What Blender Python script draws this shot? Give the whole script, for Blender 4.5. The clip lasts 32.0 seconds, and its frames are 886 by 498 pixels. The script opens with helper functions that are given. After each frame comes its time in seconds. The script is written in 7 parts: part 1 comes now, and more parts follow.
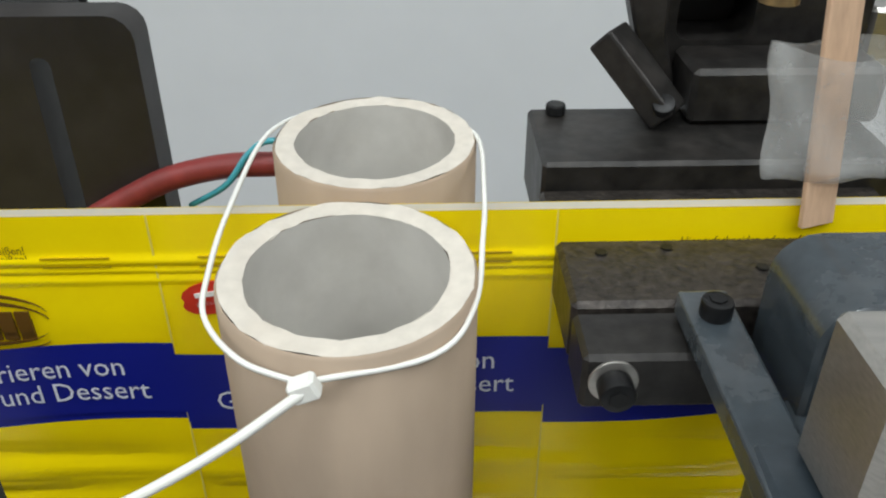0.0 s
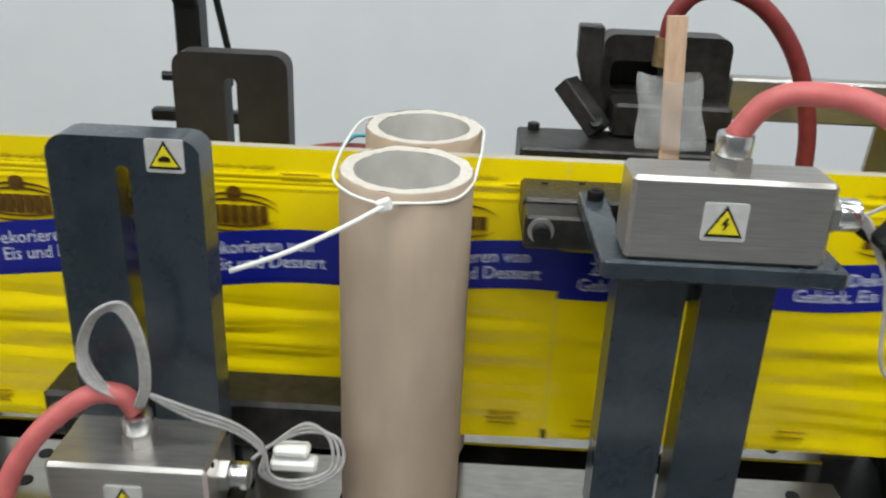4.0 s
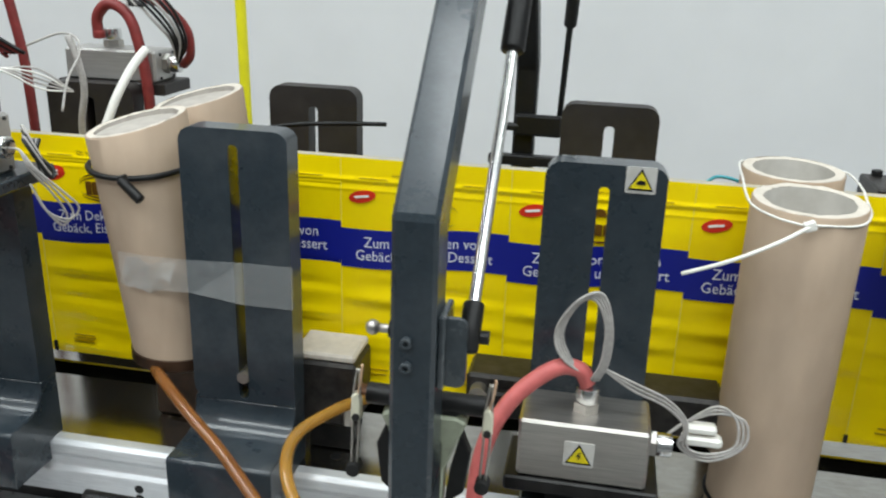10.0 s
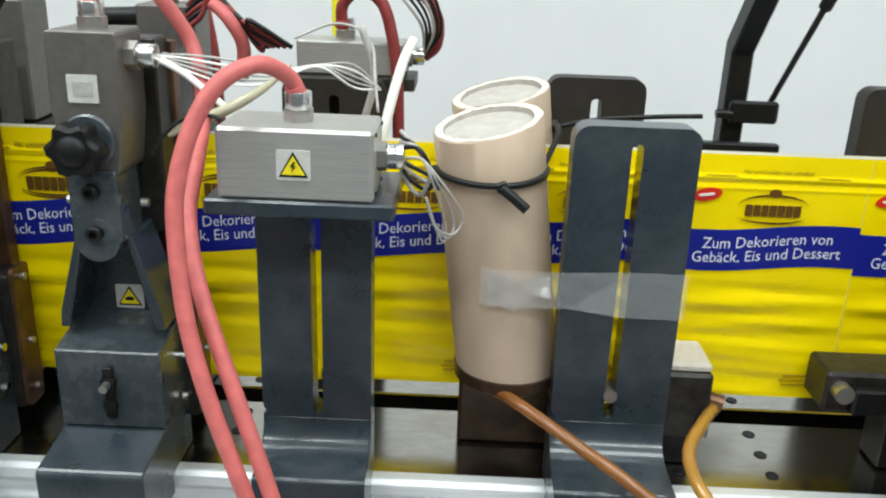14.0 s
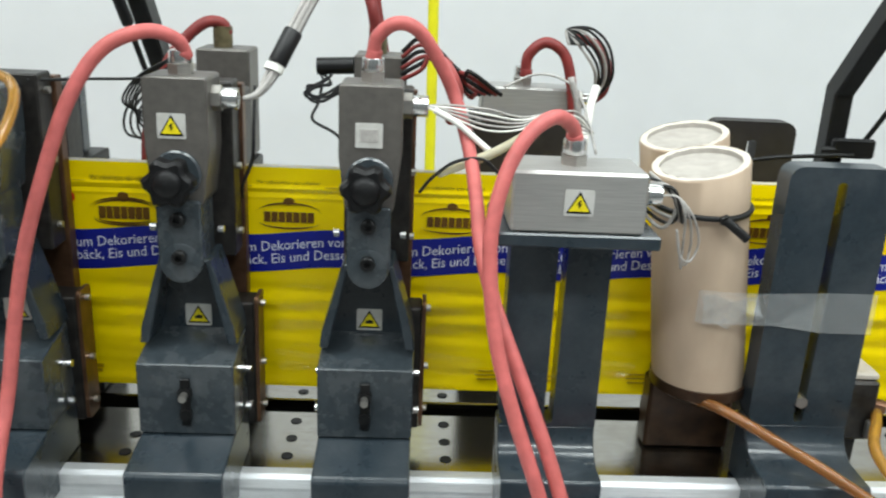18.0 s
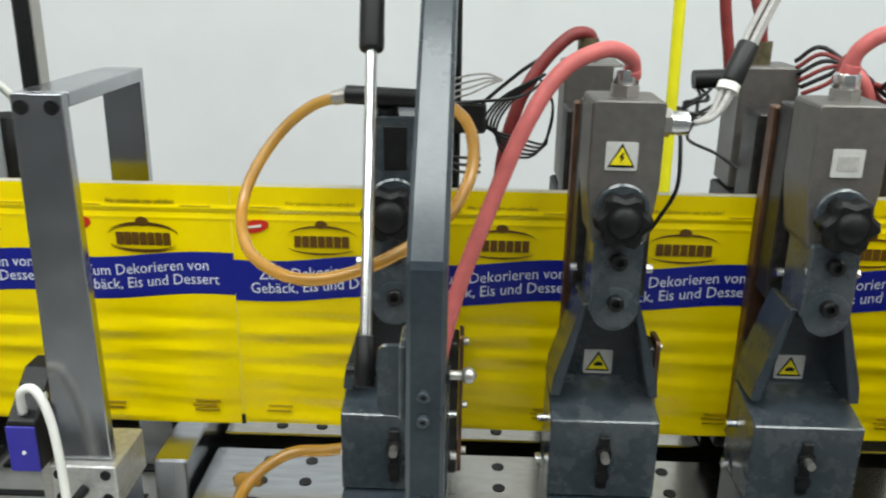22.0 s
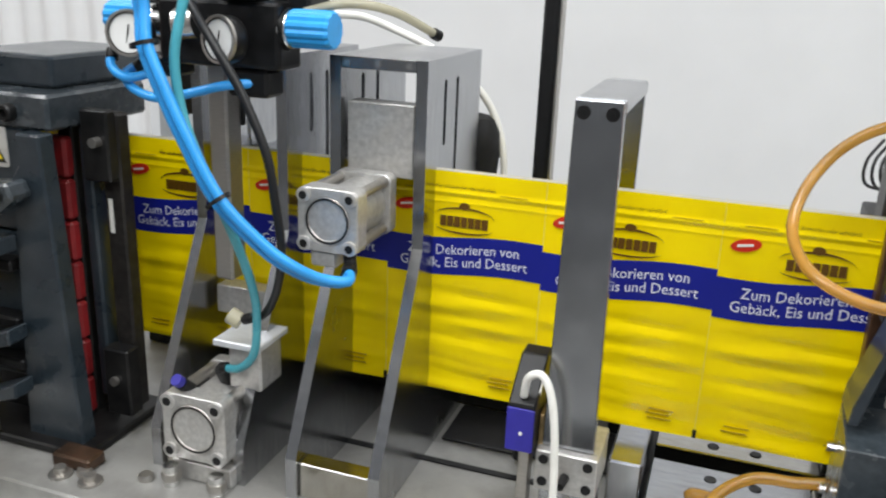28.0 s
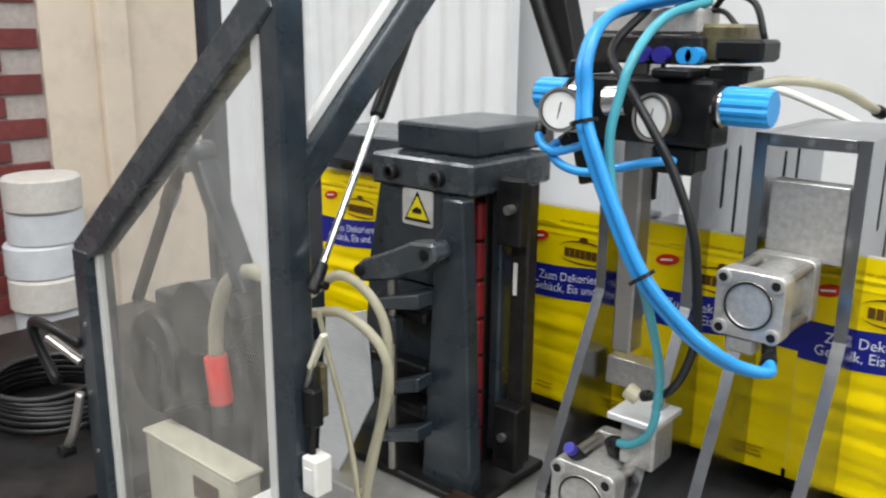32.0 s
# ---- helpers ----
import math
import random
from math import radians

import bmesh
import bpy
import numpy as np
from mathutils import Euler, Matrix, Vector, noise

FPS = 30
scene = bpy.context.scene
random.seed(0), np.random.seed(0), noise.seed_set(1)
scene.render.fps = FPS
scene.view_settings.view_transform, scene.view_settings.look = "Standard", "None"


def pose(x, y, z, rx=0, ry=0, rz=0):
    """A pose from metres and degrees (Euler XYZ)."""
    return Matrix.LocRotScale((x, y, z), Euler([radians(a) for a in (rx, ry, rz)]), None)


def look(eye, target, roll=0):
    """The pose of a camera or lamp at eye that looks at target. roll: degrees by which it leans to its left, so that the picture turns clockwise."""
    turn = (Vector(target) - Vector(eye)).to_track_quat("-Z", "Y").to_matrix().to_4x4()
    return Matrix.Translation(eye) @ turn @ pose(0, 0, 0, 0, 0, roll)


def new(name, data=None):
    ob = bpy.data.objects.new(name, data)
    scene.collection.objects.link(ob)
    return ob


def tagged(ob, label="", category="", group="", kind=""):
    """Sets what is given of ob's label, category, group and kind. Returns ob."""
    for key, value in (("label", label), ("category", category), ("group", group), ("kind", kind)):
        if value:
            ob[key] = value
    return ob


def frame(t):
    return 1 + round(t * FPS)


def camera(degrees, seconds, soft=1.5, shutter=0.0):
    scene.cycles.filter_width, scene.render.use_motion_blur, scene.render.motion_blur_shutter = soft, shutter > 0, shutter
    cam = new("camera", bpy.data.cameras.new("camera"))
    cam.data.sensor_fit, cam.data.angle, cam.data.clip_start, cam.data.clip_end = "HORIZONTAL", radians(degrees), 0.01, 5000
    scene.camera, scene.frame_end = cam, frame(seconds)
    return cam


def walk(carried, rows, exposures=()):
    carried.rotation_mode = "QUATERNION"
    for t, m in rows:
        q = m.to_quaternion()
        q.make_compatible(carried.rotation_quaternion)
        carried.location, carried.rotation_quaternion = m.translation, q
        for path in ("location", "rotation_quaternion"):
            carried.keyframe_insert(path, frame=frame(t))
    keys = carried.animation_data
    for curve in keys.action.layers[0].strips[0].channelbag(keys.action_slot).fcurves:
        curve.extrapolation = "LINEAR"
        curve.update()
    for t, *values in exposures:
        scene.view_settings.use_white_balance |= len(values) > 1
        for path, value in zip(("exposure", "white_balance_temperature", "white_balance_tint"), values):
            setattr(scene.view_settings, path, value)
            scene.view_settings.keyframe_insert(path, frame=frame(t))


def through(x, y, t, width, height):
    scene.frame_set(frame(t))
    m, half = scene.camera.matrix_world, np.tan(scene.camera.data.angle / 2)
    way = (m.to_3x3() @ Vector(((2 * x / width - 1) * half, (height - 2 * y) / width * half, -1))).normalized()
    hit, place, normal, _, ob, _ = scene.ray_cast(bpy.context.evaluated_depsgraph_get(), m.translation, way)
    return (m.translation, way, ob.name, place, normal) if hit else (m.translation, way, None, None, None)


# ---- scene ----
cam = camera(55.1, 32.0, soft=2.1, shutter=0.3)
PATH = [
    (0, (0.028, -0.277, 1.331), (0.072, 1.415, 0.265), 0.0),
    (0.5, (0.02, -0.278, 1.324), (0.084, 1.419, 0.268), 0.9),
    (1, (0.017, -0.277, 1.327), (0.095, 1.423, 0.277), 1.2),
    (1.5, (0.015, -0.283, 1.331), (0.105, 1.419, 0.284), 1.3),
    (2, (0.013, -0.289, 1.335), (0.121, 1.416, 0.295), 1.9),
    (2.5, (0.01, -0.296, 1.335), (0.123, 1.422, 0.318), 2.0),
    (4.5, (0.057, -0.704, 1.348), (-0.022, 1.165, 0.639), 2.8),
    (5, (0.089, -0.858, 1.352), (-0.001, 1.028, 0.692), 3.4),
    (5.5, (0.142, -0.964, 1.343), (-0.179, 0.903, 0.701), 3.0),
    (6, (0.139, -1.002, 1.343), (-0.398, 0.819, 0.714), 2.0),
    (6.5, (0.081, -0.979, 1.345), (-0.468, 0.834, 0.703), 1.5),
    (7, (0.02, -0.954, 1.342), (-0.444, 0.882, 0.698), 1.3),
    (7.5, (-0.036, -0.936, 1.346), (-0.401, 0.921, 0.699), 1.7),
    (8, (-0.06, -0.881, 1.346), (-0.41, 0.98, 0.702), 1.8),
    (8.5, (-0.093, -0.794, 1.347), (-0.421, 1.073, 0.708), 2.1),
    (9, (-0.096, -0.752, 1.341), (-0.428, 1.112, 0.698), 2.2),
    (9.5, (-0.113, -0.733, 1.345), (-0.446, 1.128, 0.691), 2.4),
    (10, (-0.16, -0.712, 1.347), (-0.494, 1.147, 0.689), 2.0),
    (10.5, (-0.22, -0.696, 1.347), (-0.546, 1.163, 0.685), 1.7),
    (11, (-0.282, -0.697, 1.352), (-0.589, 1.162, 0.68), 1.1),
    (11.5, (-0.34, -0.715, 1.348), (-0.625, 1.142, 0.663), 1.6),
    (12, (-0.383, -0.729, 1.341), (-0.668, 1.128, 0.657), 2.3),
    (12.5, (-0.426, -0.716, 1.332), (-0.706, 1.151, 0.67), 2.4),
    (13, (-0.489, -0.704, 1.33), (-0.701, 1.166, 0.652), 2.9),
    (13.5, (-0.527, -0.697, 1.327), (-0.676, 1.175, 0.641), 2.7),
    (14, (-0.572, -0.698, 1.331), (-0.605, 1.183, 0.65), 2.1),
    (14.5, (-0.629, -0.698, 1.328), (-0.475, 1.18, 0.656), 0.9),
    (16.5, (-0.692, -0.737, 1.354), (-0.406, 1.132, 0.704), 3.1),
    (17, (-0.733, -0.746, 1.353), (-0.480, 1.129, 0.704), 2.9),
    (17.5, (-0.776, -0.772, 1.353), (-0.627, 1.127, 0.741), 2.2),
    (18, (-0.807, -0.777, 1.352), (-0.727, 1.122, 0.73), 2.7),
    (18.5, (-0.842, -0.77, 1.348), (-0.9, 1.133, 0.734), 1.9),
    (19, (-0.884, -0.753, 1.342), (-1.007, 1.146, 0.728), 1.5),
    (19.5, (-0.921, -0.738, 1.342), (-0.981, 1.163, 0.722), 1.7),
    (20, (-0.95, -0.724, 1.344), (-0.988, 1.176, 0.72), 1.7),
    (20.5, (-0.973, -0.719, 1.347), (-1.019, 1.18, 0.722), 1.5),
    (21, (-1.001, -0.718, 1.347), (-1.052, 1.183, 0.727), 0.8),
    (21.5, (-1.063, -0.701, 1.352), (-1.07, 1.196, 0.718), 1.0),
    (22, (-1.107, -0.688, 1.351), (-1.156, 1.207, 0.714), 1.0),
    (22.5, (-1.15, -0.687, 1.354), (-1.228, 1.21, 0.726), 1.4),
    (23, (-1.18, -0.698, 1.357), (-1.316, 1.196, 0.729), 1.3),
    (23.5, (-1.204, -0.708, 1.359), (-1.381, 1.184, 0.734), 2.1),
    (24, (-1.224, -0.707, 1.36), (-1.411, 1.182, 0.732), 2.4),
    (24.5, (-1.241, -0.712, 1.358), (-1.437, 1.179, 0.739), 2.2),
    (26.5, (-1.304, -0.739, 1.349), (-1.474, 1.162, 0.751), 2.7),
    (27, (-1.302, -0.732, 1.352), (-1.563, 1.156, 0.745), 2.3),
    (27.5, (-1.316, -0.735, 1.35), (-1.732, 1.122, 0.736), 2.2),
    (28, (-1.31, -0.735, 1.346), (-1.915, 1.068, 0.727), 2.3),
    (28.5, (-1.326, -0.746, 1.343), (-2.049, 1.018, 0.739), 1.5),
    (29, (-1.346, -0.74, 1.348), (-2.223, 0.964, 0.777), 0.7),
    (29.5, (-1.353, -0.743, 1.347), (-2.318, 0.937, 0.848), 0.9),
    (30, (-1.361, -0.744, 1.35), (-2.382, 0.906, 0.865), 0.8),
    (30.5, (-1.367, -0.756, 1.352), (-2.425, 0.871, 0.871), 0.7),
    (31, (-1.374, -0.761, 1.354), (-2.48, 0.832, 0.866), 1.2),
    (31.5, (-1.384, -0.767, 1.356), (-2.534, 0.792, 0.86), 1.1),
    (32, (-1.387, -0.767, 1.357), (-2.645, 0.704, 0.851), 0.6),
]
EXPOSURES = [(0, -0.46, 6500, 7), (2.5, -0.46, 6500, 7), (5, -0.24, 6500, 7), (9, -0.25, 6500, 6), (11, -0.19, 6500, 5), (13, 0.08, 6500, 4), (19, 0.06, 6550, 3), (21, 0.0, 6600, 3), (23, -0.08, 6650, 6), (28, 0.0, 6700, 11), (30, 0.05, 6700, 11), (32, 0.05, 6700, 11)]
walk(cam, [(t, look(eye, target, roll)) for t, eye, target, roll in PATH], EXPOSURES)

# ---- light: a bright workshop room with fluorescent ceiling panels ----
world = bpy.data.worlds.new("room_air")
scene.world = world
world.use_nodes = True
world.node_tree.nodes["Background"].inputs[0].default_value = (0.85, 0.92, 1.0, 1)
world.node_tree.nodes["Background"].inputs[1].default_value = 0.03


def ceiling_lamp(x, y, z, sx, sy, watts):
    data = bpy.data.lights.new("ceiling_lamp", "AREA")
    data.shape, data.size, data.size_y, data.energy = "RECTANGLE", sx, sy, watts
    data.color = (0.93, 0.97, 1.0)
    ob = new("ceiling_lamp", data)
    ob.matrix_world = pose(x, y, z)
    return ob


for lx in (-3.2, -1.6, 0.0, 1.6):
    ceiling_lamp(lx, -2.0, 3.09, 1.2, 0.30, 30)
    ceiling_lamp(lx, -0.6, 3.09, 1.2, 0.45, 28)
    ceiling_lamp(lx, 0.95, 3.09, 1.2, 0.30, 6.5)

# ---- materials ----
def ramp(nt, fac, stops):
    n = nt.nodes.new("ShaderNodeValToRGB")
    n.color_ramp.elements[0].position, n.color_ramp.elements[0].color = stops[0][0], (*stops[0][1], 1)
    n.color_ramp.elements[1].position, n.color_ramp.elements[1].color = stops[-1][0], (*stops[-1][1], 1)
    for p, c in stops[1:-1]:
        e = n.color_ramp.elements.new(p)
        e.color = (*c, 1)
    nt.links.new(fac, n.inputs[0])
    return n.outputs[0]


def surface(name, color, rough=0.5, metal=0.0, vary=0.15, scale=40.0, stretch=(1, 1, 1), bump=0.15, stain_or_shade=None,
            stain_amount=0.35, stain_scale=9.0, coat=0.0, through=0.0, spec=0.5, random=0.0, ior=1.45, rough_vary=0.15):
    """A painted, metal or plastic surface: fine grain, larger blotches of wear, dirt or painted shading, and slight
    relief.
    """
    m = bpy.data.materials.new(name)
    m.use_nodes = True
    nt = m.node_tree
    bsdf = nt.nodes["Principled BSDF"]
    co = nt.nodes.new("ShaderNodeTexCoord")
    mp = nt.nodes.new("ShaderNodeMapping")
    mp.inputs["Scale"].default_value = stretch
    geo = nt.nodes.new("ShaderNodeNewGeometry")
    nt.links.new(co.outputs["Object"], mp.inputs[0])
    fine = nt.nodes.new("ShaderNodeTexNoise")
    fine.inputs["Scale"].default_value, fine.inputs["Detail"].default_value = scale, 5
    nt.links.new(mp.outputs[0], fine.inputs["Vector"])
    big = nt.nodes.new("ShaderNodeTexNoise")
    big.inputs["Scale"].default_value, big.inputs["Detail"].default_value, big.inputs["Roughness"].default_value = stain_scale, 6, 0.65
    nt.links.new(geo.outputs["Position"], big.inputs["Vector"])
    lo = tuple(c * (1 - vary) for c in color)
    hi = tuple(min(1, c * (1 + vary)) for c in color)
    col = ramp(nt, fine.outputs[0], [(0.3, lo), (0.7, hi)])
    st = stain_or_shade or tuple(c * 0.55 for c in color)
    mask = ramp(nt, big.outputs[0], [(0.48, (0, 0, 0)), (0.75, (stain_amount,) * 3)])
    mix = nt.nodes.new("ShaderNodeMix")
    mix.data_type = "RGBA"
    nt.links.new(mask, mix.inputs[0])
    nt.links.new(col, mix.inputs[6])
    mix.inputs[7].default_value = (*st, 1)
    out = mix.outputs[2]
    if random:
        oi = nt.nodes.new("ShaderNodeObjectInfo")
        hsv = nt.nodes.new("ShaderNodeHueSaturation")
        mr = nt.nodes.new("ShaderNodeMapRange")
        mr.inputs[3].default_value, mr.inputs[4].default_value = 1 - random, 1 + random
        nt.links.new(oi.outputs["Random"], mr.inputs[0])
        nt.links.new(mr.outputs[0], hsv.inputs["Value"])
        nt.links.new(out, hsv.inputs["Color"])
        out = hsv.outputs[0]
    nt.links.new(out, bsdf.inputs["Base Color"])
    rr = nt.nodes.new("ShaderNodeMapRange")
    rr.inputs[3].default_value, rr.inputs[4].default_value = max(0.03, rough - min(rough_vary, rough * 0.4)), min(1, rough + rough_vary)
    nt.links.new(big.outputs[0], rr.inputs[0])
    nt.links.new(rr.outputs[0], bsdf.inputs["Roughness"])
    bsdf.inputs["Metallic"].default_value = metal
    bsdf.inputs["Coat Weight"].default_value = coat
    bsdf.inputs["Coat Roughness"].default_value = 0.12
    bsdf.inputs["Transmission Weight"].default_value = through
    bsdf.inputs["Specular IOR Level"].default_value = spec
    bsdf.inputs["IOR"].default_value = ior
    if bump:
        b = nt.nodes.new("ShaderNodeBump")
        b.inputs["Strength"].default_value, b.inputs["Distance"].default_value = bump, 0.0006
        nt.links.new(fine.outputs[0], b.inputs["Height"])
        nt.links.new(b.outputs[0], bsdf.inputs["Normal"])
    return m


M = {}
M["paint"] = surface("slate_grey_paint", (0.020, 0.029, 0.037), 0.27, vary=0.12, scale=300, bump=0.25, stain_or_shade=(0.07, 0.078, 0.086), stain_amount=0.5, stain_scale=18, spec=0.42, coat=0.4)
# lighter than the plain slate for wear and for top light on the sills
M["paint_worn_lit"] = surface("worn_lit_slate_paint", (0.034, 0.043, 0.050), 0.24, coat=0.4, vary=0.2, scale=160, bump=0.3, stain_or_shade=(0.13, 0.135, 0.14), stain_amount=0.5, stain_scale=26, spec=0.42)
M["back_paint"] = surface("brown_black_paint", (0.0204, 0.0174, 0.0162), 0.5, vary=0.3, scale=60, bump=0.2, stain_or_shade=(0.02, 0.016, 0.015), stain_amount=0.5)
M["iron"] = surface("blackened_cast_iron", (0.026, 0.024, 0.0225), 0.4, metal=0.4, vary=0.4, scale=120, bump=0.5, stain_or_shade=(0.10, 0.085, 0.075), stain_amount=0.35, stain_scale=40)
M["pitted"] = surface("pitted_rusty_iron", (0.040, 0.034, 0.030), 0.38, metal=0.45, vary=0.6, scale=320, bump=0.9, stain_or_shade=(0.095, 0.078, 0.066), stain_amount=0.5, stain_scale=90)
M["dark"] = surface("oily_dark_steel", (0.0132, 0.0132, 0.0138), 0.4, metal=0.5, vary=0.4, scale=60, bump=0.3, stain_or_shade=(0.09, 0.085, 0.08))
M["brown_oil"] = surface("oily_brown_iron", (0.045, 0.026, 0.016), 0.3, metal=0.3, vary=0.5, scale=60, bump=0.4, stain_or_shade=(0.09, 0.04, 0.02), stain_amount=0.5, stain_scale=30)
M["copper_plate"] = surface("browned_heat_plate", (0.16, 0.085, 0.05), 0.4, metal=0.7, vary=0.4, scale=50, stain_or_shade=(0.06, 0.03, 0.02), stain_amount=0.6)
M["steel"] = surface("brushed_stainless_steel", (0.46, 0.44, 0.41), 0.33, metal=0.9, vary=0.12, scale=40, stretch=(1, 8, 30), bump=0.12, stain_or_shade=(0.34, 0.31, 0.28), stain_amount=0.35, stain_scale=18)
M["box_steel"] = surface("satin_steel_sheet", (0.40, 0.39, 0.375), 0.36, metal=0.55, vary=0.1, scale=40, stretch=(1, 8, 30), bump=0.08, stain_or_shade=(0.4, 0.38, 0.35), stain_amount=0.35, stain_scale=18)
M["bright"] = surface("bright_machined_steel", (0.72, 0.72, 0.71), 0.18, metal=1.0, vary=0.08, scale=60, stretch=(1, 1, 8), bump=0.05, stain_amount=0.15)
M["plate"] = surface("ground_steel_plate", (0.42, 0.43, 0.45), 0.2, metal=1.0, vary=0.15, scale=30, stretch=(1, 12, 1), bump=0.06, stain_or_shade=(0.28, 0.27, 0.26), stain_amount=0.4, stain_scale=10)
M["alu"] = surface("worn_aluminium", (0.68, 0.70, 0.72), 0.42, metal=0.4, vary=0.1, scale=50, stretch=(1, 20, 20), bump=0.1, stain_or_shade=(0.42, 0.42, 0.42), stain_amount=0.4, stain_scale=12)
M["cast_alu"] = surface("cast_aluminium", (0.52, 0.51, 0.49), 0.36, metal=0.6, vary=0.15, scale=200, bump=0.2, stain_or_shade=(0.42, 0.38, 0.32), stain_amount=0.4, stain_scale=30)
M["bed"] = surface("oiled_steel_bed", (0.44, 0.425, 0.39), 0.15, metal=1.0, vary=0.12, scale=25, stretch=(3, 12, 1), bump=0.012, stain_or_shade=(0.24, 0.20, 0.12), stain_amount=0.6, stain_scale=6)
M["black"] = surface("black_plastic", (0.0078, 0.0078, 0.0081), 0.38, vary=0.2, scale=200, bump=0.15, stain_or_shade=(0.035, 0.035, 0.035), stain_amount=0.3, spec=0.3)
M["knob_black"] = surface("matt_black_knob_plastic", (0.006, 0.006, 0.0065), 0.45, vary=0.3, scale=200, bump=0.2, stain_or_shade=(0.02, 0.02, 0.02), stain_amount=0.3, spec=0.25)
M["rubber"] = surface("black_rubber", (0.014, 0.014, 0.014), 0.55, vary=0.2, scale=200, bump=0.2, spec=0.3)
M["hose_red"] = surface("coral_red_silicone_sleeve", (0.50, 0.118, 0.112), 0.5, vary=0.14, scale=90, bump=0.5, stain_or_shade=(0.42, 0.09, 0.07), stain_amount=0.45, stain_scale=20)
M["hose_dark"] = surface("dark_red_silicone_sleeve", (0.2, 0.028, 0.026), 0.5, vary=0.2, scale=90, bump=0.4)
M["amber"] = surface("amber_water_tube", (0.66, 0.36, 0.07), 0.16, vary=0.12, scale=30, bump=0.05, through=0.6, stain_or_shade=(0.4, 0.2, 0.04), stain_amount=0.4)
M["amber_dark"] = surface("rusty_amber_tube", (0.36, 0.145, 0.038), 0.16, vary=0.2, scale=30, bump=0.05, through=0.5, stain_or_shade=(0.2, 0.06, 0.01), stain_amount=0.5)
M["clear_tube"] = surface("yellowed_clear_tube", (0.66, 0.62, 0.46), 0.2, vary=0.08, scale=30, bump=0.05, through=0.5)
M["blue_tube"] = surface("blue_air_tube", (0.025, 0.30, 0.72), 0.3, vary=0.08, scale=30, bump=0.0)
M["teal_tube"] = surface("teal_air_tube", (0.06, 0.33, 0.4), 0.28, vary=0.1, scale=30, bump=0.0)
M["blue_knob"] = surface("sky_blue_plastic", (0.02, 0.32, 0.74), 0.35, vary=0.06, scale=100, bump=0.05)
M["card"] = surface("brown_cardboard", (0.45, 0.345, 0.255), 0.78, vary=0.07, scale=45, stretch=(1, 1, 0.35), bump=0.25, stain_or_shade=(0.40, 0.29, 0.2), stain_amount=0.4, stain_scale=14)
M["card_edge"] = surface("pale_cardboard_edge", (0.58, 0.53, 0.46), 0.85, vary=0.08, scale=160, bump=0.5, stain_or_shade=(0.5, 0.42, 0.33), stain_amount=0.3, stain_scale=30)
M["card_in"] = surface("grey_cardboard_lining", (0.57, 0.545, 0.50), 0.85, vary=0.06, scale=60, bump=0.2, stain_or_shade=(0.38, 0.35, 0.3), stain_amount=0.4, stain_scale=25)
M["card_plug"] = surface("grey_board_disc", (0.40, 0.37, 0.335), 0.85, vary=0.1, scale=80, bump=0.3, stain_or_shade=(0.30, 0.27, 0.24), stain_amount=0.5, stain_scale=30)
M["wood"] = surface("bare_softwood_strip", (0.56, 0.37, 0.24), 0.7, vary=0.12, scale=60, stretch=(6, 6, 0.6), bump=0.3)
M["white"] = surface("white_nylon", (0.78, 0.77, 0.72), 0.4, vary=0.04, scale=80, bump=0.05, stain_or_shade=(0.6, 0.57, 0.5), stain_amount=0.3)
M["cream"] = surface("cream_enamel", (0.62, 0.6, 0.47), 0.45, vary=0.06, scale=60, bump=0.1, stain_or_shade=(0.42, 0.38, 0.27), stain_amount=0.5, stain_scale=16)
M["sage"] = surface("sage_green_casting", (0.33, 0.36, 0.27), 0.5, vary=0.12, scale=120, bump=0.3, stain_or_shade=(0.15, 0.15, 0.12), stain_amount=0.5, stain_scale=30)
M["wire_grey"] = surface("grey_glass_braid", (0.40, 0.38, 0.36), 0.55, vary=0.15, scale=300, bump=0.3)
M["olive"] = surface("olive_bronze_connector", (0.15, 0.13, 0.075), 0.4, metal=0.6, vary=0.3, scale=150, bump=0.3, stain_or_shade=(0.3, 0.24, 0.12), stain_amount=0.4, stain_scale=40)
M["brass"] = surface("dirty_brass", (0.42, 0.3, 0.15), 0.35, metal=0.8, vary=0.3, scale=120, bump=0.2)
M["casing"] = surface("white_enamelled_casing", (0.44, 0.44, 0.43), 0.32, vary=0.03, scale=20, bump=0.05, stain_or_shade=(0.66, 0.64, 0.58), stain_amount=0.3, stain_scale=5)
M["deck"] = surface("pale_grey_steel_deck", (0.74, 0.74, 0.72), 0.33, vary=0.05, metal=0.0, scale=30, bump=0.05, stain_or_shade=(0.45, 0.45, 0.45), stain_amount=0.4, stain_scale=6)
M["base"] = surface("worn_grey_base_plate", (0.30, 0.295, 0.28), 0.33, vary=0.06, metal=0.3, scale=30, bump=0.05, stain_or_shade=(0.12, 0.115, 0.105), stain_amount=0.7, stain_scale=9)
M["tray"] = surface("dull_grey_tray", (0.40, 0.41, 0.42), 0.3, metal=0.5, vary=0.1, scale=30, stain_or_shade=(0.1, 0.1, 0.1), stain_amount=0.5, stain_scale=7)
# orange blotches paint in the warm shading between the film's folds
M["yellow"] = surface("glossy_yellow_film", (0.93, 0.705, 0.003), 0.2, vary=0.02, scale=20, bump=0.0, coat=0.1, spec=0.22, stain_or_shade=(0.86, 0.60, 0.003), stain_amount=0.35, stain_scale=30, rough_vary=0.05)
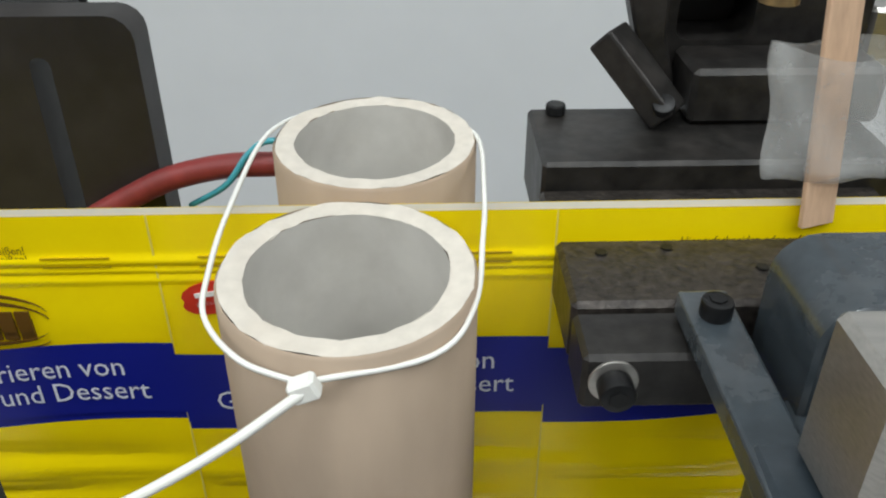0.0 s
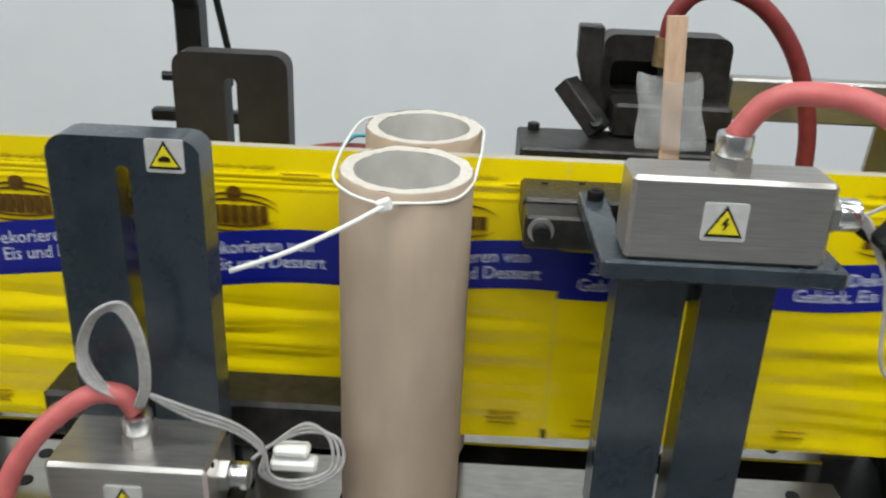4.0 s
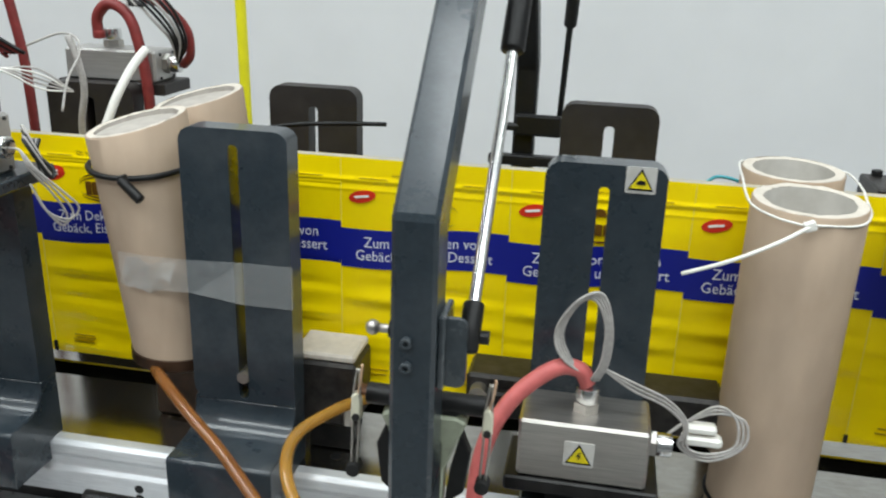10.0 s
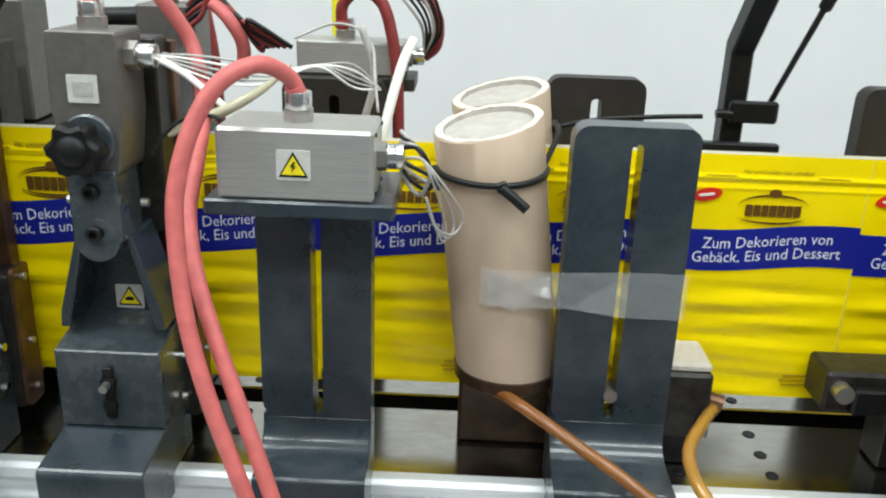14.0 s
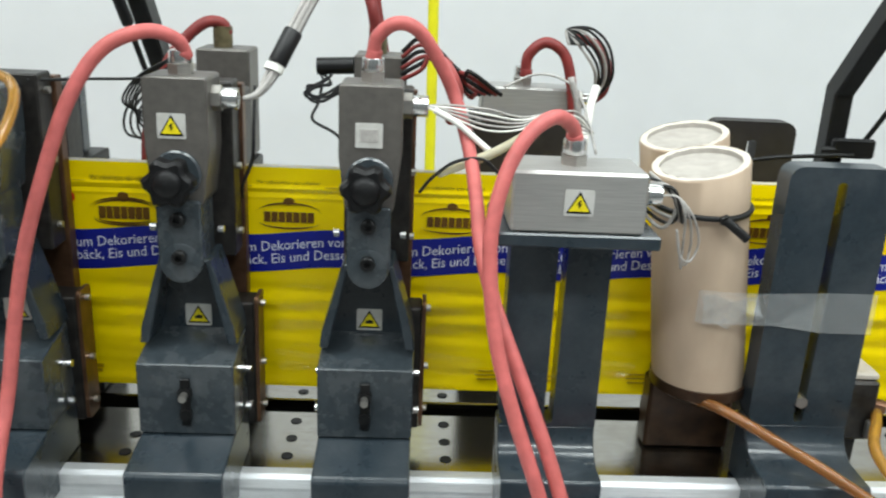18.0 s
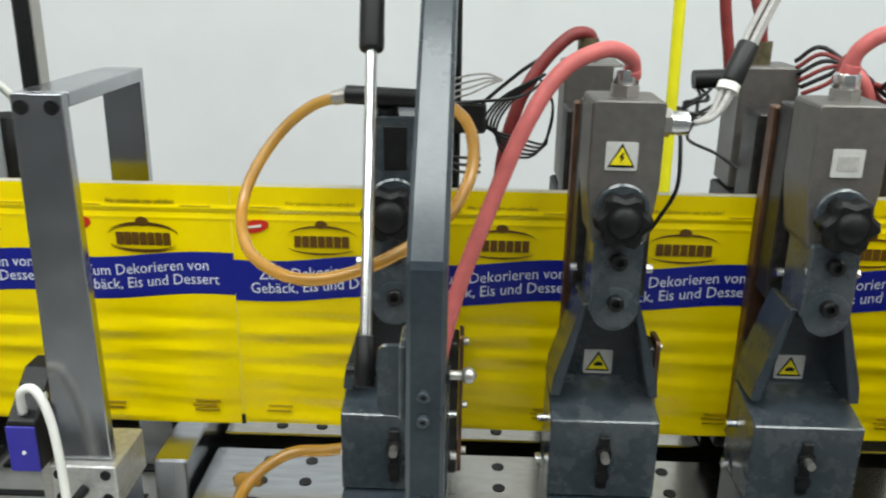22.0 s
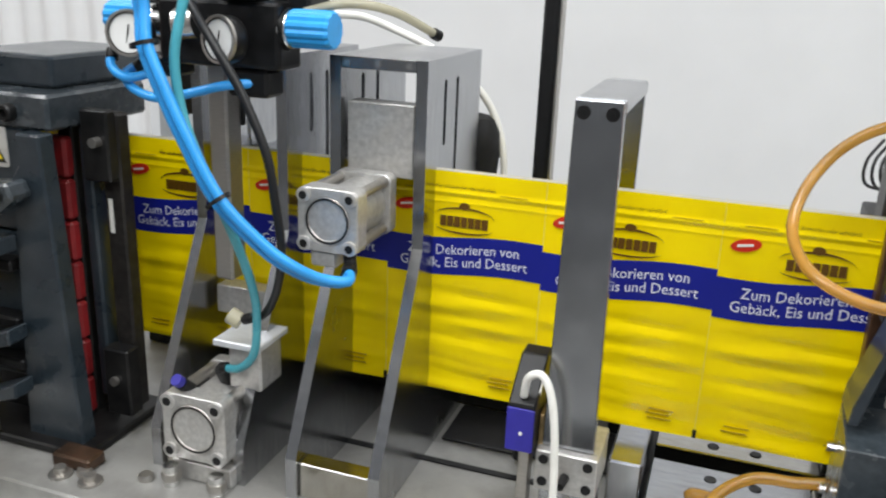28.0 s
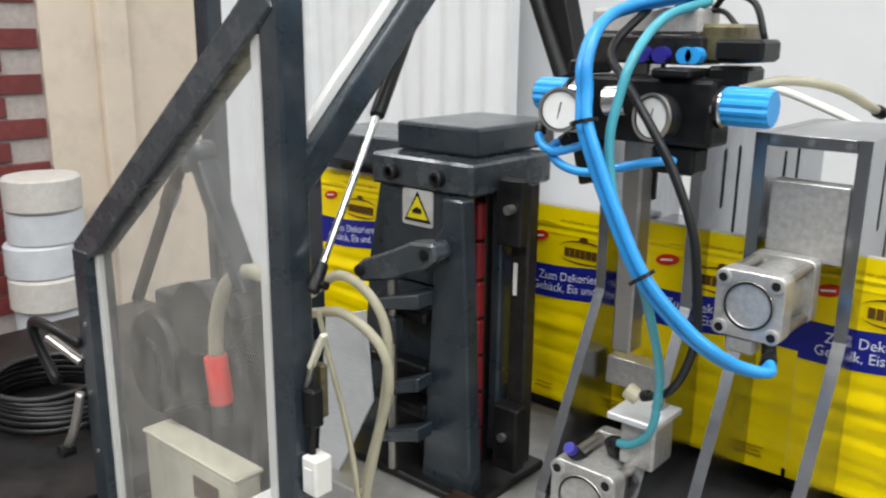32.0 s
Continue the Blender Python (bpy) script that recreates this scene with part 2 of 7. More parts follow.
M["print_blue"] = surface("royal_blue_print", (0.008, 0.014, 0.235), 0.3, vary=0.04, scale=20, bump=0.0, coat=0.08, spec=0.35, stain_amount=0.15)
M["print_white"] = surface("white_print", (0.72, 0.74, 0.82), 0.4, vary=0.02, scale=20, bump=0.0, stain_amount=0.0)
M["print_brown"] = surface("dark_brown_print", (0.12, 0.055, 0.006), 0.3, vary=0.1, scale=20, bump=0.0)
M["print_red"] = surface("red_print", (0.62, 0.03, 0.01), 0.3, vary=0.06, scale=20, bump=0.0)
M["print_gold"] = surface("dull_ochre_print", (0.45, 0.30, 0.004), 0.3, vary=0.1, scale=20, bump=0.0)
M["seam"] = surface("pressed_film_seam", (0.80, 0.66, 0.12), 0.3, vary=0.05, scale=20, bump=0.0)
M["film_white"] = surface("white_film_lining", (0.8, 0.79, 0.74), 0.3, vary=0.02, scale=20, bump=0.0, stain_amount=0.1)
M["tape"] = None
M["label_silver"] = surface("silver_foil_label", (0.62, 0.61, 0.58), 0.4, metal=0.3, vary=0.06, scale=100, bump=0.1, stain_or_shade=(0.4, 0.38, 0.34), stain_amount=0.5, stain_scale=60)
M["sign_yellow"] = surface("sign_yellow", (0.75, 0.62, 0.01), 0.45, vary=0.06, scale=100, bump=0.0)
M["violet"] = surface("violet_blue_plastic", (0.035, 0.03, 0.30), 0.35, vary=0.1, scale=100, bump=0.1)
M["red_seal"] = surface("red_rubber_pads", (0.22, 0.012, 0.014), 0.5, vary=0.2, scale=80, bump=0.3, random=0.15)
M["red_paint"] = surface("red_lettering_paint", (0.5, 0.02, 0.05), 0.4, vary=0.05, scale=40, bump=0.0)
M["wall"] = surface("white_plaster_wall", (0.80, 0.81, 0.82), 0.8, vary=0.02, scale=6, bump=0.2, stain_or_shade=(0.74, 0.75, 0.76), stain_amount=0.4, stain_scale=1.2)
# dark grey chosen to weaken bounce light and reflections from the front
M["hall"] = surface("fill_cutting_grey", (0.14, 0.145, 0.15), 0.8, vary=0.04, scale=6, bump=0.2, stain_or_shade=(0.11, 0.115, 0.12), stain_amount=0.4, stain_scale=1.2)
M["floor"] = surface("grey_resin_floor", (0.22, 0.22, 0.215), 0.45, vary=0.08, scale=12, bump=0.1, stain_or_shade=(0.24, 0.24, 0.23), stain_amount=0.4, stain_scale=2)
M["beige"] = surface("beige_wall_paint", (0.66, 0.56, 0.45), 0.8, vary=0.03, scale=12, bump=0.1)
M["brick_red"] = surface("dark_red_glazed_brick", (0.16, 0.032, 0.03), 0.45, vary=0.2, scale=40, bump=0.2, random=0.12)
M["mortar"] = surface("grey_mortar", (0.42, 0.37, 0.34), 0.9, vary=0.1, scale=60, bump=0.3)
M["head"] = surface("grey_brown_metal_cover", (0.13, 0.12, 0.11), 0.42, metal=0.5, vary=0.12, scale=120, bump=0.3, stain_or_shade=(0.2, 0.18, 0.16), stain_amount=0.4, stain_scale=20)
M["red_tag"] = surface("bright_red_plastic", (0.75, 0.04, 0.03), 0.4, vary=0.06, scale=60)
M["cable"] = surface("black_cable", (0.0072, 0.0072, 0.0078), 0.45, vary=0.1, scale=80, bump=0.0)
M["yellow_cord"] = surface("yellow_air_hose", (0.78, 0.72, 0.02), 0.35, vary=0.05, scale=30, bump=0.0)
M["flex"] = surface("grey_flexible_duct", (0.50, 0.47, 0.41), 0.5, vary=0.12, scale=80, bump=0.3, stain_or_shade=(0.2, 0.18, 0.15), stain_amount=0.5, stain_scale=30)
M["gauge_face"] = surface("white_dial", (0.78, 0.78, 0.76), 0.35, vary=0.03, scale=100, bump=0.0)
M["grille"] = surface("pale_blue_drums", (0.6, 0.62, 0.64), 0.5, vary=0.06, scale=20, bump=0.1)


def see_through(name, color, clear, rough):
    m = bpy.data.materials.new(name)
    m.use_nodes = True
    nt = m.node_tree
    out = nt.nodes["Material Output"]
    bsdf = nt.nodes["Principled BSDF"]
    bsdf.inputs["Base Color"].default_value = (*color, 1)
    bsdf.inputs["Roughness"].default_value = rough
    tr = nt.nodes.new("ShaderNodeBsdfTransparent")
    mix = nt.nodes.new("ShaderNodeMixShader")
    tex = nt.nodes.new("ShaderNodeTexNoise")
    tex.inputs["Scale"].default_value, tex.inputs["Detail"].default_value = 14, 6
    mr = nt.nodes.new("ShaderNodeMapRange")
    mr.inputs[1].default_value, mr.inputs[2].default_value = 0.3, 0.75
    mr.inputs[3].default_value, mr.inputs[4].default_value = 1 - clear - 0.05, 1 - clear + 0.07
    nt.links.new(tex.outputs[0], mr.inputs[0])
    nt.links.new(mr.outputs[0], mix.inputs[0])
    nt.links.new(tr.outputs[0], mix.inputs[1])
    nt.links.new(bsdf.outputs[0], mix.inputs[2])
    nt.links.new(mix.outputs[0], out.inputs[0])
    return m


M["tape"] = see_through("clear_packing_tape", (0.6, 0.62, 0.62), 0.74, 0.12)
M["bag"] = see_through("milky_plastic_bag", (0.58, 0.58, 0.56), 0.66, 0.15)
# flat colour for the purple reflection on the guide plate
M["lilac"] = surface("lilac_reflection", (0.17, 0.11, 0.42), 0.35, vary=0.08, scale=30, bump=0.1)
M["plexi"] = see_through("scratched_clear_acrylic", (0.70, 0.68, 0.63), 0.88, 0.06)
M["pane_rim"] = see_through("milky_acrylic_edge", (0.8, 0.8, 0.78), 0.4, 0.15)

# ---- mesh helpers ----
AT = {}


def thing(name, x, y, z, label, category, group="", kind=""):
    ob = new(name)
    ob.empty_display_size = 0.02
    ob.location = (x, y, z)
    AT[ob] = Vector((x, y, z))
    return tagged(ob, label, category, group, kind)


def part(name, bm, mat, parent=None, label="", smooth=False, origin=None):
    """Links a bmesh, given in room coordinates, as one mesh object under a thing or a part."""
    mesh = bpy.data.meshes.new(name)
    if smooth:
        for f in bm.faces:
            f.smooth = True
    vs = [v.co for v in bm.verts]
    o = Vector(origin) if origin else Vector([(min(v[i] for v in vs) + max(v[i] for v in vs)) / 2 for i in range(3)])
    bmesh.ops.translate(bm, verts=bm.verts, vec=-o)
    bm.to_mesh(mesh)
    bm.free()
    mesh.materials.append(M[mat] if isinstance(mat, str) else mat)
    if smooth == "auto":
        mesh.set_sharp_from_angle(angle=radians(40))
    ob = new(name, mesh)
    AT[ob] = o
    if parent:
        ob.parent = parent
        ob.location = o - AT[parent]
    else:
        ob.location = o
    if label:
        ob["label"] = label
    return ob


def bevel(bm, edges, w, seg=2):
    if w > 0:
        bmesh.ops.bevel(bm, geom=list(edges), offset=w, segments=seg, profile=0.5, affect="EDGES", clamp_overlap=True)


def box(x0, x1, y0, y1, z0, z1, r=0.0015, bm=None, turn=None):
    """A bevelled block; turn is a matrix applied about the block's middle."""
    own = bmesh.new()
    bmesh.ops.create_cube(own, size=1, matrix=Matrix.Translation(((x0 + x1) / 2, (y0 + y1) / 2, (z0 + z1) / 2)) @ Matrix.Diagonal((abs(x1 - x0), abs(y1 - y0), abs(z1 - z0), 1)))
    bevel(own, own.edges, r, 2 if r > 0.003 else 1)
    if turn is not None:
        mid = Vector(((x0 + x1) / 2, (y0 + y1) / 2, (z0 + z1) / 2))
        bmesh.ops.transform(own, verts=own.verts, matrix=Matrix.Translation(mid) @ turn @ Matrix.Translation(-mid))
    return join(bm, own)


def join(bm, own):
    if bm is None:
        return own
    tmp = bpy.data.meshes.new("tmp")
    own.to_mesh(tmp)
    own.free()
    bm.from_mesh(tmp)
    bpy.data.meshes.remove(tmp)
    return bm


def cyl(p, q, r, r2=None, seg=20, bm=None, rim=0.0):
    """A cylinder or cone from p to q, with an optional bevelled rim."""
    p, q = Vector(p), Vector(q)
    own = bmesh.new()
    d = q - p
    m = Matrix.Translation((p + q) / 2) @ d.to_track_quat("Z", "Y").to_matrix().to_4x4()
    bmesh.ops.create_cone(own, cap_ends=True, segments=seg, radius1=r, radius2=r if r2 is None else r2, depth=d.length, matrix=m)
    if rim:
        bevel(own, [e for e in own.edges if any(len(f.verts) > 4 for f in e.link_faces)], rim, 2)
    return join(bm, own)


def ball(c, r, bm=None, seg=12, scale=(1, 1, 1)):
    own = bmesh.new()
    bmesh.ops.create_uvsphere(own, u_segments=seg, v_segments=max(6, seg // 2), radius=r, matrix=Matrix.Translation(c) @ Matrix.Diagonal((*scale, 1)))
    return join(bm, own)


def prism(outline, axis, a, b, r=0.001, bm=None, holes=()):
    """Extrudes a 2D outline along an axis from a to b: x takes (y, z), y takes (x, z), z takes (x, y)."""
    def at(u, v, w):
        return {"x": (w, u, v), "y": (u, w, v), "z": (u, v, w)}[axis]
    own = bmesh.new()
    loops = [outline, *holes]
    vs = [[own.verts.new(at(u, v, a)) for u, v in loop] for loop in loops]
    if holes:
        es = []
        for loop in vs:
            es += [own.edges.new((loop[i], loop[(i + 1) % len(loop)])) for i in range(len(loop))]
        faces = [g for g in bmesh.ops.triangle_fill(own, use_beauty=True, edges=es)["geom"] if isinstance(g, bmesh.types.BMFace)]
    else:
        faces = [own.faces.new(vs[0])]
    got = bmesh.ops.extrude_face_region(own, geom=faces)["geom"]
    bmesh.ops.translate(own, verts=[g for g in got if isinstance(g, bmesh.types.BMVert)], vec=Vector(at(0, 0, b)) - Vector(at(0, 0, a)))
    bmesh.ops.recalc_face_normals(own, faces=own.faces)
    if r and not holes:
        bevel(own, [e for e in own.edges if len(e.link_faces) == 2 and e.calc_face_angle(0) > 0.6], r, 1)
    return join(bm, own)


def rounded(x0, x1, z0, z1, rad, n=5):
    """A rectangle outline with rounded corners."""
    out = []
    for cx, cz, a0 in ((x1 - rad, z0 + rad, -90), (x1 - rad, z1 - rad, 0), (x0 + rad, z1 - rad, 90), (x0 + rad, z0 + rad, 180)):
        for i in range(n + 1):
            a = radians(a0 + 90 * i / n)
            out.append((cx + rad * math.cos(a), cz + rad * math.sin(a)))
    return out


def spline(points, step=10):
    """A smooth curve through the points (Catmull-Rom)."""
    ps = [Vector(p) for p in points]
    ps = [ps[0] * 2 - ps[1], *ps, ps[-1] * 2 - ps[-2]]
    out = []
    for i in range(1, len(ps) - 2):
        a, b, c, d = ps[i - 1:i + 3]
        for k in range(step):
            t = k / step
            out.append(0.5 * ((2 * b) + (c - a) * t + (2 * a - 5 * b + 4 * c - d) * t * t + (3 * b - a - 3 * c + d) * t ** 3))
    out.append(ps[-2])
    return out


def sweep(points, r, seg=10, step=8, bm=None, radii=None, smooth_path=True):
    """A round tube along a smooth path; radii(i, n) may vary the thickness."""
    path = spline(points, step) if smooth_path else [Vector(p) for p in points]
    own = bmesh.new()
    rings, up = [], None
    for i, p in enumerate(path):
        d = (path[min(i + 1, len(path) - 1)] - path[max(i - 1, 0)]).normalized()
        if up is None:
            up = d.orthogonal().normalized()
        up = (up - d * up.dot(d)).normalized()
        side = d.cross(up)
        rr = radii(i, len(path)) if radii else r
        rings.append([own.verts.new(p + (up * math.cos(2 * math.pi * k / seg) + side * math.sin(2 * math.pi * k / seg)) * rr) for k in range(seg)])
    for a, b in zip(rings, rings[1:]):
        for k in range(seg):
            own.faces.new((a[k], a[(k + 1) % seg], b[(k + 1) % seg], b[k]))
    own.faces.new(rings[0][::-1])
    own.faces.new(rings[-1])
    return join(bm, own)


def lathe(profile, c, axis=(0, 0, 1), seg=28, bm=None):
    """Turns a profile of (radius, height) about an axis through c."""
    own = bmesh.new()
    q = Vector(axis).to_track_quat("Z", "Y").to_matrix()
    rings = []
    for r, h in profile:
        rings.append([own.verts.new(Vector(c) + q @ Vector((r * math.cos(2 * math.pi * k / seg), r * math.sin(2 * math.pi * k / seg), h))) for k in range(seg)])
    for a, b in zip(rings, rings[1:]):
        for k in range(seg):
            own.faces.new((a[k], a[(k + 1) % seg], b[(k + 1) % seg], b[k]))
    bmesh.ops.recalc_face_normals(own, faces=own.faces)
    return join(bm, own)


def bar(p, q, w, h, r=0.002, bm=None):
    """A square bar from p to q: w across, h deep."""
    p, q = Vector(p), Vector(q)
    d = q - p
    own = bmesh.new()
    m = Matrix.Translation((p + q) / 2) @ d.to_track_quat("Z", "Y").to_matrix().to_4x4() @ Matrix.Diagonal((w, h, d.length, 1))
    bmesh.ops.create_cube(own, size=1, matrix=m)
    bevel(own, own.edges, r, 2)
    return join(bm, own)


def text_mesh(words, size, align="CENTER"):
    curve = bpy.data.curves.new("words", "FONT")
    curve.body, curve.size, curve.align_x, curve.align_y = words, size, align, "CENTER"
    curve.resolution_u = 2
    ob = bpy.data.objects.new("words", curve)
    mesh = bpy.data.meshes.new_from_object(ob)
    bpy.data.objects.remove(ob)
    bm = bmesh.new()
    bm.from_mesh(mesh)
    bpy.data.meshes.remove(mesh)
    return bm


def socket_screw(p, d, r, parent, mat="dark", name="screw"):
    """A socket-head screw at p whose head points along d."""
    p, d = Vector(p), Vector(d).normalized()
    h = r * 1.1
    return part(name, lathe([(0.0001, 0), (r, 0), (r, h * 0.85), (r * 0.85, h), (r * 0.5, h), (r * 0.48, h * 0.4), (0.0001, h * 0.4)], p, d, 12), mat, parent, smooth="auto")


def sign(x, y, z, w, parent, kind="bolt", tilt=0.0):
    """A foil label with a yellow warning triangle, facing the front."""
    base = part("warning_label", prism(rounded(x - w / 2, x + w / 2, z - w * 0.45, z + w * 0.45, w * 0.06, 2), "y", y - 0.0006, y + 0.0004, 0), "label_silver", parent, "silver label with a yellow warning triangle")
    t = w * 0.43
    part("triangle_rim", prism([(x - t, z - t * 0.8), (x + t, z - t * 0.8), (x, z + t * 0.95)], "y", y - 0.0011, y - 0.0004, 0), "black", base)
    t *= 0.8
    part("triangle", prism([(x - t, z - t * 0.78), (x + t, z - t * 0.78), (x, z + t * 0.85)], "y", y - 0.0016, y - 0.0008, 0), "sign_yellow", base)
    t = w * 0.12
    if kind == "bolt":
        pts = [(x + t * 0.1, z + t), (x - t * 0.7, z - t * 0.35), (x, z - t * 0.2), (x - t * 0.3, z - t * 1.5), (x + t * 0.7, z - t * 0.0), (x + t * 0.05, z - t * 0.1), (x + t * 0.6, z + t)]
    else:
        pts = [(x - t * 1.2, z - t * 1.1), (x + t * 1.3, z - t * 1.1), (x + t * 1.3, z - t * 0.2), (x, z + t * 0.2), (x - t * 1.2, z - t * 0.4)]
    part("pictogram", prism(pts, "y", y - 0.0021, y - 0.0012, 0), "black", base)
    return base

# ---- the room ----
def structure(name, bm, mat, label, category):
    return tagged(part(name, bm, mat), label, category, kind="structure")


XL, XR, YF, YB, ZC = -4.0, 3.6, -3.2, 1.65, 3.1
structure("floor", box(XL - 0.2, XR + 0.2, YF - 0.2, YB + 0.2, -0.1, 0, 0), "floor", "grey resin workshop floor with faint stains", "floor")
structure("ceiling", box(XL - 0.2, XR + 0.2, YF - 0.2, YB + 0.2, ZC + 0.02, ZC + 0.12, 0), "wall", "plain white workshop ceiling", "ceiling")
structure("wall_north", box(XL - 0.2, XR + 0.2, YB, YB + 0.15, 0, ZC + 0.02, 0), "wall", "smooth white wall behind the machine", "wall")
# south wall is never in view; its grey keeps the front fill low
structure("wall_south", box(XL - 0.2, XR + 0.2, YF - 0.15, YF, 0, ZC + 0.02, 0), "hall", "unseen grey wall added to hold down the front fill light", "wall")
structure("wall_east", box(XR, XR + 0.15, YF, YB, 0, ZC + 0.02, 0), "wall", "plain white end wall", "wall")
structure("wall_west", box(XL - 0.15, XL, 0.43, YB, 0, ZC + 0.02, 0), "beige", "beige painted end wall beyond the machine", "wall")
structure("wall_west_brick", box(XL - 0.15, XL - 0.012, YF, 0.43, 0, ZC + 0.02, 0), "mortar", "dark red brick end wall with grey joints", "wall")
structure("pilaster", box(XL, XL + 0.03, 0.60, 0.70, 0, ZC + 0.02, 0.004), "beige", "shallow beige wall pilaster", "pilaster")
structure("curtain_rail_wall", box(XL, XL + 0.05, 0.99, YB, 0, ZC + 0.02, 0.004), "wall", "white wall panel beside the beige wall", "wall")
for lx in (-3.2, -1.6, 0.0, 1.6):
    for ly in (-2.0, -0.6, 0.95):
        fix = thing("ceiling_light", lx, ly, 3.1, "white recessed fluorescent ceiling light panel", "lamp", "ceiling lights")
        part("frame", box(lx - 0.64, lx + 0.64, ly - 0.26, ly + 0.26, 3.1, 3.118, 0.002), "white", fix)

# ---- the machine's bed, deck and casing ----
bed = thing("machine_bed", -0.4, 0, 0, "long steel bed of a pouch machine on its base", "machine bed", kind="structure")
part("base_cabinet", box(-2.12, 0.62, -0.30, 0.40, 0.0, 0.7995, 0.004), "paint", bed, "slate grey machine base")
part("end_shelf", box(-2.56, -2.121, -0.144, 0.38, 0.64, 0.68, 0.003), "tray", bed, "dull grey shelf at the delivery end")
part("shelf_edge", box(-2.52, -2.121, -0.26, -0.184, 0.64, 0.68, 0.003), "tray", bed, "narrow shelf before the chute")
part("chute_wall", box(-2.52, -2.121, -0.1895, -0.1845, 0.44, 0.6395, 0.001), "tray", bed)
part("chute_wall", box(-2.52, -2.121, -0.1435, -0.1385, 0.44, 0.6395, 0.001), "tray", bed)
part("chute_floor", box(-2.52, -2.121, -0.1895, -0.1385, 0.43, 0.4398, 0.001), "tray", bed)
part("shelf_leg", box(-2.51, -2.47, 0.30, 0.34, 0.0, 0.64, 0.003), "paint", bed)
part("shelf_leg", box(-2.51, -2.47, -0.24, -0.20, 0.0, 0.64, 0.003), "paint", bed)
part("deck", box(-2.12, 0.6, -0.297, -0.175, 0.80, 0.832, 0.002), "deck", bed, "white steel deck along the bed")
part("inner_tray", box(-2.12, 0.6, -0.1745, 0.36, 0.80, 0.822, 0.002), "tray", bed, "dull grey steel tray under the bed")
part("end_plate", box(-1.34, -1.1955, -0.084, 0.024, 0.868, 0.904, 0.0015), "plate", bed, "pale ground steel end plate")
part("front_plate", box(-1.195, 0.355, -0.084, 0.024, 0.868, 0.904, 0.0015), "bed", bed, "oily reflective steel bed plate")
part("rear_plate", box(-1.34, 0.355, 0.046, 0.13, 0.868, 0.907, 0.0015), "bed", bed, "oily reflective steel bed plate")
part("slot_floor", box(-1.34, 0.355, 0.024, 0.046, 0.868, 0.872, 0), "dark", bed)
part("front_rail", prism([(-0.1, 0.85), (-0.1, 0.874), (-0.096, 0.879), (-0.096, 0.888), (-0.1, 0.893), (-0.1, 0.902), (-0.096, 0.9065), (-0.085, 0.9065), (-0.085, 0.85)], "x", -1.34, 0.36, 0.0008), "alu", bed, "white worn aluminium rail")
part("rear_rail", box(-1.34, 0.36, 0.131, 0.16, 0.85, 0.91, 0.002), "alu", bed)
# dark box fills the gap below the plates in place of real shade
part("under_bed_shade", box(-1.36, 0.37, -0.078, 0.15, 0.822, 0.8675, 0), "dark", bed, "dark filler standing in for the shade under the bed")
for hx in (-1.285, -1.245, -1.16, -1.07, -0.917, -0.765, -0.29, 0.262, 0.315, -0.02, -0.37):
    for hy in (-0.062, -0.03, 0.004, 0.062, 0.09):
        z = 0.9046 if hy < 0.03 else 0.9076
        part("bolt_hole", lathe([(0.0001, 0.0003), (0.0042, 0.0003), (0.0052, 0.0005), (0.0058, 0.0)], (hx, hy, z), seg=12), "black", bed)
for hx in (0.27, 0.31, -0.27, -0.3, -0.88, -0.55):
    for hz in (0.865, 0.855):
        part("rail_hole", lathe([(0.0001, 0.0004), (0.0036, 0.0004), (0.0046, 0.0)], (hx, -0.1, hz), (0, -1, 0), 12), "dark", bed)

casing = thing("front_casing", -0.6, -0.5, 0, "white enamelled sloping machine casing", "casing", kind="structure")
part("casing_panel", prism([(-0.315, 0.0), (-0.315, 0.872), (-0.33, 0.874), (-0.40, 0.845), (-0.52, 0.80), (-0.56, 0.77), (-0.57, 0.0)], "x", -2.0, 0.62, 0.004), "casing", casing, "white enamelled sheet metal panel")
part("red_lettering", prism([(-0.48, -0.5035), (-0.36, -0.5035), (-0.345, -0.49), (-0.345, -0.462), (-0.36, -0.448), (-0.48, -0.448)], "z", 0.8065, 0.8105, 0, None), "red_paint", casing, "red painted mark")
part("red_mark", prism([(-0.78, -0.46), (-0.55, -0.46), (-0.55, -0.44), (-0.78, -0.44)], "z", 0.813, 0.817, 0), "red_paint", casing)


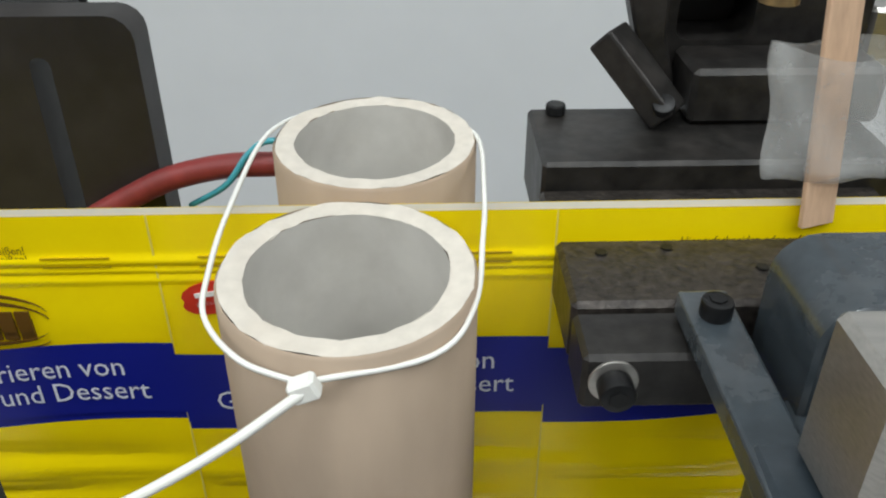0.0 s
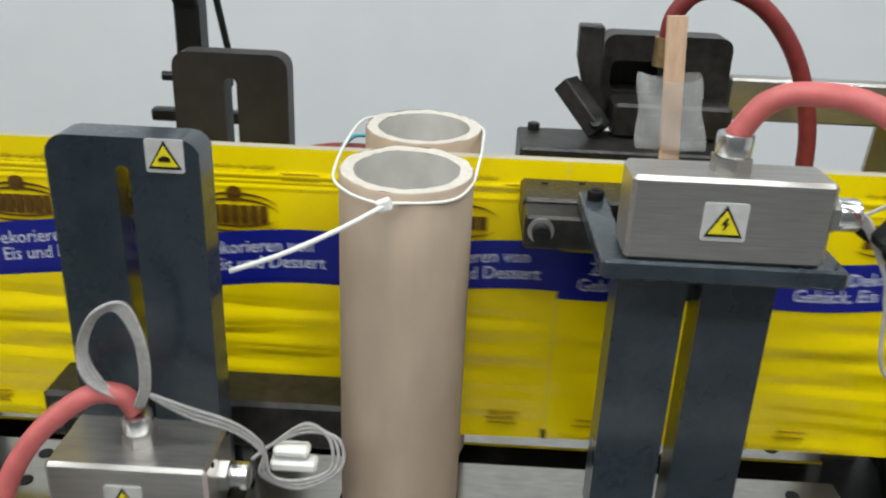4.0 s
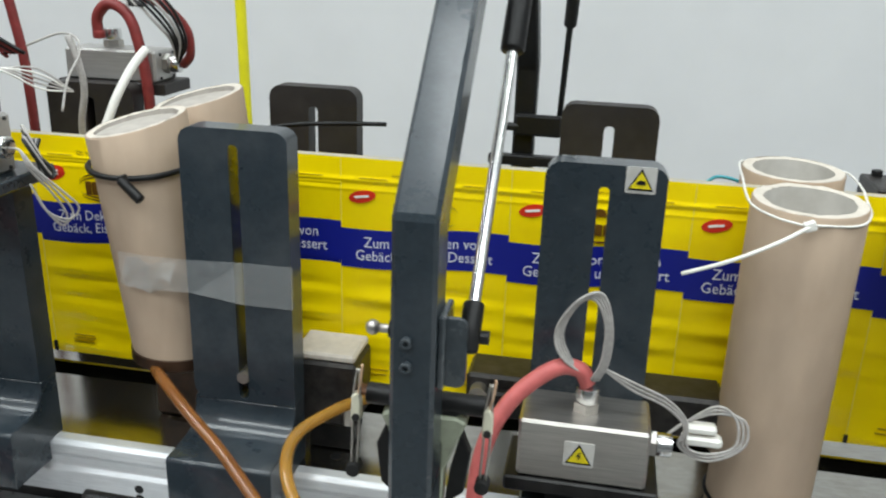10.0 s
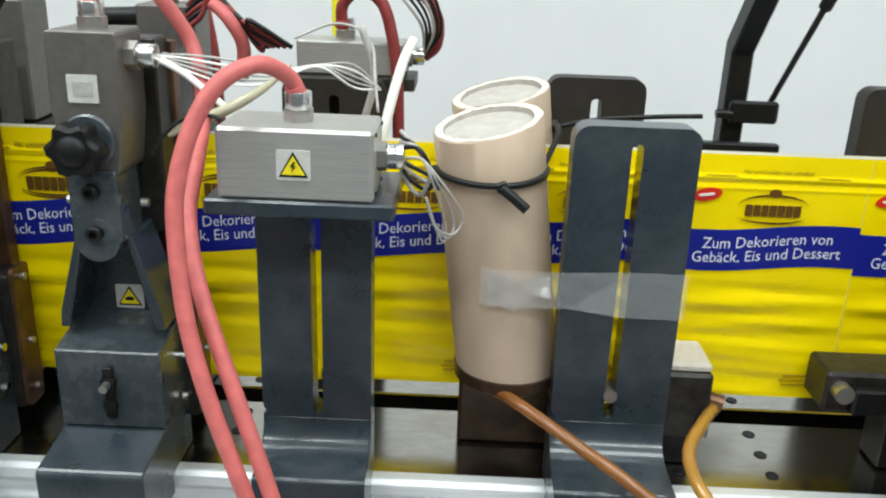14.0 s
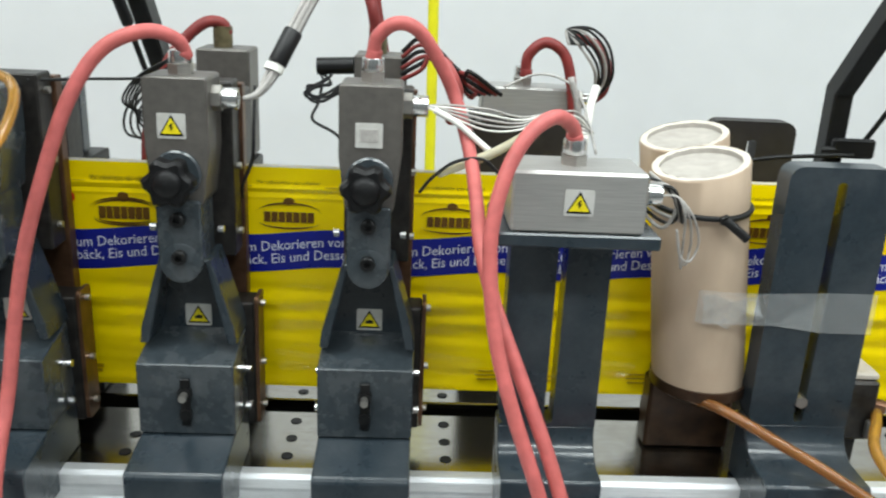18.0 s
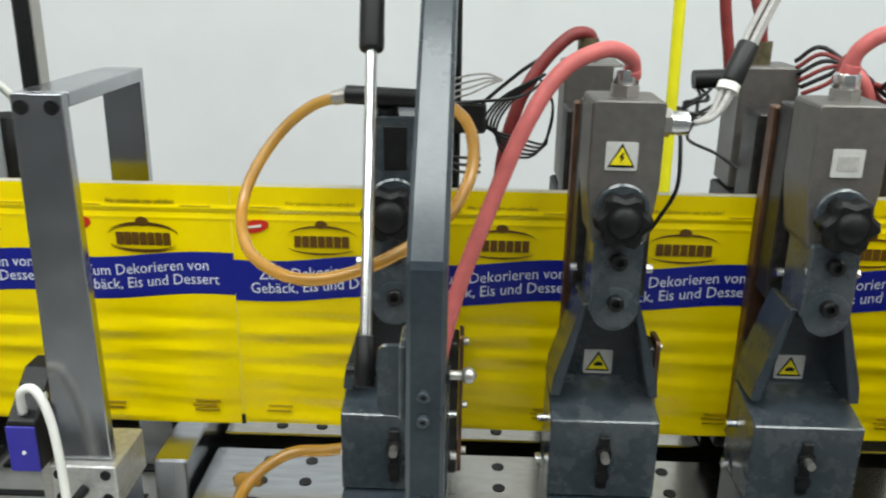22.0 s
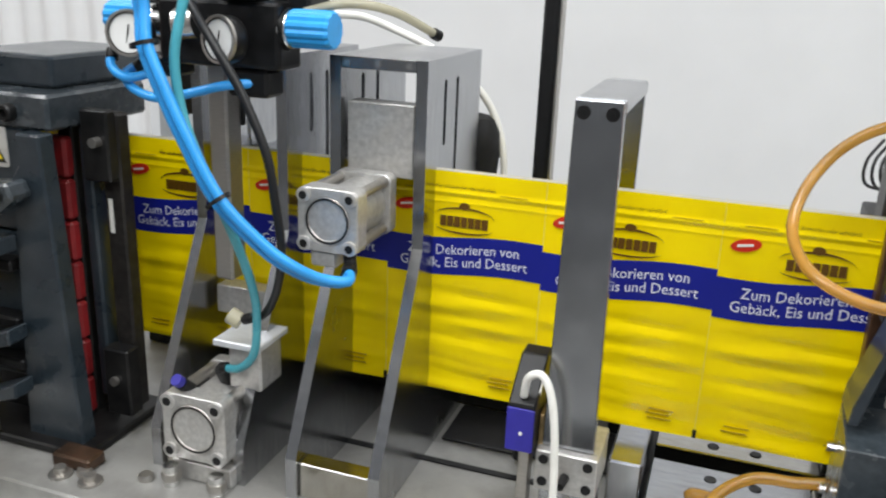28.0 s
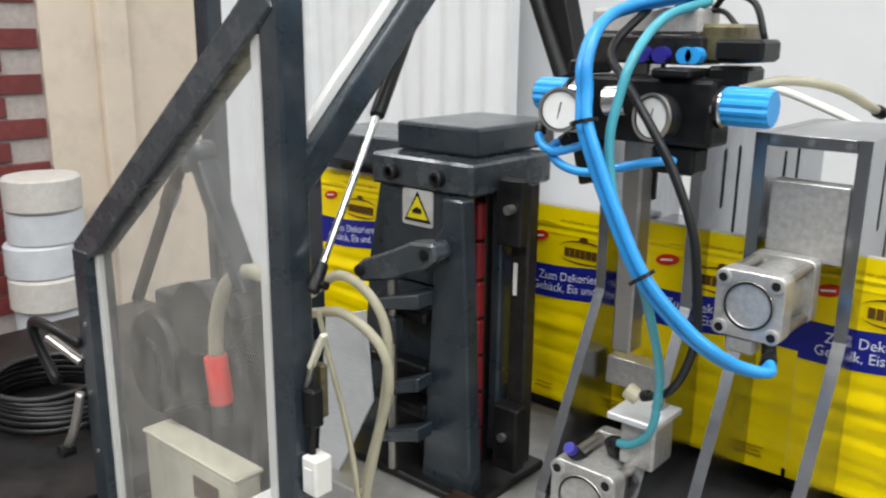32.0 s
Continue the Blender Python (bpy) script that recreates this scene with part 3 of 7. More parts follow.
# ---- guard frame: square tubes that carry the lids ----
def safety_guard(x, label, zb=1.216, foot=0.87, back=True, w=0.026, y=-0.297):
    t = thing("safety_guard", x, y, foot, label, "guard frame", "guard frames")
    part("front_tube", prism([(y, foot), (y + 0.03, foot), (y + 0.03, zb - 0.0122), (y + 0.345 + 0.0215, zb + 0.354 - 0.0209), (y + 0.345, zb + 0.354), (y, zb)], "x", x - w / 2, x + w / 2, 0.0025), "paint", t, "bent square front tube")
    if back:
        part("back_tube", prism([(0.315, foot), (0.345, foot), (0.345, zb + 0.016), (0.05, zb + 0.348), (0.0276, zb + 0.328), (0.315, zb + 0.0047)], "x", x - w / 2, x + w / 2, 0.0025), "black", t, "dark bent rear tube")
    for z in (1.134, 1.149):
        socket_screw((x - 0.001 if x < -1 else x - 0.003, y, z - (0.0165 if x < -1 else 0.005)), (0, -1, 0), 0.0034, t, "paint_worn_lit")
    # spring bracket on the post
    bx = x + w / 2 if x > -1 else x - w / 2
    s = 1 if x > -1 else -1
    br = part("spring_bracket", prism([(y + 0.006, 1.113), (y + 0.035, 1.113), (y + 0.035, 1.158), (y + 0.006, 1.158)], "x", min(bx, bx + s * 0.004), max(bx, bx + s * 0.004), 0.001), "paint_worn_lit", t)
    part("spring_plate", prism(rounded(min(bx, bx + s * 0.016), max(bx, bx + s * 0.016), 1.114, 1.156, 0.005, 3), "y", y + 0.010, y + 0.014, 0), "paint_worn_lit", br)
    ox = x - s * (w / 2 - (0 if x > -1 else 0.004))
    part("ball_stud", ball((ox - s * 0.016, -0.272, 1.139), 0.0046, cyl((ox, -0.272, 1.139), (ox - s * 0.013, -0.272, 1.139), 0.0026, seg=12)), "steel", t, smooth=True)
    part("stud_collar", cyl((ox, -0.272, 1.139), (ox - s * 0.006, -0.272, 1.139), 0.0055, seg=6), "dark", t)
    return t


def gas_spring(p, q, split, label):
    p, q = Vector(p), Vector(q)
    d = (q - p).normalized()
    t = thing("gas_spring", *p, label, "gas spring", "gas springs")
    m = p + (q - p) * split
    part("end_fitting", cyl(p - d * 0.008, p + d * 0.022, 0.0062, seg=14, rim=0.002), "black", t, "black ball-joint end", smooth="auto")
    part("rod", cyl(p + d * 0.02, m, 0.0036, seg=16), "bright", t, "bright polished rod", smooth="auto")
    part("cylinder", cyl(m, q, 0.0078, seg=20, rim=0.002), "black", t, "black pressure cylinder", smooth="auto")
    part("ball_joint", cyl(p + Vector((-0.011, 0.004, 0)), p + Vector((0.011, 0.004, 0)), 0.004, seg=12), "dark", t)
    return t


safety_guard(-0.25, "slate grey square-tube guard frame with a bent top")
safety_guard(-1.1255, "slate grey square-tube guard frame beside the sealing heads", 1.206, w=0.0215, y=-0.284)
rail = thing("guard_rail", -0.7, -0.297, 0.87, "slate grey bottom rail of the guard frames", "guard rail")
part("bar", box(-1.99, 0.62, -0.3125, -0.2985, 0.845, 0.8945, 0.003), "paint", rail)
gas_spring((-0.2215, -0.276, 1.140), (-0.213, -0.055, 1.46), 0.47, "bright steel gas spring on the guard frame")
gas_spring((-1.162, -0.249, 1.1265), (-1.172, -0.064, 1.46), 0.518, "bright steel gas spring on the guard frame")
for sx, tilt in ((-0.215, 0.03), (-1.125, -0.02)):
    t = thing("rear_gas_spring", sx, 0.27, 1.15, "thin black gas spring at the rear guard leg", "gas spring", "gas springs")
    part("rod", cyl((sx + tilt * 0.2, 0.332, 1.15), (sx + tilt * 0.5, 0.23, 1.28), 0.0035, seg=12), "dark", t, smooth="auto")
    part("cylinder", cyl((sx + tilt * 0.5, 0.23, 1.28), (sx + tilt, 0.075, 1.47), 0.007, seg=14), "black", t, smooth="auto")
    if sx > -1:
        part("bracket", box(sx - 0.045, sx + 0.012, 0.30, 0.31, 1.142, 1.168, 0.003), "black", t)
        part("stud", cyl((sx - 0.06, 0.304, 1.152), (sx - 0.04, 0.304, 1.152), 0.005, seg=10), "black", t)
        part("lower_clip", box(sx - 0.075, sx + 0.02, 0.30, 0.314, 1.105, 1.118, 0.002), "black", t)

# ---- the printed film ----
P = 0.1538
SEAM = 0.079
WB, WT = 0.950, 1.1745


def ripple(x, z):
    """Sideways bulge of the film: flat at the top, soft folds across the lower part."""
    u = min(1.0, max(0.0, (1.075 - z) / 0.03))
    edge = 1 - (2 * x / P) ** 4
    k = 0.0011 * u * edge * (math.sin(z * 291 + 0.45 * math.sin(x * 31 + z * 40)) * (0.7 + 0.5 * math.sin(z * 61 + 1.1)) + 0.7 * math.sin(z * 141 + x * 17) + 0.35 * math.sin(z * 523 + 2 * math.sin(x * 23)))
    return k + 0.0012 * math.exp(-((z - 1.1545) / 0.0022) ** 2) - 0.0005 * math.exp(-((z - 1.1508) / 0.0014) ** 2) + 0.0006 * math.exp(-((z - 1.1455) / 0.0016) ** 2)


def film_sheet(y, face, z0, z1, nx, nz, x0=-P / 2, x1=P / 2, lift=0.0, slope=None, extra=0):
    bm = bmesh.new()
    grid = []
    levels = [z0 + (z1 - z0) * j / nz for j in range(nz + 1)]
    if extra:
        levels = [z for z in levels if z < 1.14] + [1.14 + (z1 - 1.14) * j / extra for j in range(extra + 1)]
    for level in levels:
        row = []
        for i in range(nx + 1):
            x = x0 + (x1 - x0) * i / nx
            z = level
            if slope:
                z += slope(x)
            row.append(bm.verts.new((x, y + face * (ripple(x, z) + lift), z)))
        grid.append(row)
    for j in range(len(levels) - 1):
        for i in range(nx):
            q = (grid[j][i], grid[j][i + 1], grid[j + 1][i + 1], grid[j + 1][i])
            bm.faces.new(q if face < 0 else q[::-1])
    return bm


def band_slope(x):
    return 0.006 * (x / P) + 0.0018 * math.sin(x / P * 2 * math.pi)


def words(lines, size, z, gap):
    bm = bmesh.new()
    for n, line in enumerate(lines):
        own = text_mesh(line, size)
        for v in own.verts:
            x, h = v.co.x * 0.9, v.co.y
            zz = z - n * gap + h + band_slope(x)
            v.co = (x, -0.0024 - ripple(x, zz), zz)
        join(bm, own)
    return bm


def tear_hint(line, size, z, width):
    """The small line of print under the zip, spread to its width."""
    own = text_mesh(line, size)
    x0 = min(v.co.x for v in own.verts)
    k = width / (max(v.co.x for v in own.verts) - x0)
    for v in own.verts:
        x, zz = (v.co.x - x0) * k - width / 2, z + v.co.y
        v.co = (x, -0.0024 - max(0.0, ripple(x, zz)), zz)
    return own


def stroke_arc(cx, cz, rx, rz, a0, a1, w, n=14):
    """A tapering arc, as (x, z) points of a closed outline."""
    top, low = [], []
    for i in range(n + 1):
        a = radians(a0 + (a1 - a0) * i / n)
        k = w * (0.15 + math.sin(math.pi * i / n))
        top.append((cx + rx * math.cos(a), cz + (rz + k / 2) * math.sin(a)))
        low.append((cx + rx * math.cos(a), cz + (rz - k / 2) * math.sin(a)))
    return top + low[::-1]


web = thing("film_web", 0, 0, WB, "glossy yellow printed pouch film running upright through the machine", "film")
first = {}


def web_piece(name, bm, mat, parent, smooth=False):
    """Shared mesh of one repeat, in the pouch's own space."""
    if name not in first:
        mesh = bpy.data.meshes.new(name)
        for f in bm.faces:
            f.smooth = smooth
        bm.to_mesh(mesh)
        mesh.materials.append(M[mat])
        first[name] = mesh
    if bm is not None:
        bm.free()
    ob = new(name, first[name])
    ob.parent = parent
    return ob


def printed_pouch(parent, k):
    """One pouch of the film with all its print, at its place k along the web."""
    cx = SEAM - P * k - P / 2
    pouch = web_piece("pouch", film_sheet(-0.0012, -1, WB, WT, 10, 70, extra=40), "yellow", parent, True)
    pouch.location = (cx, 0, -WB)

    def add(name, build, mat, smooth=False):
        return web_piece(name, build() if name not in first else None, mat, pouch, smooth)

    add("back_film", lambda: film_sheet(0.0012, 1, WB, WT + 0.002, 4, 20), "yellow", True)
    add("inner_lining", lambda: film_sheet(0.0008, -1, WT - 0.001, WT + 0.002, 4, 1), "film_white")
    add("blue_band", lambda: film_sheet(-0.0016, -1, 1.0745, 1.1120, 16, 10, lift=0.0004, slope=band_slope), "print_blue", True)
    add("slogan", lambda: words(["Zum Dekorieren von", "Gebäck, Eis und Dessert"], 0.0142, 1.0995, 0.0128), "print_white")
    # the brand word is replaced by seven plain blocks of its size
    for i in range(7):
        add("brand_bar", lambda: box(-0.0029, 0.0029, -0.0026, -0.0018, 1.1220, 1.1320, 0), "print_brown").location.x = -0.0204 + i * 0.0068
    add("brand_arc", lambda: prism(stroke_arc(0, 1.1305, 0.0305, 0.0100, 8, 172, 0.0017), "y", -0.0024, -0.0018, 0), "print_brown")
    add("lower_arc", lambda: prism(stroke_arc(0, 1.1220, 0.0285, -0.0060, 8, 172, 0.0015), "y", -0.0024, -0.0018, 0), "print_brown")
    add("brand_crest", lambda: prism([(0.0052 * math.cos(a / 12 * 2 * math.pi), 1.1425 + 0.0036 * math.sin(a / 12 * 2 * math.pi)) for a in range(12)], "y", -0.0027, -0.0018, 0), "print_brown")
    add("red_emblem", lambda: prism([(-0.057 + 0.0125 * math.cos(a / 16 * 2 * math.pi), 1.1395 + 0.0058 * math.sin(a / 16 * 2 * math.pi) + 0.002 * math.cos(a / 16 * 2 * math.pi)) for a in range(16)], "y", -0.0024, -0.0018, 0), "print_red")
    add("emblem_word", lambda: box(-0.064, -0.051, -0.0030, -0.0022, 1.1385, 1.1405, 0, None, Matrix.Rotation(radians(-8), 4, "Y")), "film_white")
    add("top_print", lambda: tear_hint("Hier aufschneiden oder aufreißen!", 0.0050, 1.1604, 0.058), "print_brown")
    for x in (-0.047, 0.047):
        add("tear_line", lambda: box(-0.013, 0.013, -0.0026, -0.0018, 1.1562, 1.1568, 0), "print_gold").location.x = x
    for x, z in ((0.045, 0.9728), (0.042, 0.9683), (0.044, 0.9638), (-0.042, 0.9688), (-0.044, 0.9638)):
        p = add("fine_print", lambda: box(-0.011, 0.011, -0.0035, -0.0024, -0.0006, 0.0006, 0), "print_gold")
        p.location = (x, 0, z)
    add("registration_mark", lambda: box(P / 2 - 0.002, P / 2 + 0.0015, -0.0028, -0.0015, WB + 0.0005, WB + 0.0085, 0), "black")
    add("seam_line", lambda: box(P / 2 - 0.0004, P / 2 + 0.0002, -0.0016, -0.0011, WB, WT, 0), "seam")


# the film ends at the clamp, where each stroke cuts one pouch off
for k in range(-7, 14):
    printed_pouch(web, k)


# ---- slotted posts ----
def slotted_post(x0, x1, yf, ztop, slot, label, thick=0.024, mat="paint", lever=None, foot=True, zf=0.905, ft=0.930, group="slotted posts"):
    """A flat steel post with a long adjusting slot, bent out into a clamped foot."""
    t = thing("slotted_post", (x0 + x1) / 2, yf, zf, label, "post", group)
    z0 = ft + 0.027 if foot else zf
    part("plate", prism(rounded(x0, x1, z0, ztop, 0.012, 4)[:], "y", yf, yf + thick, 0, None, [rounded(slot[0], slot[1], max(slot[2], z0 + 0.003), slot[3], (slot[1] - slot[0]) * 0.45, 3)]) if not foot else
         prism([(x0, z0), (x1, z0)] + rounded(x0, x1, z0, ztop, 0.012, 4)[6:18], "y", yf, yf + thick, 0, None, [rounded(slot[0], slot[1], max(slot[2], z0 + 0.003), slot[3], (slot[1] - slot[0]) * 0.45, 3)]), mat, t, smooth="auto")
    if foot:
        ff = -0.152
        prof = [(ff, 0.886), (ff, ft - 0.003), (ff + 0.003, ft), (yf - 0.022, ft + 0.0005), (yf - 0.015, ft + 0.0025), (yf - 0.009, ft + 0.0065), (yf - 0.004, ft + 0.012), (yf - 0.001, ft + 0.0185), (yf, min(ft + 0.025, z0 - 0.001)), (yf, z0 - 0.0002), (yf + thick, z0 - 0.0002), (yf + thick, zf), (-0.1015, zf), (-0.1015, 0.886)]
        part("foot", prism(prof, "x", x0, x1, 0.001), mat, t, smooth="auto")
    if lever:
        lx, dx, dz = lever
        hub = part("clamp_lever", cyl((lx, -0.152, 0.9), (lx, -0.172, 0.898), 0.0085, seg=16, rim=0.002), "black", t, "black plastic clamping lever", smooth="auto")
        part("lever_arm", sweep([(lx, -0.168, 0.899), (lx + dx * 0.5, -0.172, 0.899 + dz * 0.45), (lx + dx, -0.18, 0.899 + dz)], 0.006, 10, 6, radii=lambda i, n: 0.0062 + 0.002 * i / n), "black", hub, smooth=True)
        part("lever_screw", cyl((lx, -0.173, 0.898), (lx, -0.1745, 0.898), 0.004, seg=12), "steel", hub)
    return t


def zip_tie(points, w, mat, label, head=None, tail=None):
    t = thing("cable_tie", *points[0], label, "cable tie", "cable ties")
    part("band", sweep(points, w, 6, 6), mat, t, smooth=True)
    if head:
        part("head", box(head[0] - 0.0042, head[0] + 0.0042, head[1] - 0.003, head[1] + 0.003, head[2] - 0.0036, head[2] + 0.0036, 0.001, None, Matrix.Rotation(radians(-22), 4, "Y")), mat, t)
    if tail:
        part("tail", sweep(tail, w * 1.6, 6, 6), mat, t, smooth=True)
    return t


def card_tube(top, low, r, label, plug=0.0, wall=0.0075, seg=48, cut=(0, 0)):
    """A cardboard core with a rough cut rim; plug gives how deep a closing disc sits."""
    top, low = Vector(top), Vector(low)
    d = top - low
    n = d.length
    t = thing("cardboard_tube", *low, label, "cardboard tube", "cardboard tubes")
    rnd = random.Random(int(abs(top.x) * 1000) + int(abs(top.y) * 977))
    def slant(bm, depth=0.02):
        for v in bm.verts:
            k = min(1.0, max(0.0, 1 - ((top - v.co).dot(d.normalized())) / depth))
            v.co.z += k * (cut[0] * (v.co.x - top.x) + cut[1] * (v.co.y - top.y))
        return bm

    part("outer_wrap", slant(lathe([(r, 0), (r, n * 0.2), (r, n * 0.5), (r, n * 0.8), (r, n - 0.0015), (r - 0.001, n)], low, d, seg)), "card", t, smooth="auto")
    bm = lathe([(r - 0.001, n), (r - wall * 0.5, n + 0.0004), (r - wall, n - 0.0004)], low, d, seg)
    for v in bm.verts:
        v.co += d.normalized() * rnd.uniform(-0.0006, 0.0005) + Vector((rnd.uniform(-1, 1), rnd.uniform(-1, 1), 0)) * 0.0004
    part("cut_rim", slant(bm), "card_edge", t, "pale ragged cut rim", smooth=True)
    deep = plug or n - 0.002
    part("lining", slant(lathe([(r - wall, n - 0.0004), (r - wall, n - deep), (0.0001, n - deep)], low, d, seg)), "card_plug" if plug else "card_in", t, smooth="auto")
    part("bottom_edge", lathe([(r, 0), (0.0001, 0)], low, d, seg), "card_edge", t)
    return t


TA = 0.0425
card_tube((0.003, -0.0475, 1.179), (0.003, -0.0455, 0.9052), TA, "brown cardboard tube standing in front of the film", wall=0.009, cut=(0.0, 0.045))
card_tube((0.008, 0.0485, 1.181), (0.008, 0.0465, 0.9082), TA, "brown cardboard tube standing behind the film", wall=0.009, cut=(0.0, 0.045))


def ring(c, r, z, dz, a0, a1, n=14):
    return [(c[0] + r * math.cos(radians(a0 + (a1 - a0) * i / n)), c[1] + r * math.sin(radians(a0 + (a1 - a0) * i / n)), z + dz * math.sin(radians(a0 + (a1 - a0) * i / n))) for i in range(n + 1)]


band = [(-0.008, -0.093, 1.171), (-0.026, -0.085, 1.173), (-0.0395, -0.067, 1.175), (-0.0425, -0.045, 1.177), (-0.0415, -0.01, 1.1815), (-0.0365, 0.05, 1.183), (-0.02, 0.088, 1.176), (0.01, 0.0945, 1.172), (0.035, 0.085, 1.174), (0.0505, 0.05, 1.181), (0.0505, 0.0, 1.1815), (0.048, -0.03, 1.178), (0.0435, -0.062, 1.174), (0.03, -0.082, 1.171), (-0.006, -0.094, 1.172)]
zip_tie(band, 0.0010, "white", "white nylon cable tie round two cardboard tubes", (-0.006, -0.0965, 1.172), [(-0.006, -0.098, 1.172), (-0.03, -0.11, 1.161), (-0.06, -0.118, 1.148), (-0.092, -0.118, 1.135)])
zip_tie(ring((0.003, -0.0455), 0.0438, 0.915, 0.001, 0, 350), 0.0018, "black", "black cable tie round the tube's foot", (0.0, -0.0905, 0.914), [(0.0, -0.0915, 0.914), (0.001, -0.094, 0.911), (0.002, -0.095, 0.909)])

card_tube((-0.552, -0.0462, 1.2015), (-0.5255, -0.0445, 0.990), 0.0428, "brown cardboard tube leaning before the film, closed by a disc", 0.004, cut=(0.09, 0.12))
card_tube((-0.540, 0.0465, 1.209), (-0.513, 0.048, 1.001), 0.0428, "brown cardboard tube behind the film, closed by a disc", 0.004, cut=(0.09, 0.12))
for q, y in (((-0.525, -0.0445), -1), ((-0.512, 0.052), 1)):
    t = thing("tube_support", q[0], q[1], 0.9052, "dark oily block under a cardboard tube", "block", "tube supports")
    part("block", box(q[0] - 0.04, q[0] + 0.045, -0.032 if y < 0 else 0.008, -0.006 if y < 0 else 0.04, 0.9085 if y > 0 else 0.9052, 0.9795, 0.003), "brown_oil", t)
    part("clamp_ring", lathe([(0.0001, 0.0), (0.036, 0.0), (0.0455, 0.006), (0.0455, 0.016), (0.0432, 0.016), (0.0432, 0.009), (0.0001, 0.009)], (q[0], q[1], 0.980), seg=32), "brown_oil", t, "brown oily cup", smooth="auto")
zip_tie(ring((-0.5485, -0.0482), 0.0442, 1.1665, 0.004, 190, 372) + [(-0.492, 0.0, 1.184), (-0.49, 0.05, 1.184)], 0.0027, "black", "black cable tie round two leaning cardboard tubes", (-0.541, -0.094, 1.1625), [(-0.541, -0.096, 1.1625), (-0.532, -0.099, 1.156), (-0.522, -0.101, 1.148)])
zip_tie([(-0.492, 0.055, 1.178), (-0.45, 0.06, 1.186), (-0.40, 0.062, 1.190), (-0.358, 0.063, 1.192)], 0.0024, "black", "black cable tie end sticking out behind the post", (-0.488, 0.055, 1.178))

slotted_post(-0.195, -0.107, -0.1085, 1.2085, (-0.156, -0.148, 0.99, 1.192), "slate grey slotted steel post with a warning label", lever=None)
sign(-0.127, -0.1089, 1.2 - 0.001, 0.0215, bpy.data.objects["slotted_post"], "hand")
slotted_post(-0.4905, -0.3975, -0.092, 1.2105, (-0.4482, -0.4398, 0.945, 1.198), "slate grey slotted steel post with tape across it", lever=(-0.455, -0.095, 0.012), ft=0.941)
bolt = bpy.data.objects["slotted_post.001"]
part("slot_bolt", cyl((-0.4440, -0.094, 0.992), (-0.4440, -0.072, 0.992), 0.0058, seg=6), "steel", bolt)
slotted_post(0.130, 0.221, -0.112, 1.158, (0.170, 0.1785, 0.945, 1.15), "slate grey slotted post carrying a steel junction box", lever=(0.185, -0.043, -0.05))
slotted_post(-0.722, -0.635, -0.105, 1.152, (-0.6815, -0.6735, 0.955, 1.145), "slate grey slotted post carrying a steel junction box", lever=None, ft=0.941)
for bx in ((-0.196, -0.104), (-0.4925, -0.400)):
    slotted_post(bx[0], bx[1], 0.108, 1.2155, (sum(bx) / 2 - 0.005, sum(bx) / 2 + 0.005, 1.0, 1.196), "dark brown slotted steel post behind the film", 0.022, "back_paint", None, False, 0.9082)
t = thing("packing_tape", -0.45, -0.115, 1.06, "clear packing tape stretched from tube to post", "tape")
tb = bmesh.new()
rows_ = []
for (tx, ty) in ((-0.553, -0.0905), (-0.53, -0.0945), (-0.505, -0.0955), (-0.485, -0.0945), (-0.44, -0.0940), (-0.3955, -0.0938)):
    k = 1 if tx < -0.47 else 0
    rows_.append([tb.verts.new((tx, ty - 0.001, 1.062 + 0.006 * k)), tb.verts.new((tx, ty - 0.001, 1.100 - 0.002 * k))])
for a, b in zip(rows_, rows_[1:]):
    tb.faces.new((a[0], b[0], b[1], a[1]))
bmesh.ops.solidify(tb, geom=tb.faces, thickness=0.0004)
part("strip", tb, "tape", t)
tb = bmesh.new()
fl = [[tb.verts.new((-0.548 + 0.012 * i, -0.0925 - 0.004 * math.sin(i * 1.4 + j * 2.1) - 0.002 * i * (j == 1), 1.066 + 0.013 * j + 0.003 * math.sin(i * 2.3))) for i in range(5)] for j in range(3)]
for j in range(2):
    for i in range(4):
        tb.faces.new((fl[j][i], fl[j][i + 1], fl[j + 1][i + 1], fl[j + 1][i]))
bmesh.ops.solidify(tb, geom=tb.faces, thickness=0.0004)
part("crumpled_end", tb, "tape", t, "crumpled loose tape end")


# ---- steel junction boxes ----
def wire(name, points, r, mat, parent, label=""):
    return part(name, sweep(points, r, 6, 6), mat, parent, label, smooth=True)


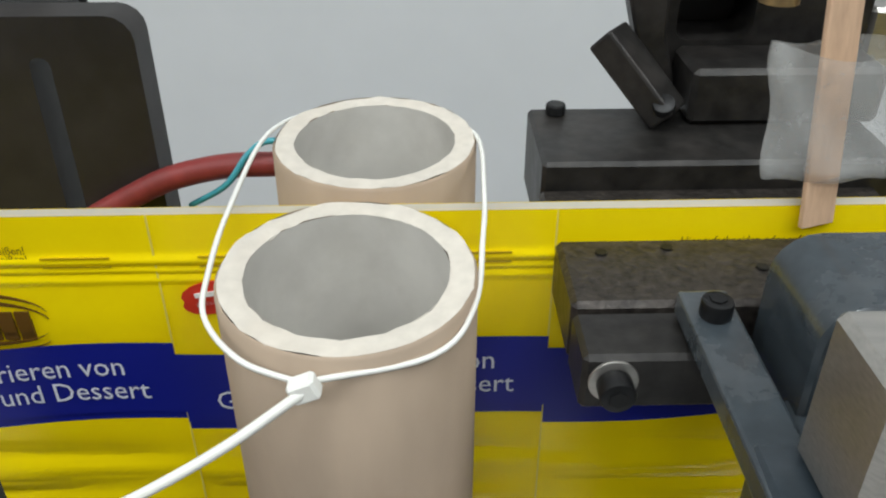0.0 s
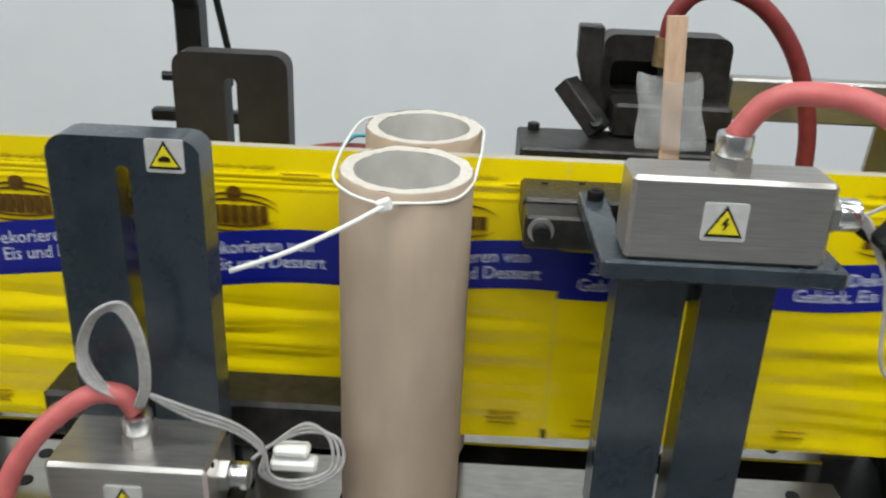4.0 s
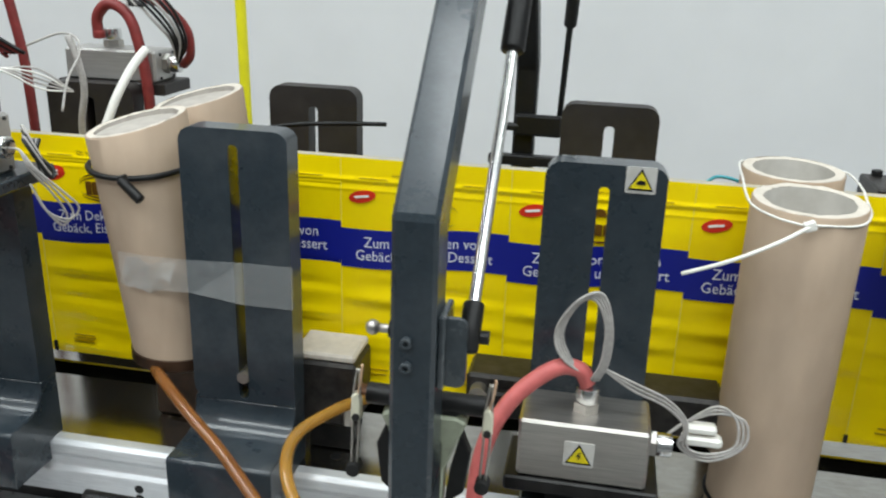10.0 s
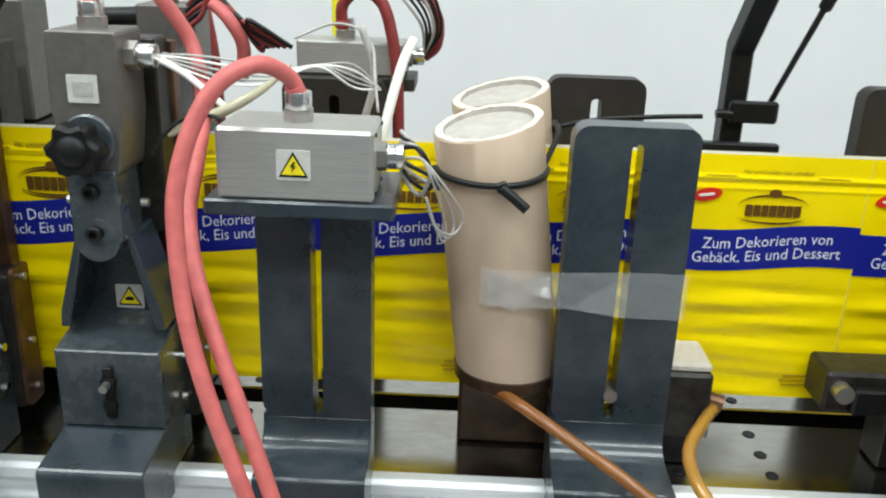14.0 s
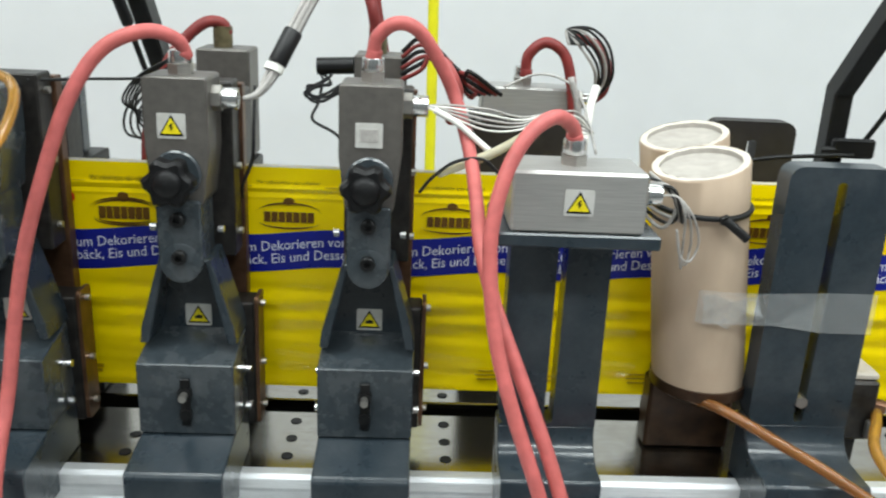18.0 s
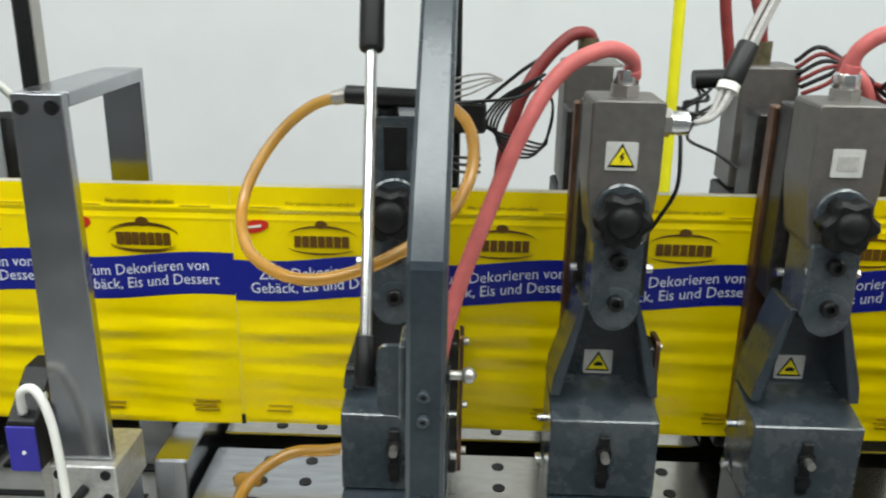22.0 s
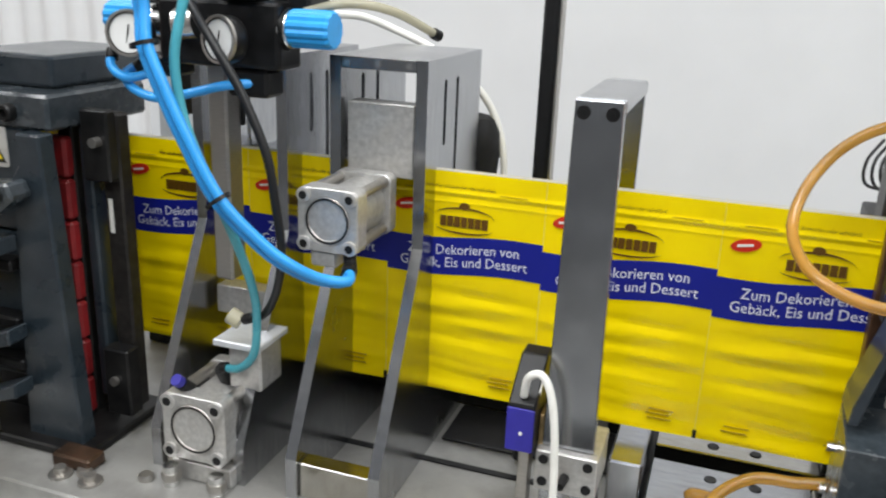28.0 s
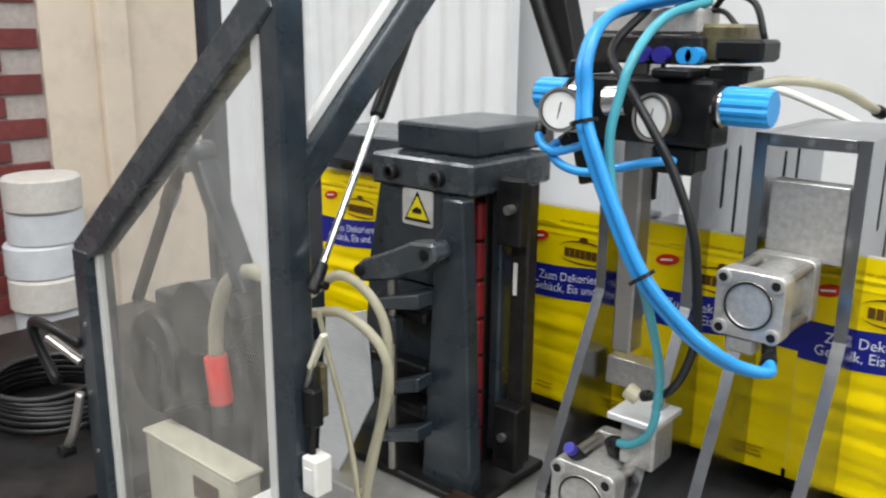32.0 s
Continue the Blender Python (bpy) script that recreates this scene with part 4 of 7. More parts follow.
def junction_box(x0, x1, yf, yb, z0, z1, label, sticker=0.5, shelf=True, mat="steel", gland_x=None, side=1, kind="bolt", shelf_mat="paint"):
    t = thing("junction_box", (x0 + x1) / 2, yf, z0, label, "junction box", "junction boxes")
    part("housing", box(x0, x1, yf, yb, z0, z1, 0.0022), mat, t, "brushed stainless steel housing", smooth=False)
    gx = gland_x if gland_x is not None else (x0 + x1) / 2
    gy = (yf + yb) / 2
    g = part("cable_gland", cyl((gx, gy, z1), (gx, gy, z1 + 0.008), 0.0105, seg=6), "steel", t, "nickel-plated cable gland")
    part("gland_nut", cyl((gx, gy, z1 + 0.008), (gx, gy, z1 + 0.02), 0.0092, seg=20, rim=0.0012), "bright", g, smooth="auto")
    if side:
        sx = x1 if side > 0 else x0
        h = part("side_gland", cyl((sx, gy, (z0 + z1) / 2 + 0.002), (sx + side * 0.006, gy, (z0 + z1) / 2 + 0.002), 0.0105, seg=6), "steel", t, "nickel-plated cable gland")
        part("gland_nut", cyl((sx + side * 0.006, gy, (z0 + z1) / 2 + 0.002), (sx + side * 0.018, gy, (z0 + z1) / 2 + 0.002), 0.0088, seg=20, rim=0.0012), "bright", h, smooth="auto")
    if sticker is not None:
        sign(x0 + (x1 - x0) * sticker, yf - 0.0002, (z0 + z1) / 2 + 0.0005, 0.0225, t, kind)
    for cx in (x0 + 0.004, x1 - 0.004):
        for cz in (z0 + 0.004, z1 - 0.004):
            part("corner_screw", cyl((x1, yf + 0.012 if cx < gx else yb - 0.008, cz), (x1 + 0.0012, yf + 0.012 if cx < gx else yb - 0.008, cz), 0.0016, seg=8), "dark", t)
    if shelf:
        part("carrier", box(x0 - 0.01, x1 + 0.014, yf - 0.001, yb + (0.03 if x0 < 0 else 0.003), z0 - 0.0115, z0 - 0.0003, 0.0015), shelf_mat, t, "slate grey carrier plate")
    return t


# right-hand head
jr = junction_box(0.123, 0.225, -0.152, -0.120, 1.1695, 1.215, "stainless steel junction box on a slotted post", 0.47)
t = thing("heater_hose", 0.172, -0.135, 1.237, "coral red silicone hose from the junction box", "hose", "red hoses")
part("sleeve", sweep([(0.1735, -0.136, 1.2325), (0.186, -0.138, 1.251), (0.206, -0.142, 1.257), (0.232, -0.162, 1.254), (0.262, -0.179, 1.224), (0.286, -0.195, 1.177), (0.313, -0.211, 1.123), (0.351, -0.228, 1.059), (0.376, -0.244, 1.02), (0.40, -0.262, 0.95), (0.405, -0.265, 0.86)], 0.0060, 12, 8), "hose_red", t, smooth=True)
t = thing("sensor_wires", 0.25, -0.13, 1.19, "bundle of grey braided sensor wires", "wires", "sensor wires")
for i, (dx, dz) in enumerate(((0, 0), (-0.012, 0.002), (0.004, 0.010), (-0.02, -0.006))):
    wire("wire", [(0.238, -0.125, 1.193), (0.25, -0.135, 1.186 + 0.002 * i), (0.262, -0.143, 1.163), (0.271 + dx * 0.3, -0.146, 1.146), (0.292 + dx * 0.7, -0.147, 1.128 + dz), (0.309 + dx, -0.148, 1.112 + dz), (0.303 + dx, -0.149, 1.106 + dz), (0.280 + dx * 0.6, -0.15, 1.122 + dz), (0.263, -0.147, 1.158)], 0.00115, "wire_grey", t)
wire("wire", [(0.243, -0.128, 1.19), (0.26, -0.1, 1.179), (0.287, -0.1, 1.194), (0.311, -0.1, 1.203), (0.338, -0.1, 1.193), (0.359, -0.1, 1.168), (0.352, -0.1, 1.141), (0.316, -0.1, 1.141)], 0.0011, "wire_grey", t)
wire("dark_wire", [(0.24, -0.125, 1.191), (0.252, -0.13, 1.182), (0.262, -0.135, 1.176), (0.272, -0.14, 1.16)], 0.003, "rubber", t)
part("plug_block", box(0.252, 0.272, -0.152, -0.136, 1.176, 1.192, 0.003, None, Matrix.Rotation(radians(35), 4, "Y")), "rubber", t)
part("sleeve_tube", cyl((0.262, -0.148, 1.184), (0.279, -0.15, 1.176), 0.0045, seg=12), "wire_grey", t, smooth="auto")

# seal bars of the right-hand head
for s, yy, lab, mt in ((-1, -0.0045, "pitted dark iron seal bar pressing the film from the front", "pitted"), (1, 0.0045, "pitted dark iron seal bar behind the film", "pitted")):
    t = thing("seal_bar", 0.15, yy, 1.135, lab, "seal bar", "seal bars")
    part("bar", box(0.0775, 0.225, min(yy, yy + s * 0.042), max(yy, yy + s * 0.042), 1.1385, 1.163 if s < 0 else 1.157, 0.002), mt, t)
    y1, y2 = yy + s * 0.0425, yy + s * 0.067
    if s > 0:
        y2 = yy + s * 0.103
    part("clamp_block", box(0.0775 if s < 0 else 0.079, 0.128 if s < 0 else 0.235, min(y1, y2), max(y1, y2), 1.1385 if s < 0 else 1.130, 1.1605 if s < 0 else 1.169, 0.0018), "iron", t)
    if s < 0:
        part("screw_washer", cyl((0.0875, y2 - 0.0002, 1.1515), (0.0875, y2 - 0.0016, 1.1515), 0.0082, seg=24, rim=0.0005), "steel", t, smooth="auto")
        part("cap_screw", cyl((0.0875, y2 - 0.0016, 1.1515), (0.0875, y2 - 0.0095, 1.1515), 0.0058, seg=20, rim=0.0008), "dark", t, smooth="auto")
        part("screw_socket", cyl((0.0875, y2 - 0.0096, 1.1515), (0.0875, y2 - 0.0102, 1.1515), 0.0032, seg=6), "black", t)
        for sx, sy in ((0.093, -0.015), (0.149, -0.026), (0.118, -0.012)):
            part("grub_screw", cyl((sx, sy, 1.1632), (sx, sy, 1.1638), 0.0023, seg=8), "dark", t)
        part("lever_bar", bar((0.119, -0.050, 1.1665), (0.1205, -0.150, 1.1625), 0.0165, 0.009, 0.0012), "paint_worn_lit", t, "worn slate blue steel lever")
        part("lever_bolt", cyl((0.1195, -0.0635, 1.17), (0.1195, -0.0635, 1.1765), 0.0052, seg=18, rim=0.001), "dark", t, smooth="auto")
        part("lever_socket", cyl((0.1195, -0.0635, 1.1766), (0.1195, -0.0635, 1.1771), 0.0028, seg=6), "black", t)
        part("lever_nut", cyl((0.1285, -0.122, 1.1635), (0.133, -0.122, 1.1635), 0.0042, seg=10, rim=0.0008), "bright", t)
        part("carrier_plate", prism(rounded(0.1365, 0.222, 1.12, 1.196, 0.014, 5), "y", -0.096, -0.055, 0.0015), "paint_worn_lit", t, "worn slate blue carrier plate", smooth="auto")
        part("carrier_arm", box(0.150, 0.222, -0.0545, -0.047, 1.125, 1.16, 0.002), "iron", t)
    else:
        part("link", bar((0.1415, 0.084, 1.174), (0.1135, 0.104, 1.2065), 0.019, 0.014, 0.0015), "iron", t, "dark slanting link")
        part("link_bolt", cyl((0.1385, 0.082, 1.177), (0.1365, 0.0775, 1.1835), 0.0052, seg=18, rim=0.001), "dark", t, smooth="auto")
        part("side_bolt", cyl((0.0915, 0.1, 1.169), (0.0915, 0.1, 1.1745), 0.0048, seg=14, rim=0.001), "dark", t)
        part("yoke_block", box(0.1505, 0.24, 0.084, 0.12, 1.1693, 1.196, 0.0025), "iron", t)
        part("yoke_frame", prism(rounded(0.143, 0.243, 1.17, 1.242, 0.009, 4), "y", 0.1205, 0.15, 0, None, [rounded(0.15, 0.187, 1.198, 1.222, 0.006, 3)]), "iron", t, smooth="auto")
        part("tall_bracket", prism([(0.140, 1.1695), (0.1495, 1.1695), (0.1475, 1.185), (0.1415, 1.205), (0.140, 1.25), (0.121, 1.25), (0.1215, 1.225), (0.127, 1.205), (0.135, 1.188)], "y", 0.105, 0.1195, 0.0015), "iron", t)
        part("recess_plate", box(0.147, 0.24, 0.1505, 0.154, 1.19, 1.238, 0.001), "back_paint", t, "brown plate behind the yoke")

t = thing("wood_strip", 0.176, -0.005, 1.168, "bare wooden stirring stick standing before the film", "wood strip")
part("stick", bar((0.1755, -0.005, 1.168), (0.1705, 0.010, 1.272), 0.0145, 0.0026, 0.0006), "wood", t)
t = thing("plastic_bag", 0.176, 0.0, 1.187, "small milky plastic bag pulled over a wooden stick", "plastic bag")
bm = bmesh.new()
g = []
for j in range(11):
    rowv = []
    v = j / 10
    for i in range(28):
        a = 2 * math.pi * i / 28
        wx = 0.0235 - 0.003 * v + 0.0012 * math.sin(v * 9)
        wy = 0.0035 + 0.0075 * v + 0.0013 * math.sin(3 * a + v * 5)
        rowv.append(bm.verts.new((0.1755 - 0.006 * v + wx * math.cos(a), -0.0015 + 0.006 * v + wy * math.sin(a) + 0.001 * math.sin(5 * a + 8 * v), 1.1865 + 0.048 * v + 0.0022 * math.sin(2 * a + 1) * v)))
    g.append(rowv)
for j in range(10):
    for i in range(28):
        k = (i + 1) % 28
        bm.faces.new((g[j][i], g[j][k], g[j + 1][k], g[j + 1][i]))
bm.faces.new(g[0][::-1])
part("film_bag", bm, "bag", t, smooth=True)
t = thing("heater_hose", -0.1, 0.1, 1.13, "dark red silicone hose lying behind the film", "hose", "red hoses")
part("sleeve", sweep([(-0.2, 0.112, 1.06), (-0.16, 0.104, 1.10), (-0.112, 0.1, 1.13), (-0.086, 0.1, 1.14), (-0.055, 0.1, 1.144), (-0.02, 0.104, 1.137), (0.02, 0.108, 1.10), (0.05, 0.11, 1.05)], 0.0062, 12, 8), "hose_dark", t, smooth=True)
t = thing("signal_wire", -0.07, 0.1, 1.13, "thin teal signal wire behind the film", "wire", "sensor wires")
part("wire", sweep([(-0.09, 0.103, 1.12), (-0.068, 0.092, 1.137), (-0.056, 0.095, 1.152), (-0.044, 0.097, 1.158), (-0.02, 0.1, 1.15), (0.0, 0.105, 1.12)], 0.0016, 8, 8), "teal_tube", t, smooth=True)
t = thing("heater_hose", 0.185, 0.085, 1.25, "dark red silicone hose behind the film", "hose", "red hoses")
part("sleeve", sweep([(0.184, 0.09, 1.242), (0.186, 0.088, 1.262), (0.2, 0.085, 1.279), (0.227, 0.085, 1.281), (0.258, 0.088, 1.263), (0.284, 0.09, 1.228), (0.30, 0.09, 1.18), (0.305, 0.09, 1.12)], 0.0066, 12, 8), "hose_dark", t, smooth=True)
part("gland", cyl((0.184, 0.09, 1.225), (0.184, 0.09, 1.246), 0.009, seg=14), "brass", t, smooth="auto")

# lower junction box on the front post
jb = junction_box(-0.198, -0.102, -0.158, -0.105, 0.976, 1.024, "stainless steel junction box low on a post", 0.475, False, gland_x=-0.150)
part("carrier", box(-0.207, -0.092, -0.16, -0.1, 0.963, 0.9755, 0.0015), "dark", jb, "dark carrier plate")
part("riser", box(-0.175, -0.128, -0.150, -0.100, 0.9505, 0.9628, 0.001), "dark", jb)
part("slide_block", box(-0.195, -0.108, -0.163, -0.1025, 0.886, 0.9502, 0.002), "paint", jb, "slate grey clamping block")
lv = part("clamp_lever", cyl((-0.133, -0.163, 0.945), (-0.133, -0.176, 0.943), 0.0075, seg=16, rim=0.002), "black", jb, "black plastic clamping lever", smooth="auto")
part("lever_arm", sweep([(-0.133, -0.174, 0.943), (-0.142, -0.18, 0.925), (-0.156, -0.186, 0.897)], 0.006, 10, 6, radii=lambda i, n: 0.0058 + 0.0022 * i / n), "black", lv, smooth=True)
t = thing("heater_hose", -0.15, -0.13, 1.05, "coral red silicone hose looping down from a low junction box", "hose", "red hoses")
part("sleeve", sweep([(-0.15, -0.1315, 1.046), (-0.158, -0.134, 1.058), (-0.177, -0.139, 1.058), (-0.206, -0.152, 1.034), (-0.223, -0.166, 0.996), (-0.225, -0.18, 0.94), (-0.208, -0.194, 0.903), (-0.176, -0.208, 0.869), (-0.133, -0.221, 0.852), (-0.08, -0.228, 0.842)], 0.0064, 12, 8), "hose_red", t, smooth=True)
t = thing("sensor_wires", -0.15, -0.14, 1.05, "coiled grey sensor wires tied to a junction box", "wires", "sensor wires")
for i in range(4):
    o = i * 0.0016
    wire("loop", [(-0.150 + o, -0.135, 1.05), (-0.166 - o, -0.138 - o, 1.07), (-0.172 - o, -0.139, 1.09), (-0.163, -0.14 - o, 1.112 + o), (-0.151 + o, -0.14, 1.117 + o), (-0.142 + o, -0.14, 1.098), (-0.142 + o, -0.139, 1.07), (-0.148 + o, -0.137, 1.052)], 0.0012, "wire_grey", t)
for i in range(3):
    o = (i - 1) * 0.003
    wire("wire", [(-0.143, -0.138, 1.064), (-0.118, -0.136, 1.05 + o), (-0.092, -0.131, 1.037 + o), (-0.076, -0.128, 1.02 + o), (-0.075 + o, -0.126, 0.999), (-0.055, -0.122, 0.99 + o), (-0.033 - o, -0.118, 1.0), (-0.034 - o, -0.114, 1.02), (-0.052, -0.112, 1.026 + o), (-0.074, -0.112, 1.012), (-0.086, -0.118, 1.004)], 0.0012, "wire_grey", t)
part("white_plug", box(-0.075, -0.045, -0.118, -0.106, 0.995, 1.003, 0.002), "white", t)
part("white_clip", box(-0.073, -0.05, -0.117, -0.105, 1.005, 1.012, 0.002), "white", t)

# lower seal bars hidden by the posts
for x0, x1, zz, lab in ((-0.254, -0.035, (0.962, 1.000), "dark oily lower seal bar before the film"),):
    t = thing("lower_seal_bar", (x0 + x1) / 2, -0.03, 0.96, lab, "seal bar", "seal bars")
    part("bar", box(x0, x1, -0.05, -0.006, *zz, 0.003), "iron", t)
    part("clamp_plate", box(x0 + 0.02, x0 + 0.09, -0.062, -0.0505, zz[0] + 0.004, zz[1] - 0.01, 0.002), "dark", t)
    part("pivot", cyl((x0 + 0.012, -0.05, 0.985), (x0 + 0.012, -0.062, 0.985), 0.008, seg=16), "steel", t)
    part("support", box(x0 + 0.06, x0 + 0.14, -0.045, -0.01, 0.9052, 0.9618, 0.002), "dark", t)
t = thing("cooling_block", -0.37, -0.03, 0.93, "rust-stained metal cooling block beside a slotted post", "block")
part("body", box(-0.41, -0.352, -0.06, -0.008, 0.935, 0.998, 0.003), "iron", t)
part("top_plate", box(-0.412, -0.354, -0.058, -0.01, 0.9985, 1.006, 0.002), "card_edge", t, "pale dusty insulating pad")
part("hose_barb", cyl((-0.352, -0.045, 0.968), (-0.338, -0.05, 0.966), 0.007, seg=12), "copper_plate", t)
part("stand", box(-0.40, -0.36, -0.05, -0.015, 0.9052, 0.9345, 0.001), "dark", t)
part("latch", box(-0.362, -0.353, -0.068, -0.0605, 0.94, 0.96, 0.002), "steel", t)

# ---- spring clamp on the deck ----
def clamp_part(name, bm, *rest, **more):
    """A piece of the clamp unit, brought to its size and place behind the guard post."""
    for v in bm.verts:
        v.co = (-0.2504 + (v.co.x + 0.2775) * 0.8, -0.254 + (v.co.y + 0.2) * 0.8, 1.083 + (v.co.z - 1.042) * 0.8)
    return part(name, bm, *rest, **more)


t = thing("toggle_clamp_unit", -0.25, -0.26, 0.996, "sage green cast bracket with two black tension latches", "clamp")
clamp_part("casting", prism([(-0.312, 1.03), (-0.306, 1.018), (-0.295, 0.985), (-0.293, 0.93), (-0.262, 0.93), (-0.26, 0.985), (-0.248, 1.018), (-0.243, 1.03), (-0.252, 1.034), (-0.303, 1.034)], "y", -0.205, -0.185, 0.002), "sage", t)
clamp_part("pivot_bar", cyl((-0.325, -0.195, 1.042), (-0.228, -0.195, 1.042), 0.0085, seg=18, rim=0.002), "black", t, smooth="auto")
clamp_part("pad", box(-0.305, -0.25, -0.203, -0.187, 1.0345, 1.038, 0.001), "rubber", t)
for lx in (-0.329, -0.226):
    s = clamp_part("latch", prism([(lx - 0.0045, 1.026), (lx + 0.0035, 1.026), (lx + 0.0035, 1.044), (lx + 0.001, 1.05), (lx - 0.0035, 1.048)], "y", -0.214, -0.206, 0.001), "cream", t, "pale metal tension latch")
    for o in (-0.0028, 0.0024):
        clamp_part("spring_wire", sweep([(lx + o * 0.3 + 0.001, -0.21, 1.07), (lx + o, -0.211, 1.045), (lx + o, -0.213, 1.02), (lx + o * 0.8 - 0.002, -0.212, 0.985)], 0.0011, 6, 6), "steel", s, smooth=True)
    clamp_part("latch_hook", bar((lx + 0.001, -0.21, 1.048), (lx + 0.004, -0.209, 1.073), 0.0035, 0.002, 0.0004), "wood", s, "worn pale hook")
    clamp_part("latch_eye", cyl((lx - 0.002, -0.218, 0.983), (lx - 0.002, -0.205, 0.983), 0.0058, seg=16, rim=0.001), "rubber", s, smooth="auto")
    clamp_part("latch_pivot", cyl((lx, -0.216, 1.03), (lx, -0.2, 1.03), 0.003, seg=10), "dark", s)
for s, lx in ((-1, -0.308), (1, -0.248)):
    clamp_part("rubber_cheek", prism([(lx, 1.02), (lx + s * 0.008, 1.0), (lx + s * 0.004, 0.965), (lx - s * 0.012, 0.95), (lx - s * 0.008, 0.985)], "y", -0.2, -0.19, 0.001), "rubber", t)
part("mount", box(-0.262, -0.238, -0.2665, -0.258, 1.01, 1.06, 0.001), "dark", t)
t = thing("white_clip", -0.241, -0.25, 0.92, "white plastic cable clip on the guard post", "clip")
part("clip_body", box(-0.2365, -0.218, -0.268, -0.25, 0.925, 0.966, 0.002), "white", t)
part("clip_slot", box(-0.2335, -0.227, -0.2695, -0.2682, 0.932, 0.958, 0.0005), "deck", t)
part("clip_tab", box(-0.268, -0.2635, -0.268, -0.255, 0.925, 0.962, 0.001), "white", t)
for nm, pts, r, mt, lab in (
    ("water_hose", [(-0.54, -0.075, 0.985), (-0.517, -0.1, 0.985), (-0.475, -0.13, 0.97), (-0.433, -0.157, 0.953), (-0.359, -0.213, 0.918), (-0.295, -0.262, 0.876), (-0.275, -0.276, 0.838)], 0.0052, "amber_dark", "rusty amber water hose from the tube down to the deck"),
    ("water_hose", [(-0.345, -0.05, 0.962), (-0.362, -0.08, 0.966), (-0.385, -0.125, 0.962), (-0.378, -0.165, 0.948), (-0.341, -0.205, 0.922), (-0.296, -0.245, 0.89), (-0.275, -0.262, 0.845)], 0.0052, "amber", "amber water hose curving down to the deck"),
):
    t = thing(nm, *pts[0], lab, "hose", "water hoses")
    part("tube", sweep(pts, r, 12, 8), mt, t, smooth=True)


# ---- plugs and hoses on the deck ----
def deck_plug(x, y, label, boot=None, mat="olive", lean=0.0):
    t = thing("cable_plug", x, y, 0.832, label, "plug", "deck plugs")
    part("base_ring", cyl((x, y, 0.832), (x, y, 0.84), 0.017, seg=20, rim=0.002), "dark", t, smooth="auto")
    part("shell", lathe([(0.013, 0), (0.015, 0.002), (0.015, 0.012), (0.0135, 0.014), (0.0155, 0.016), (0.0155, 0.024), (0.013, 0.026), (0.014, 0.036), (0.0001, 0.036)], (x, y, 0.84), (lean, 0, 1), 20), mat, t, "olive bronze plug shell", smooth="auto")
    if boot:
        part("boot", sweep([(x, y, 0.872), (x + boot * 0.012, y - 0.002, 0.881), (x + boot * 0.034, y, 0.880)], 0.0085, 12, 6), "black", t, "black rubber boot", smooth=True)
    return t


deck_plug(-0.064, -0.206, "olive bronze cable plug with a black boot on the deck", 1)
deck_plug(-0.356, -0.21, "olive bronze cable plug with a black boot on the deck", -1)
deck_plug(-0.655, -0.2, "olive bronze cable plug on the deck")
deck_plug(0.222, -0.2, "dark olive cable plug with a bent black boot", 1)
valve = deck_plug(-0.225, -0.165, "small dirty brass valve on the deck", None, "brass")
part("side_port", cyl((-0.225, -0.165, 0.856), (-0.201, -0.171, 0.858), 0.0075, seg=14, rim=0.0015), "brass", valve, smooth="auto")
part("port_nut", cyl((-0.203, -0.1705, 0.858), (-0.195, -0.1725, 0.8585), 0.0095, seg=6), "olive", valve)
part("side_port", cyl((-0.225, -0.165, 0.862), (-0.246, -0.176, 0.866), 0.0065, seg=14, rim=0.0015), "brass", valve, smooth="auto")
part("valve_cap", lathe([(0.0001, 0.012), (0.006, 0.011), (0.0095, 0.007), (0.0095, 0.0)], (-0.225, -0.165, 0.876), (0.1, -0.2, 1), 14), "olive", valve, smooth="auto")
deck_plug(0.262, -0.185, "dirty brass valve fitting on the deck", None, "brass")
for pts, lab in (
    ([(-0.03, -0.204, 0.880), (-0.005, -0.19, 0.884), (0.035, -0.165, 0.888), (0.075, -0.16, 0.882), (0.1, -0.185, 0.865), (0.106, -0.225, 0.848), (0.095, -0.262, 0.84)], "coral red hose arching over the deck"),
    ([(-0.393, -0.208, 0.880), (-0.42, -0.222, 0.880), (-0.447, -0.25, 0.876), (-0.478, -0.276, 0.876), (-0.53, -0.290, 0.880), (-0.59, -0.276, 0.883), (-0.65, -0.235, 0.893), (-0.70, -0.205, 0.895), (-0.76, -0.19, 0.89)], "coral red hose lying along the deck"),
    ([(0.255, -0.198, 0.884), (0.275, -0.205, 0.884), (0.305, -0.225, 0.872), (0.335, -0.248, 0.853), (0.36, -0.262, 0.84)], "coral red hose from a dark plug"),
    ([(-0.655, -0.2, 0.874), (-0.665, -0.196, 0.886), (-0.69, -0.18, 0.895), (-0.73, -0.15, 0.9)], "coral red hose from a bronze plug"),
):
    t = thing("heater_hose", *pts[0], lab, "hose", "red hoses")
    part("sleeve", sweep(pts, 0.0060, 12, 8), "hose_red", t, smooth=True)
t = thing("control_cable", -0.23, -0.25, 0.84, "black cable hanging beside the guard post", "cable")
part("cable", sweep([(-0.228, -0.262, 0.93), (-0.232, -0.266, 0.895), (-0.222, -0.268, 0.865), (-0.195, -0.264, 0.845), (-0.165, -0.262, 0.838)], 0.0045, 8, 8), "cable", t, smooth=True)
t = thing("bench_cable", -0.6, -0.26, 0.838, "thin brown cable along the deck", "cable")
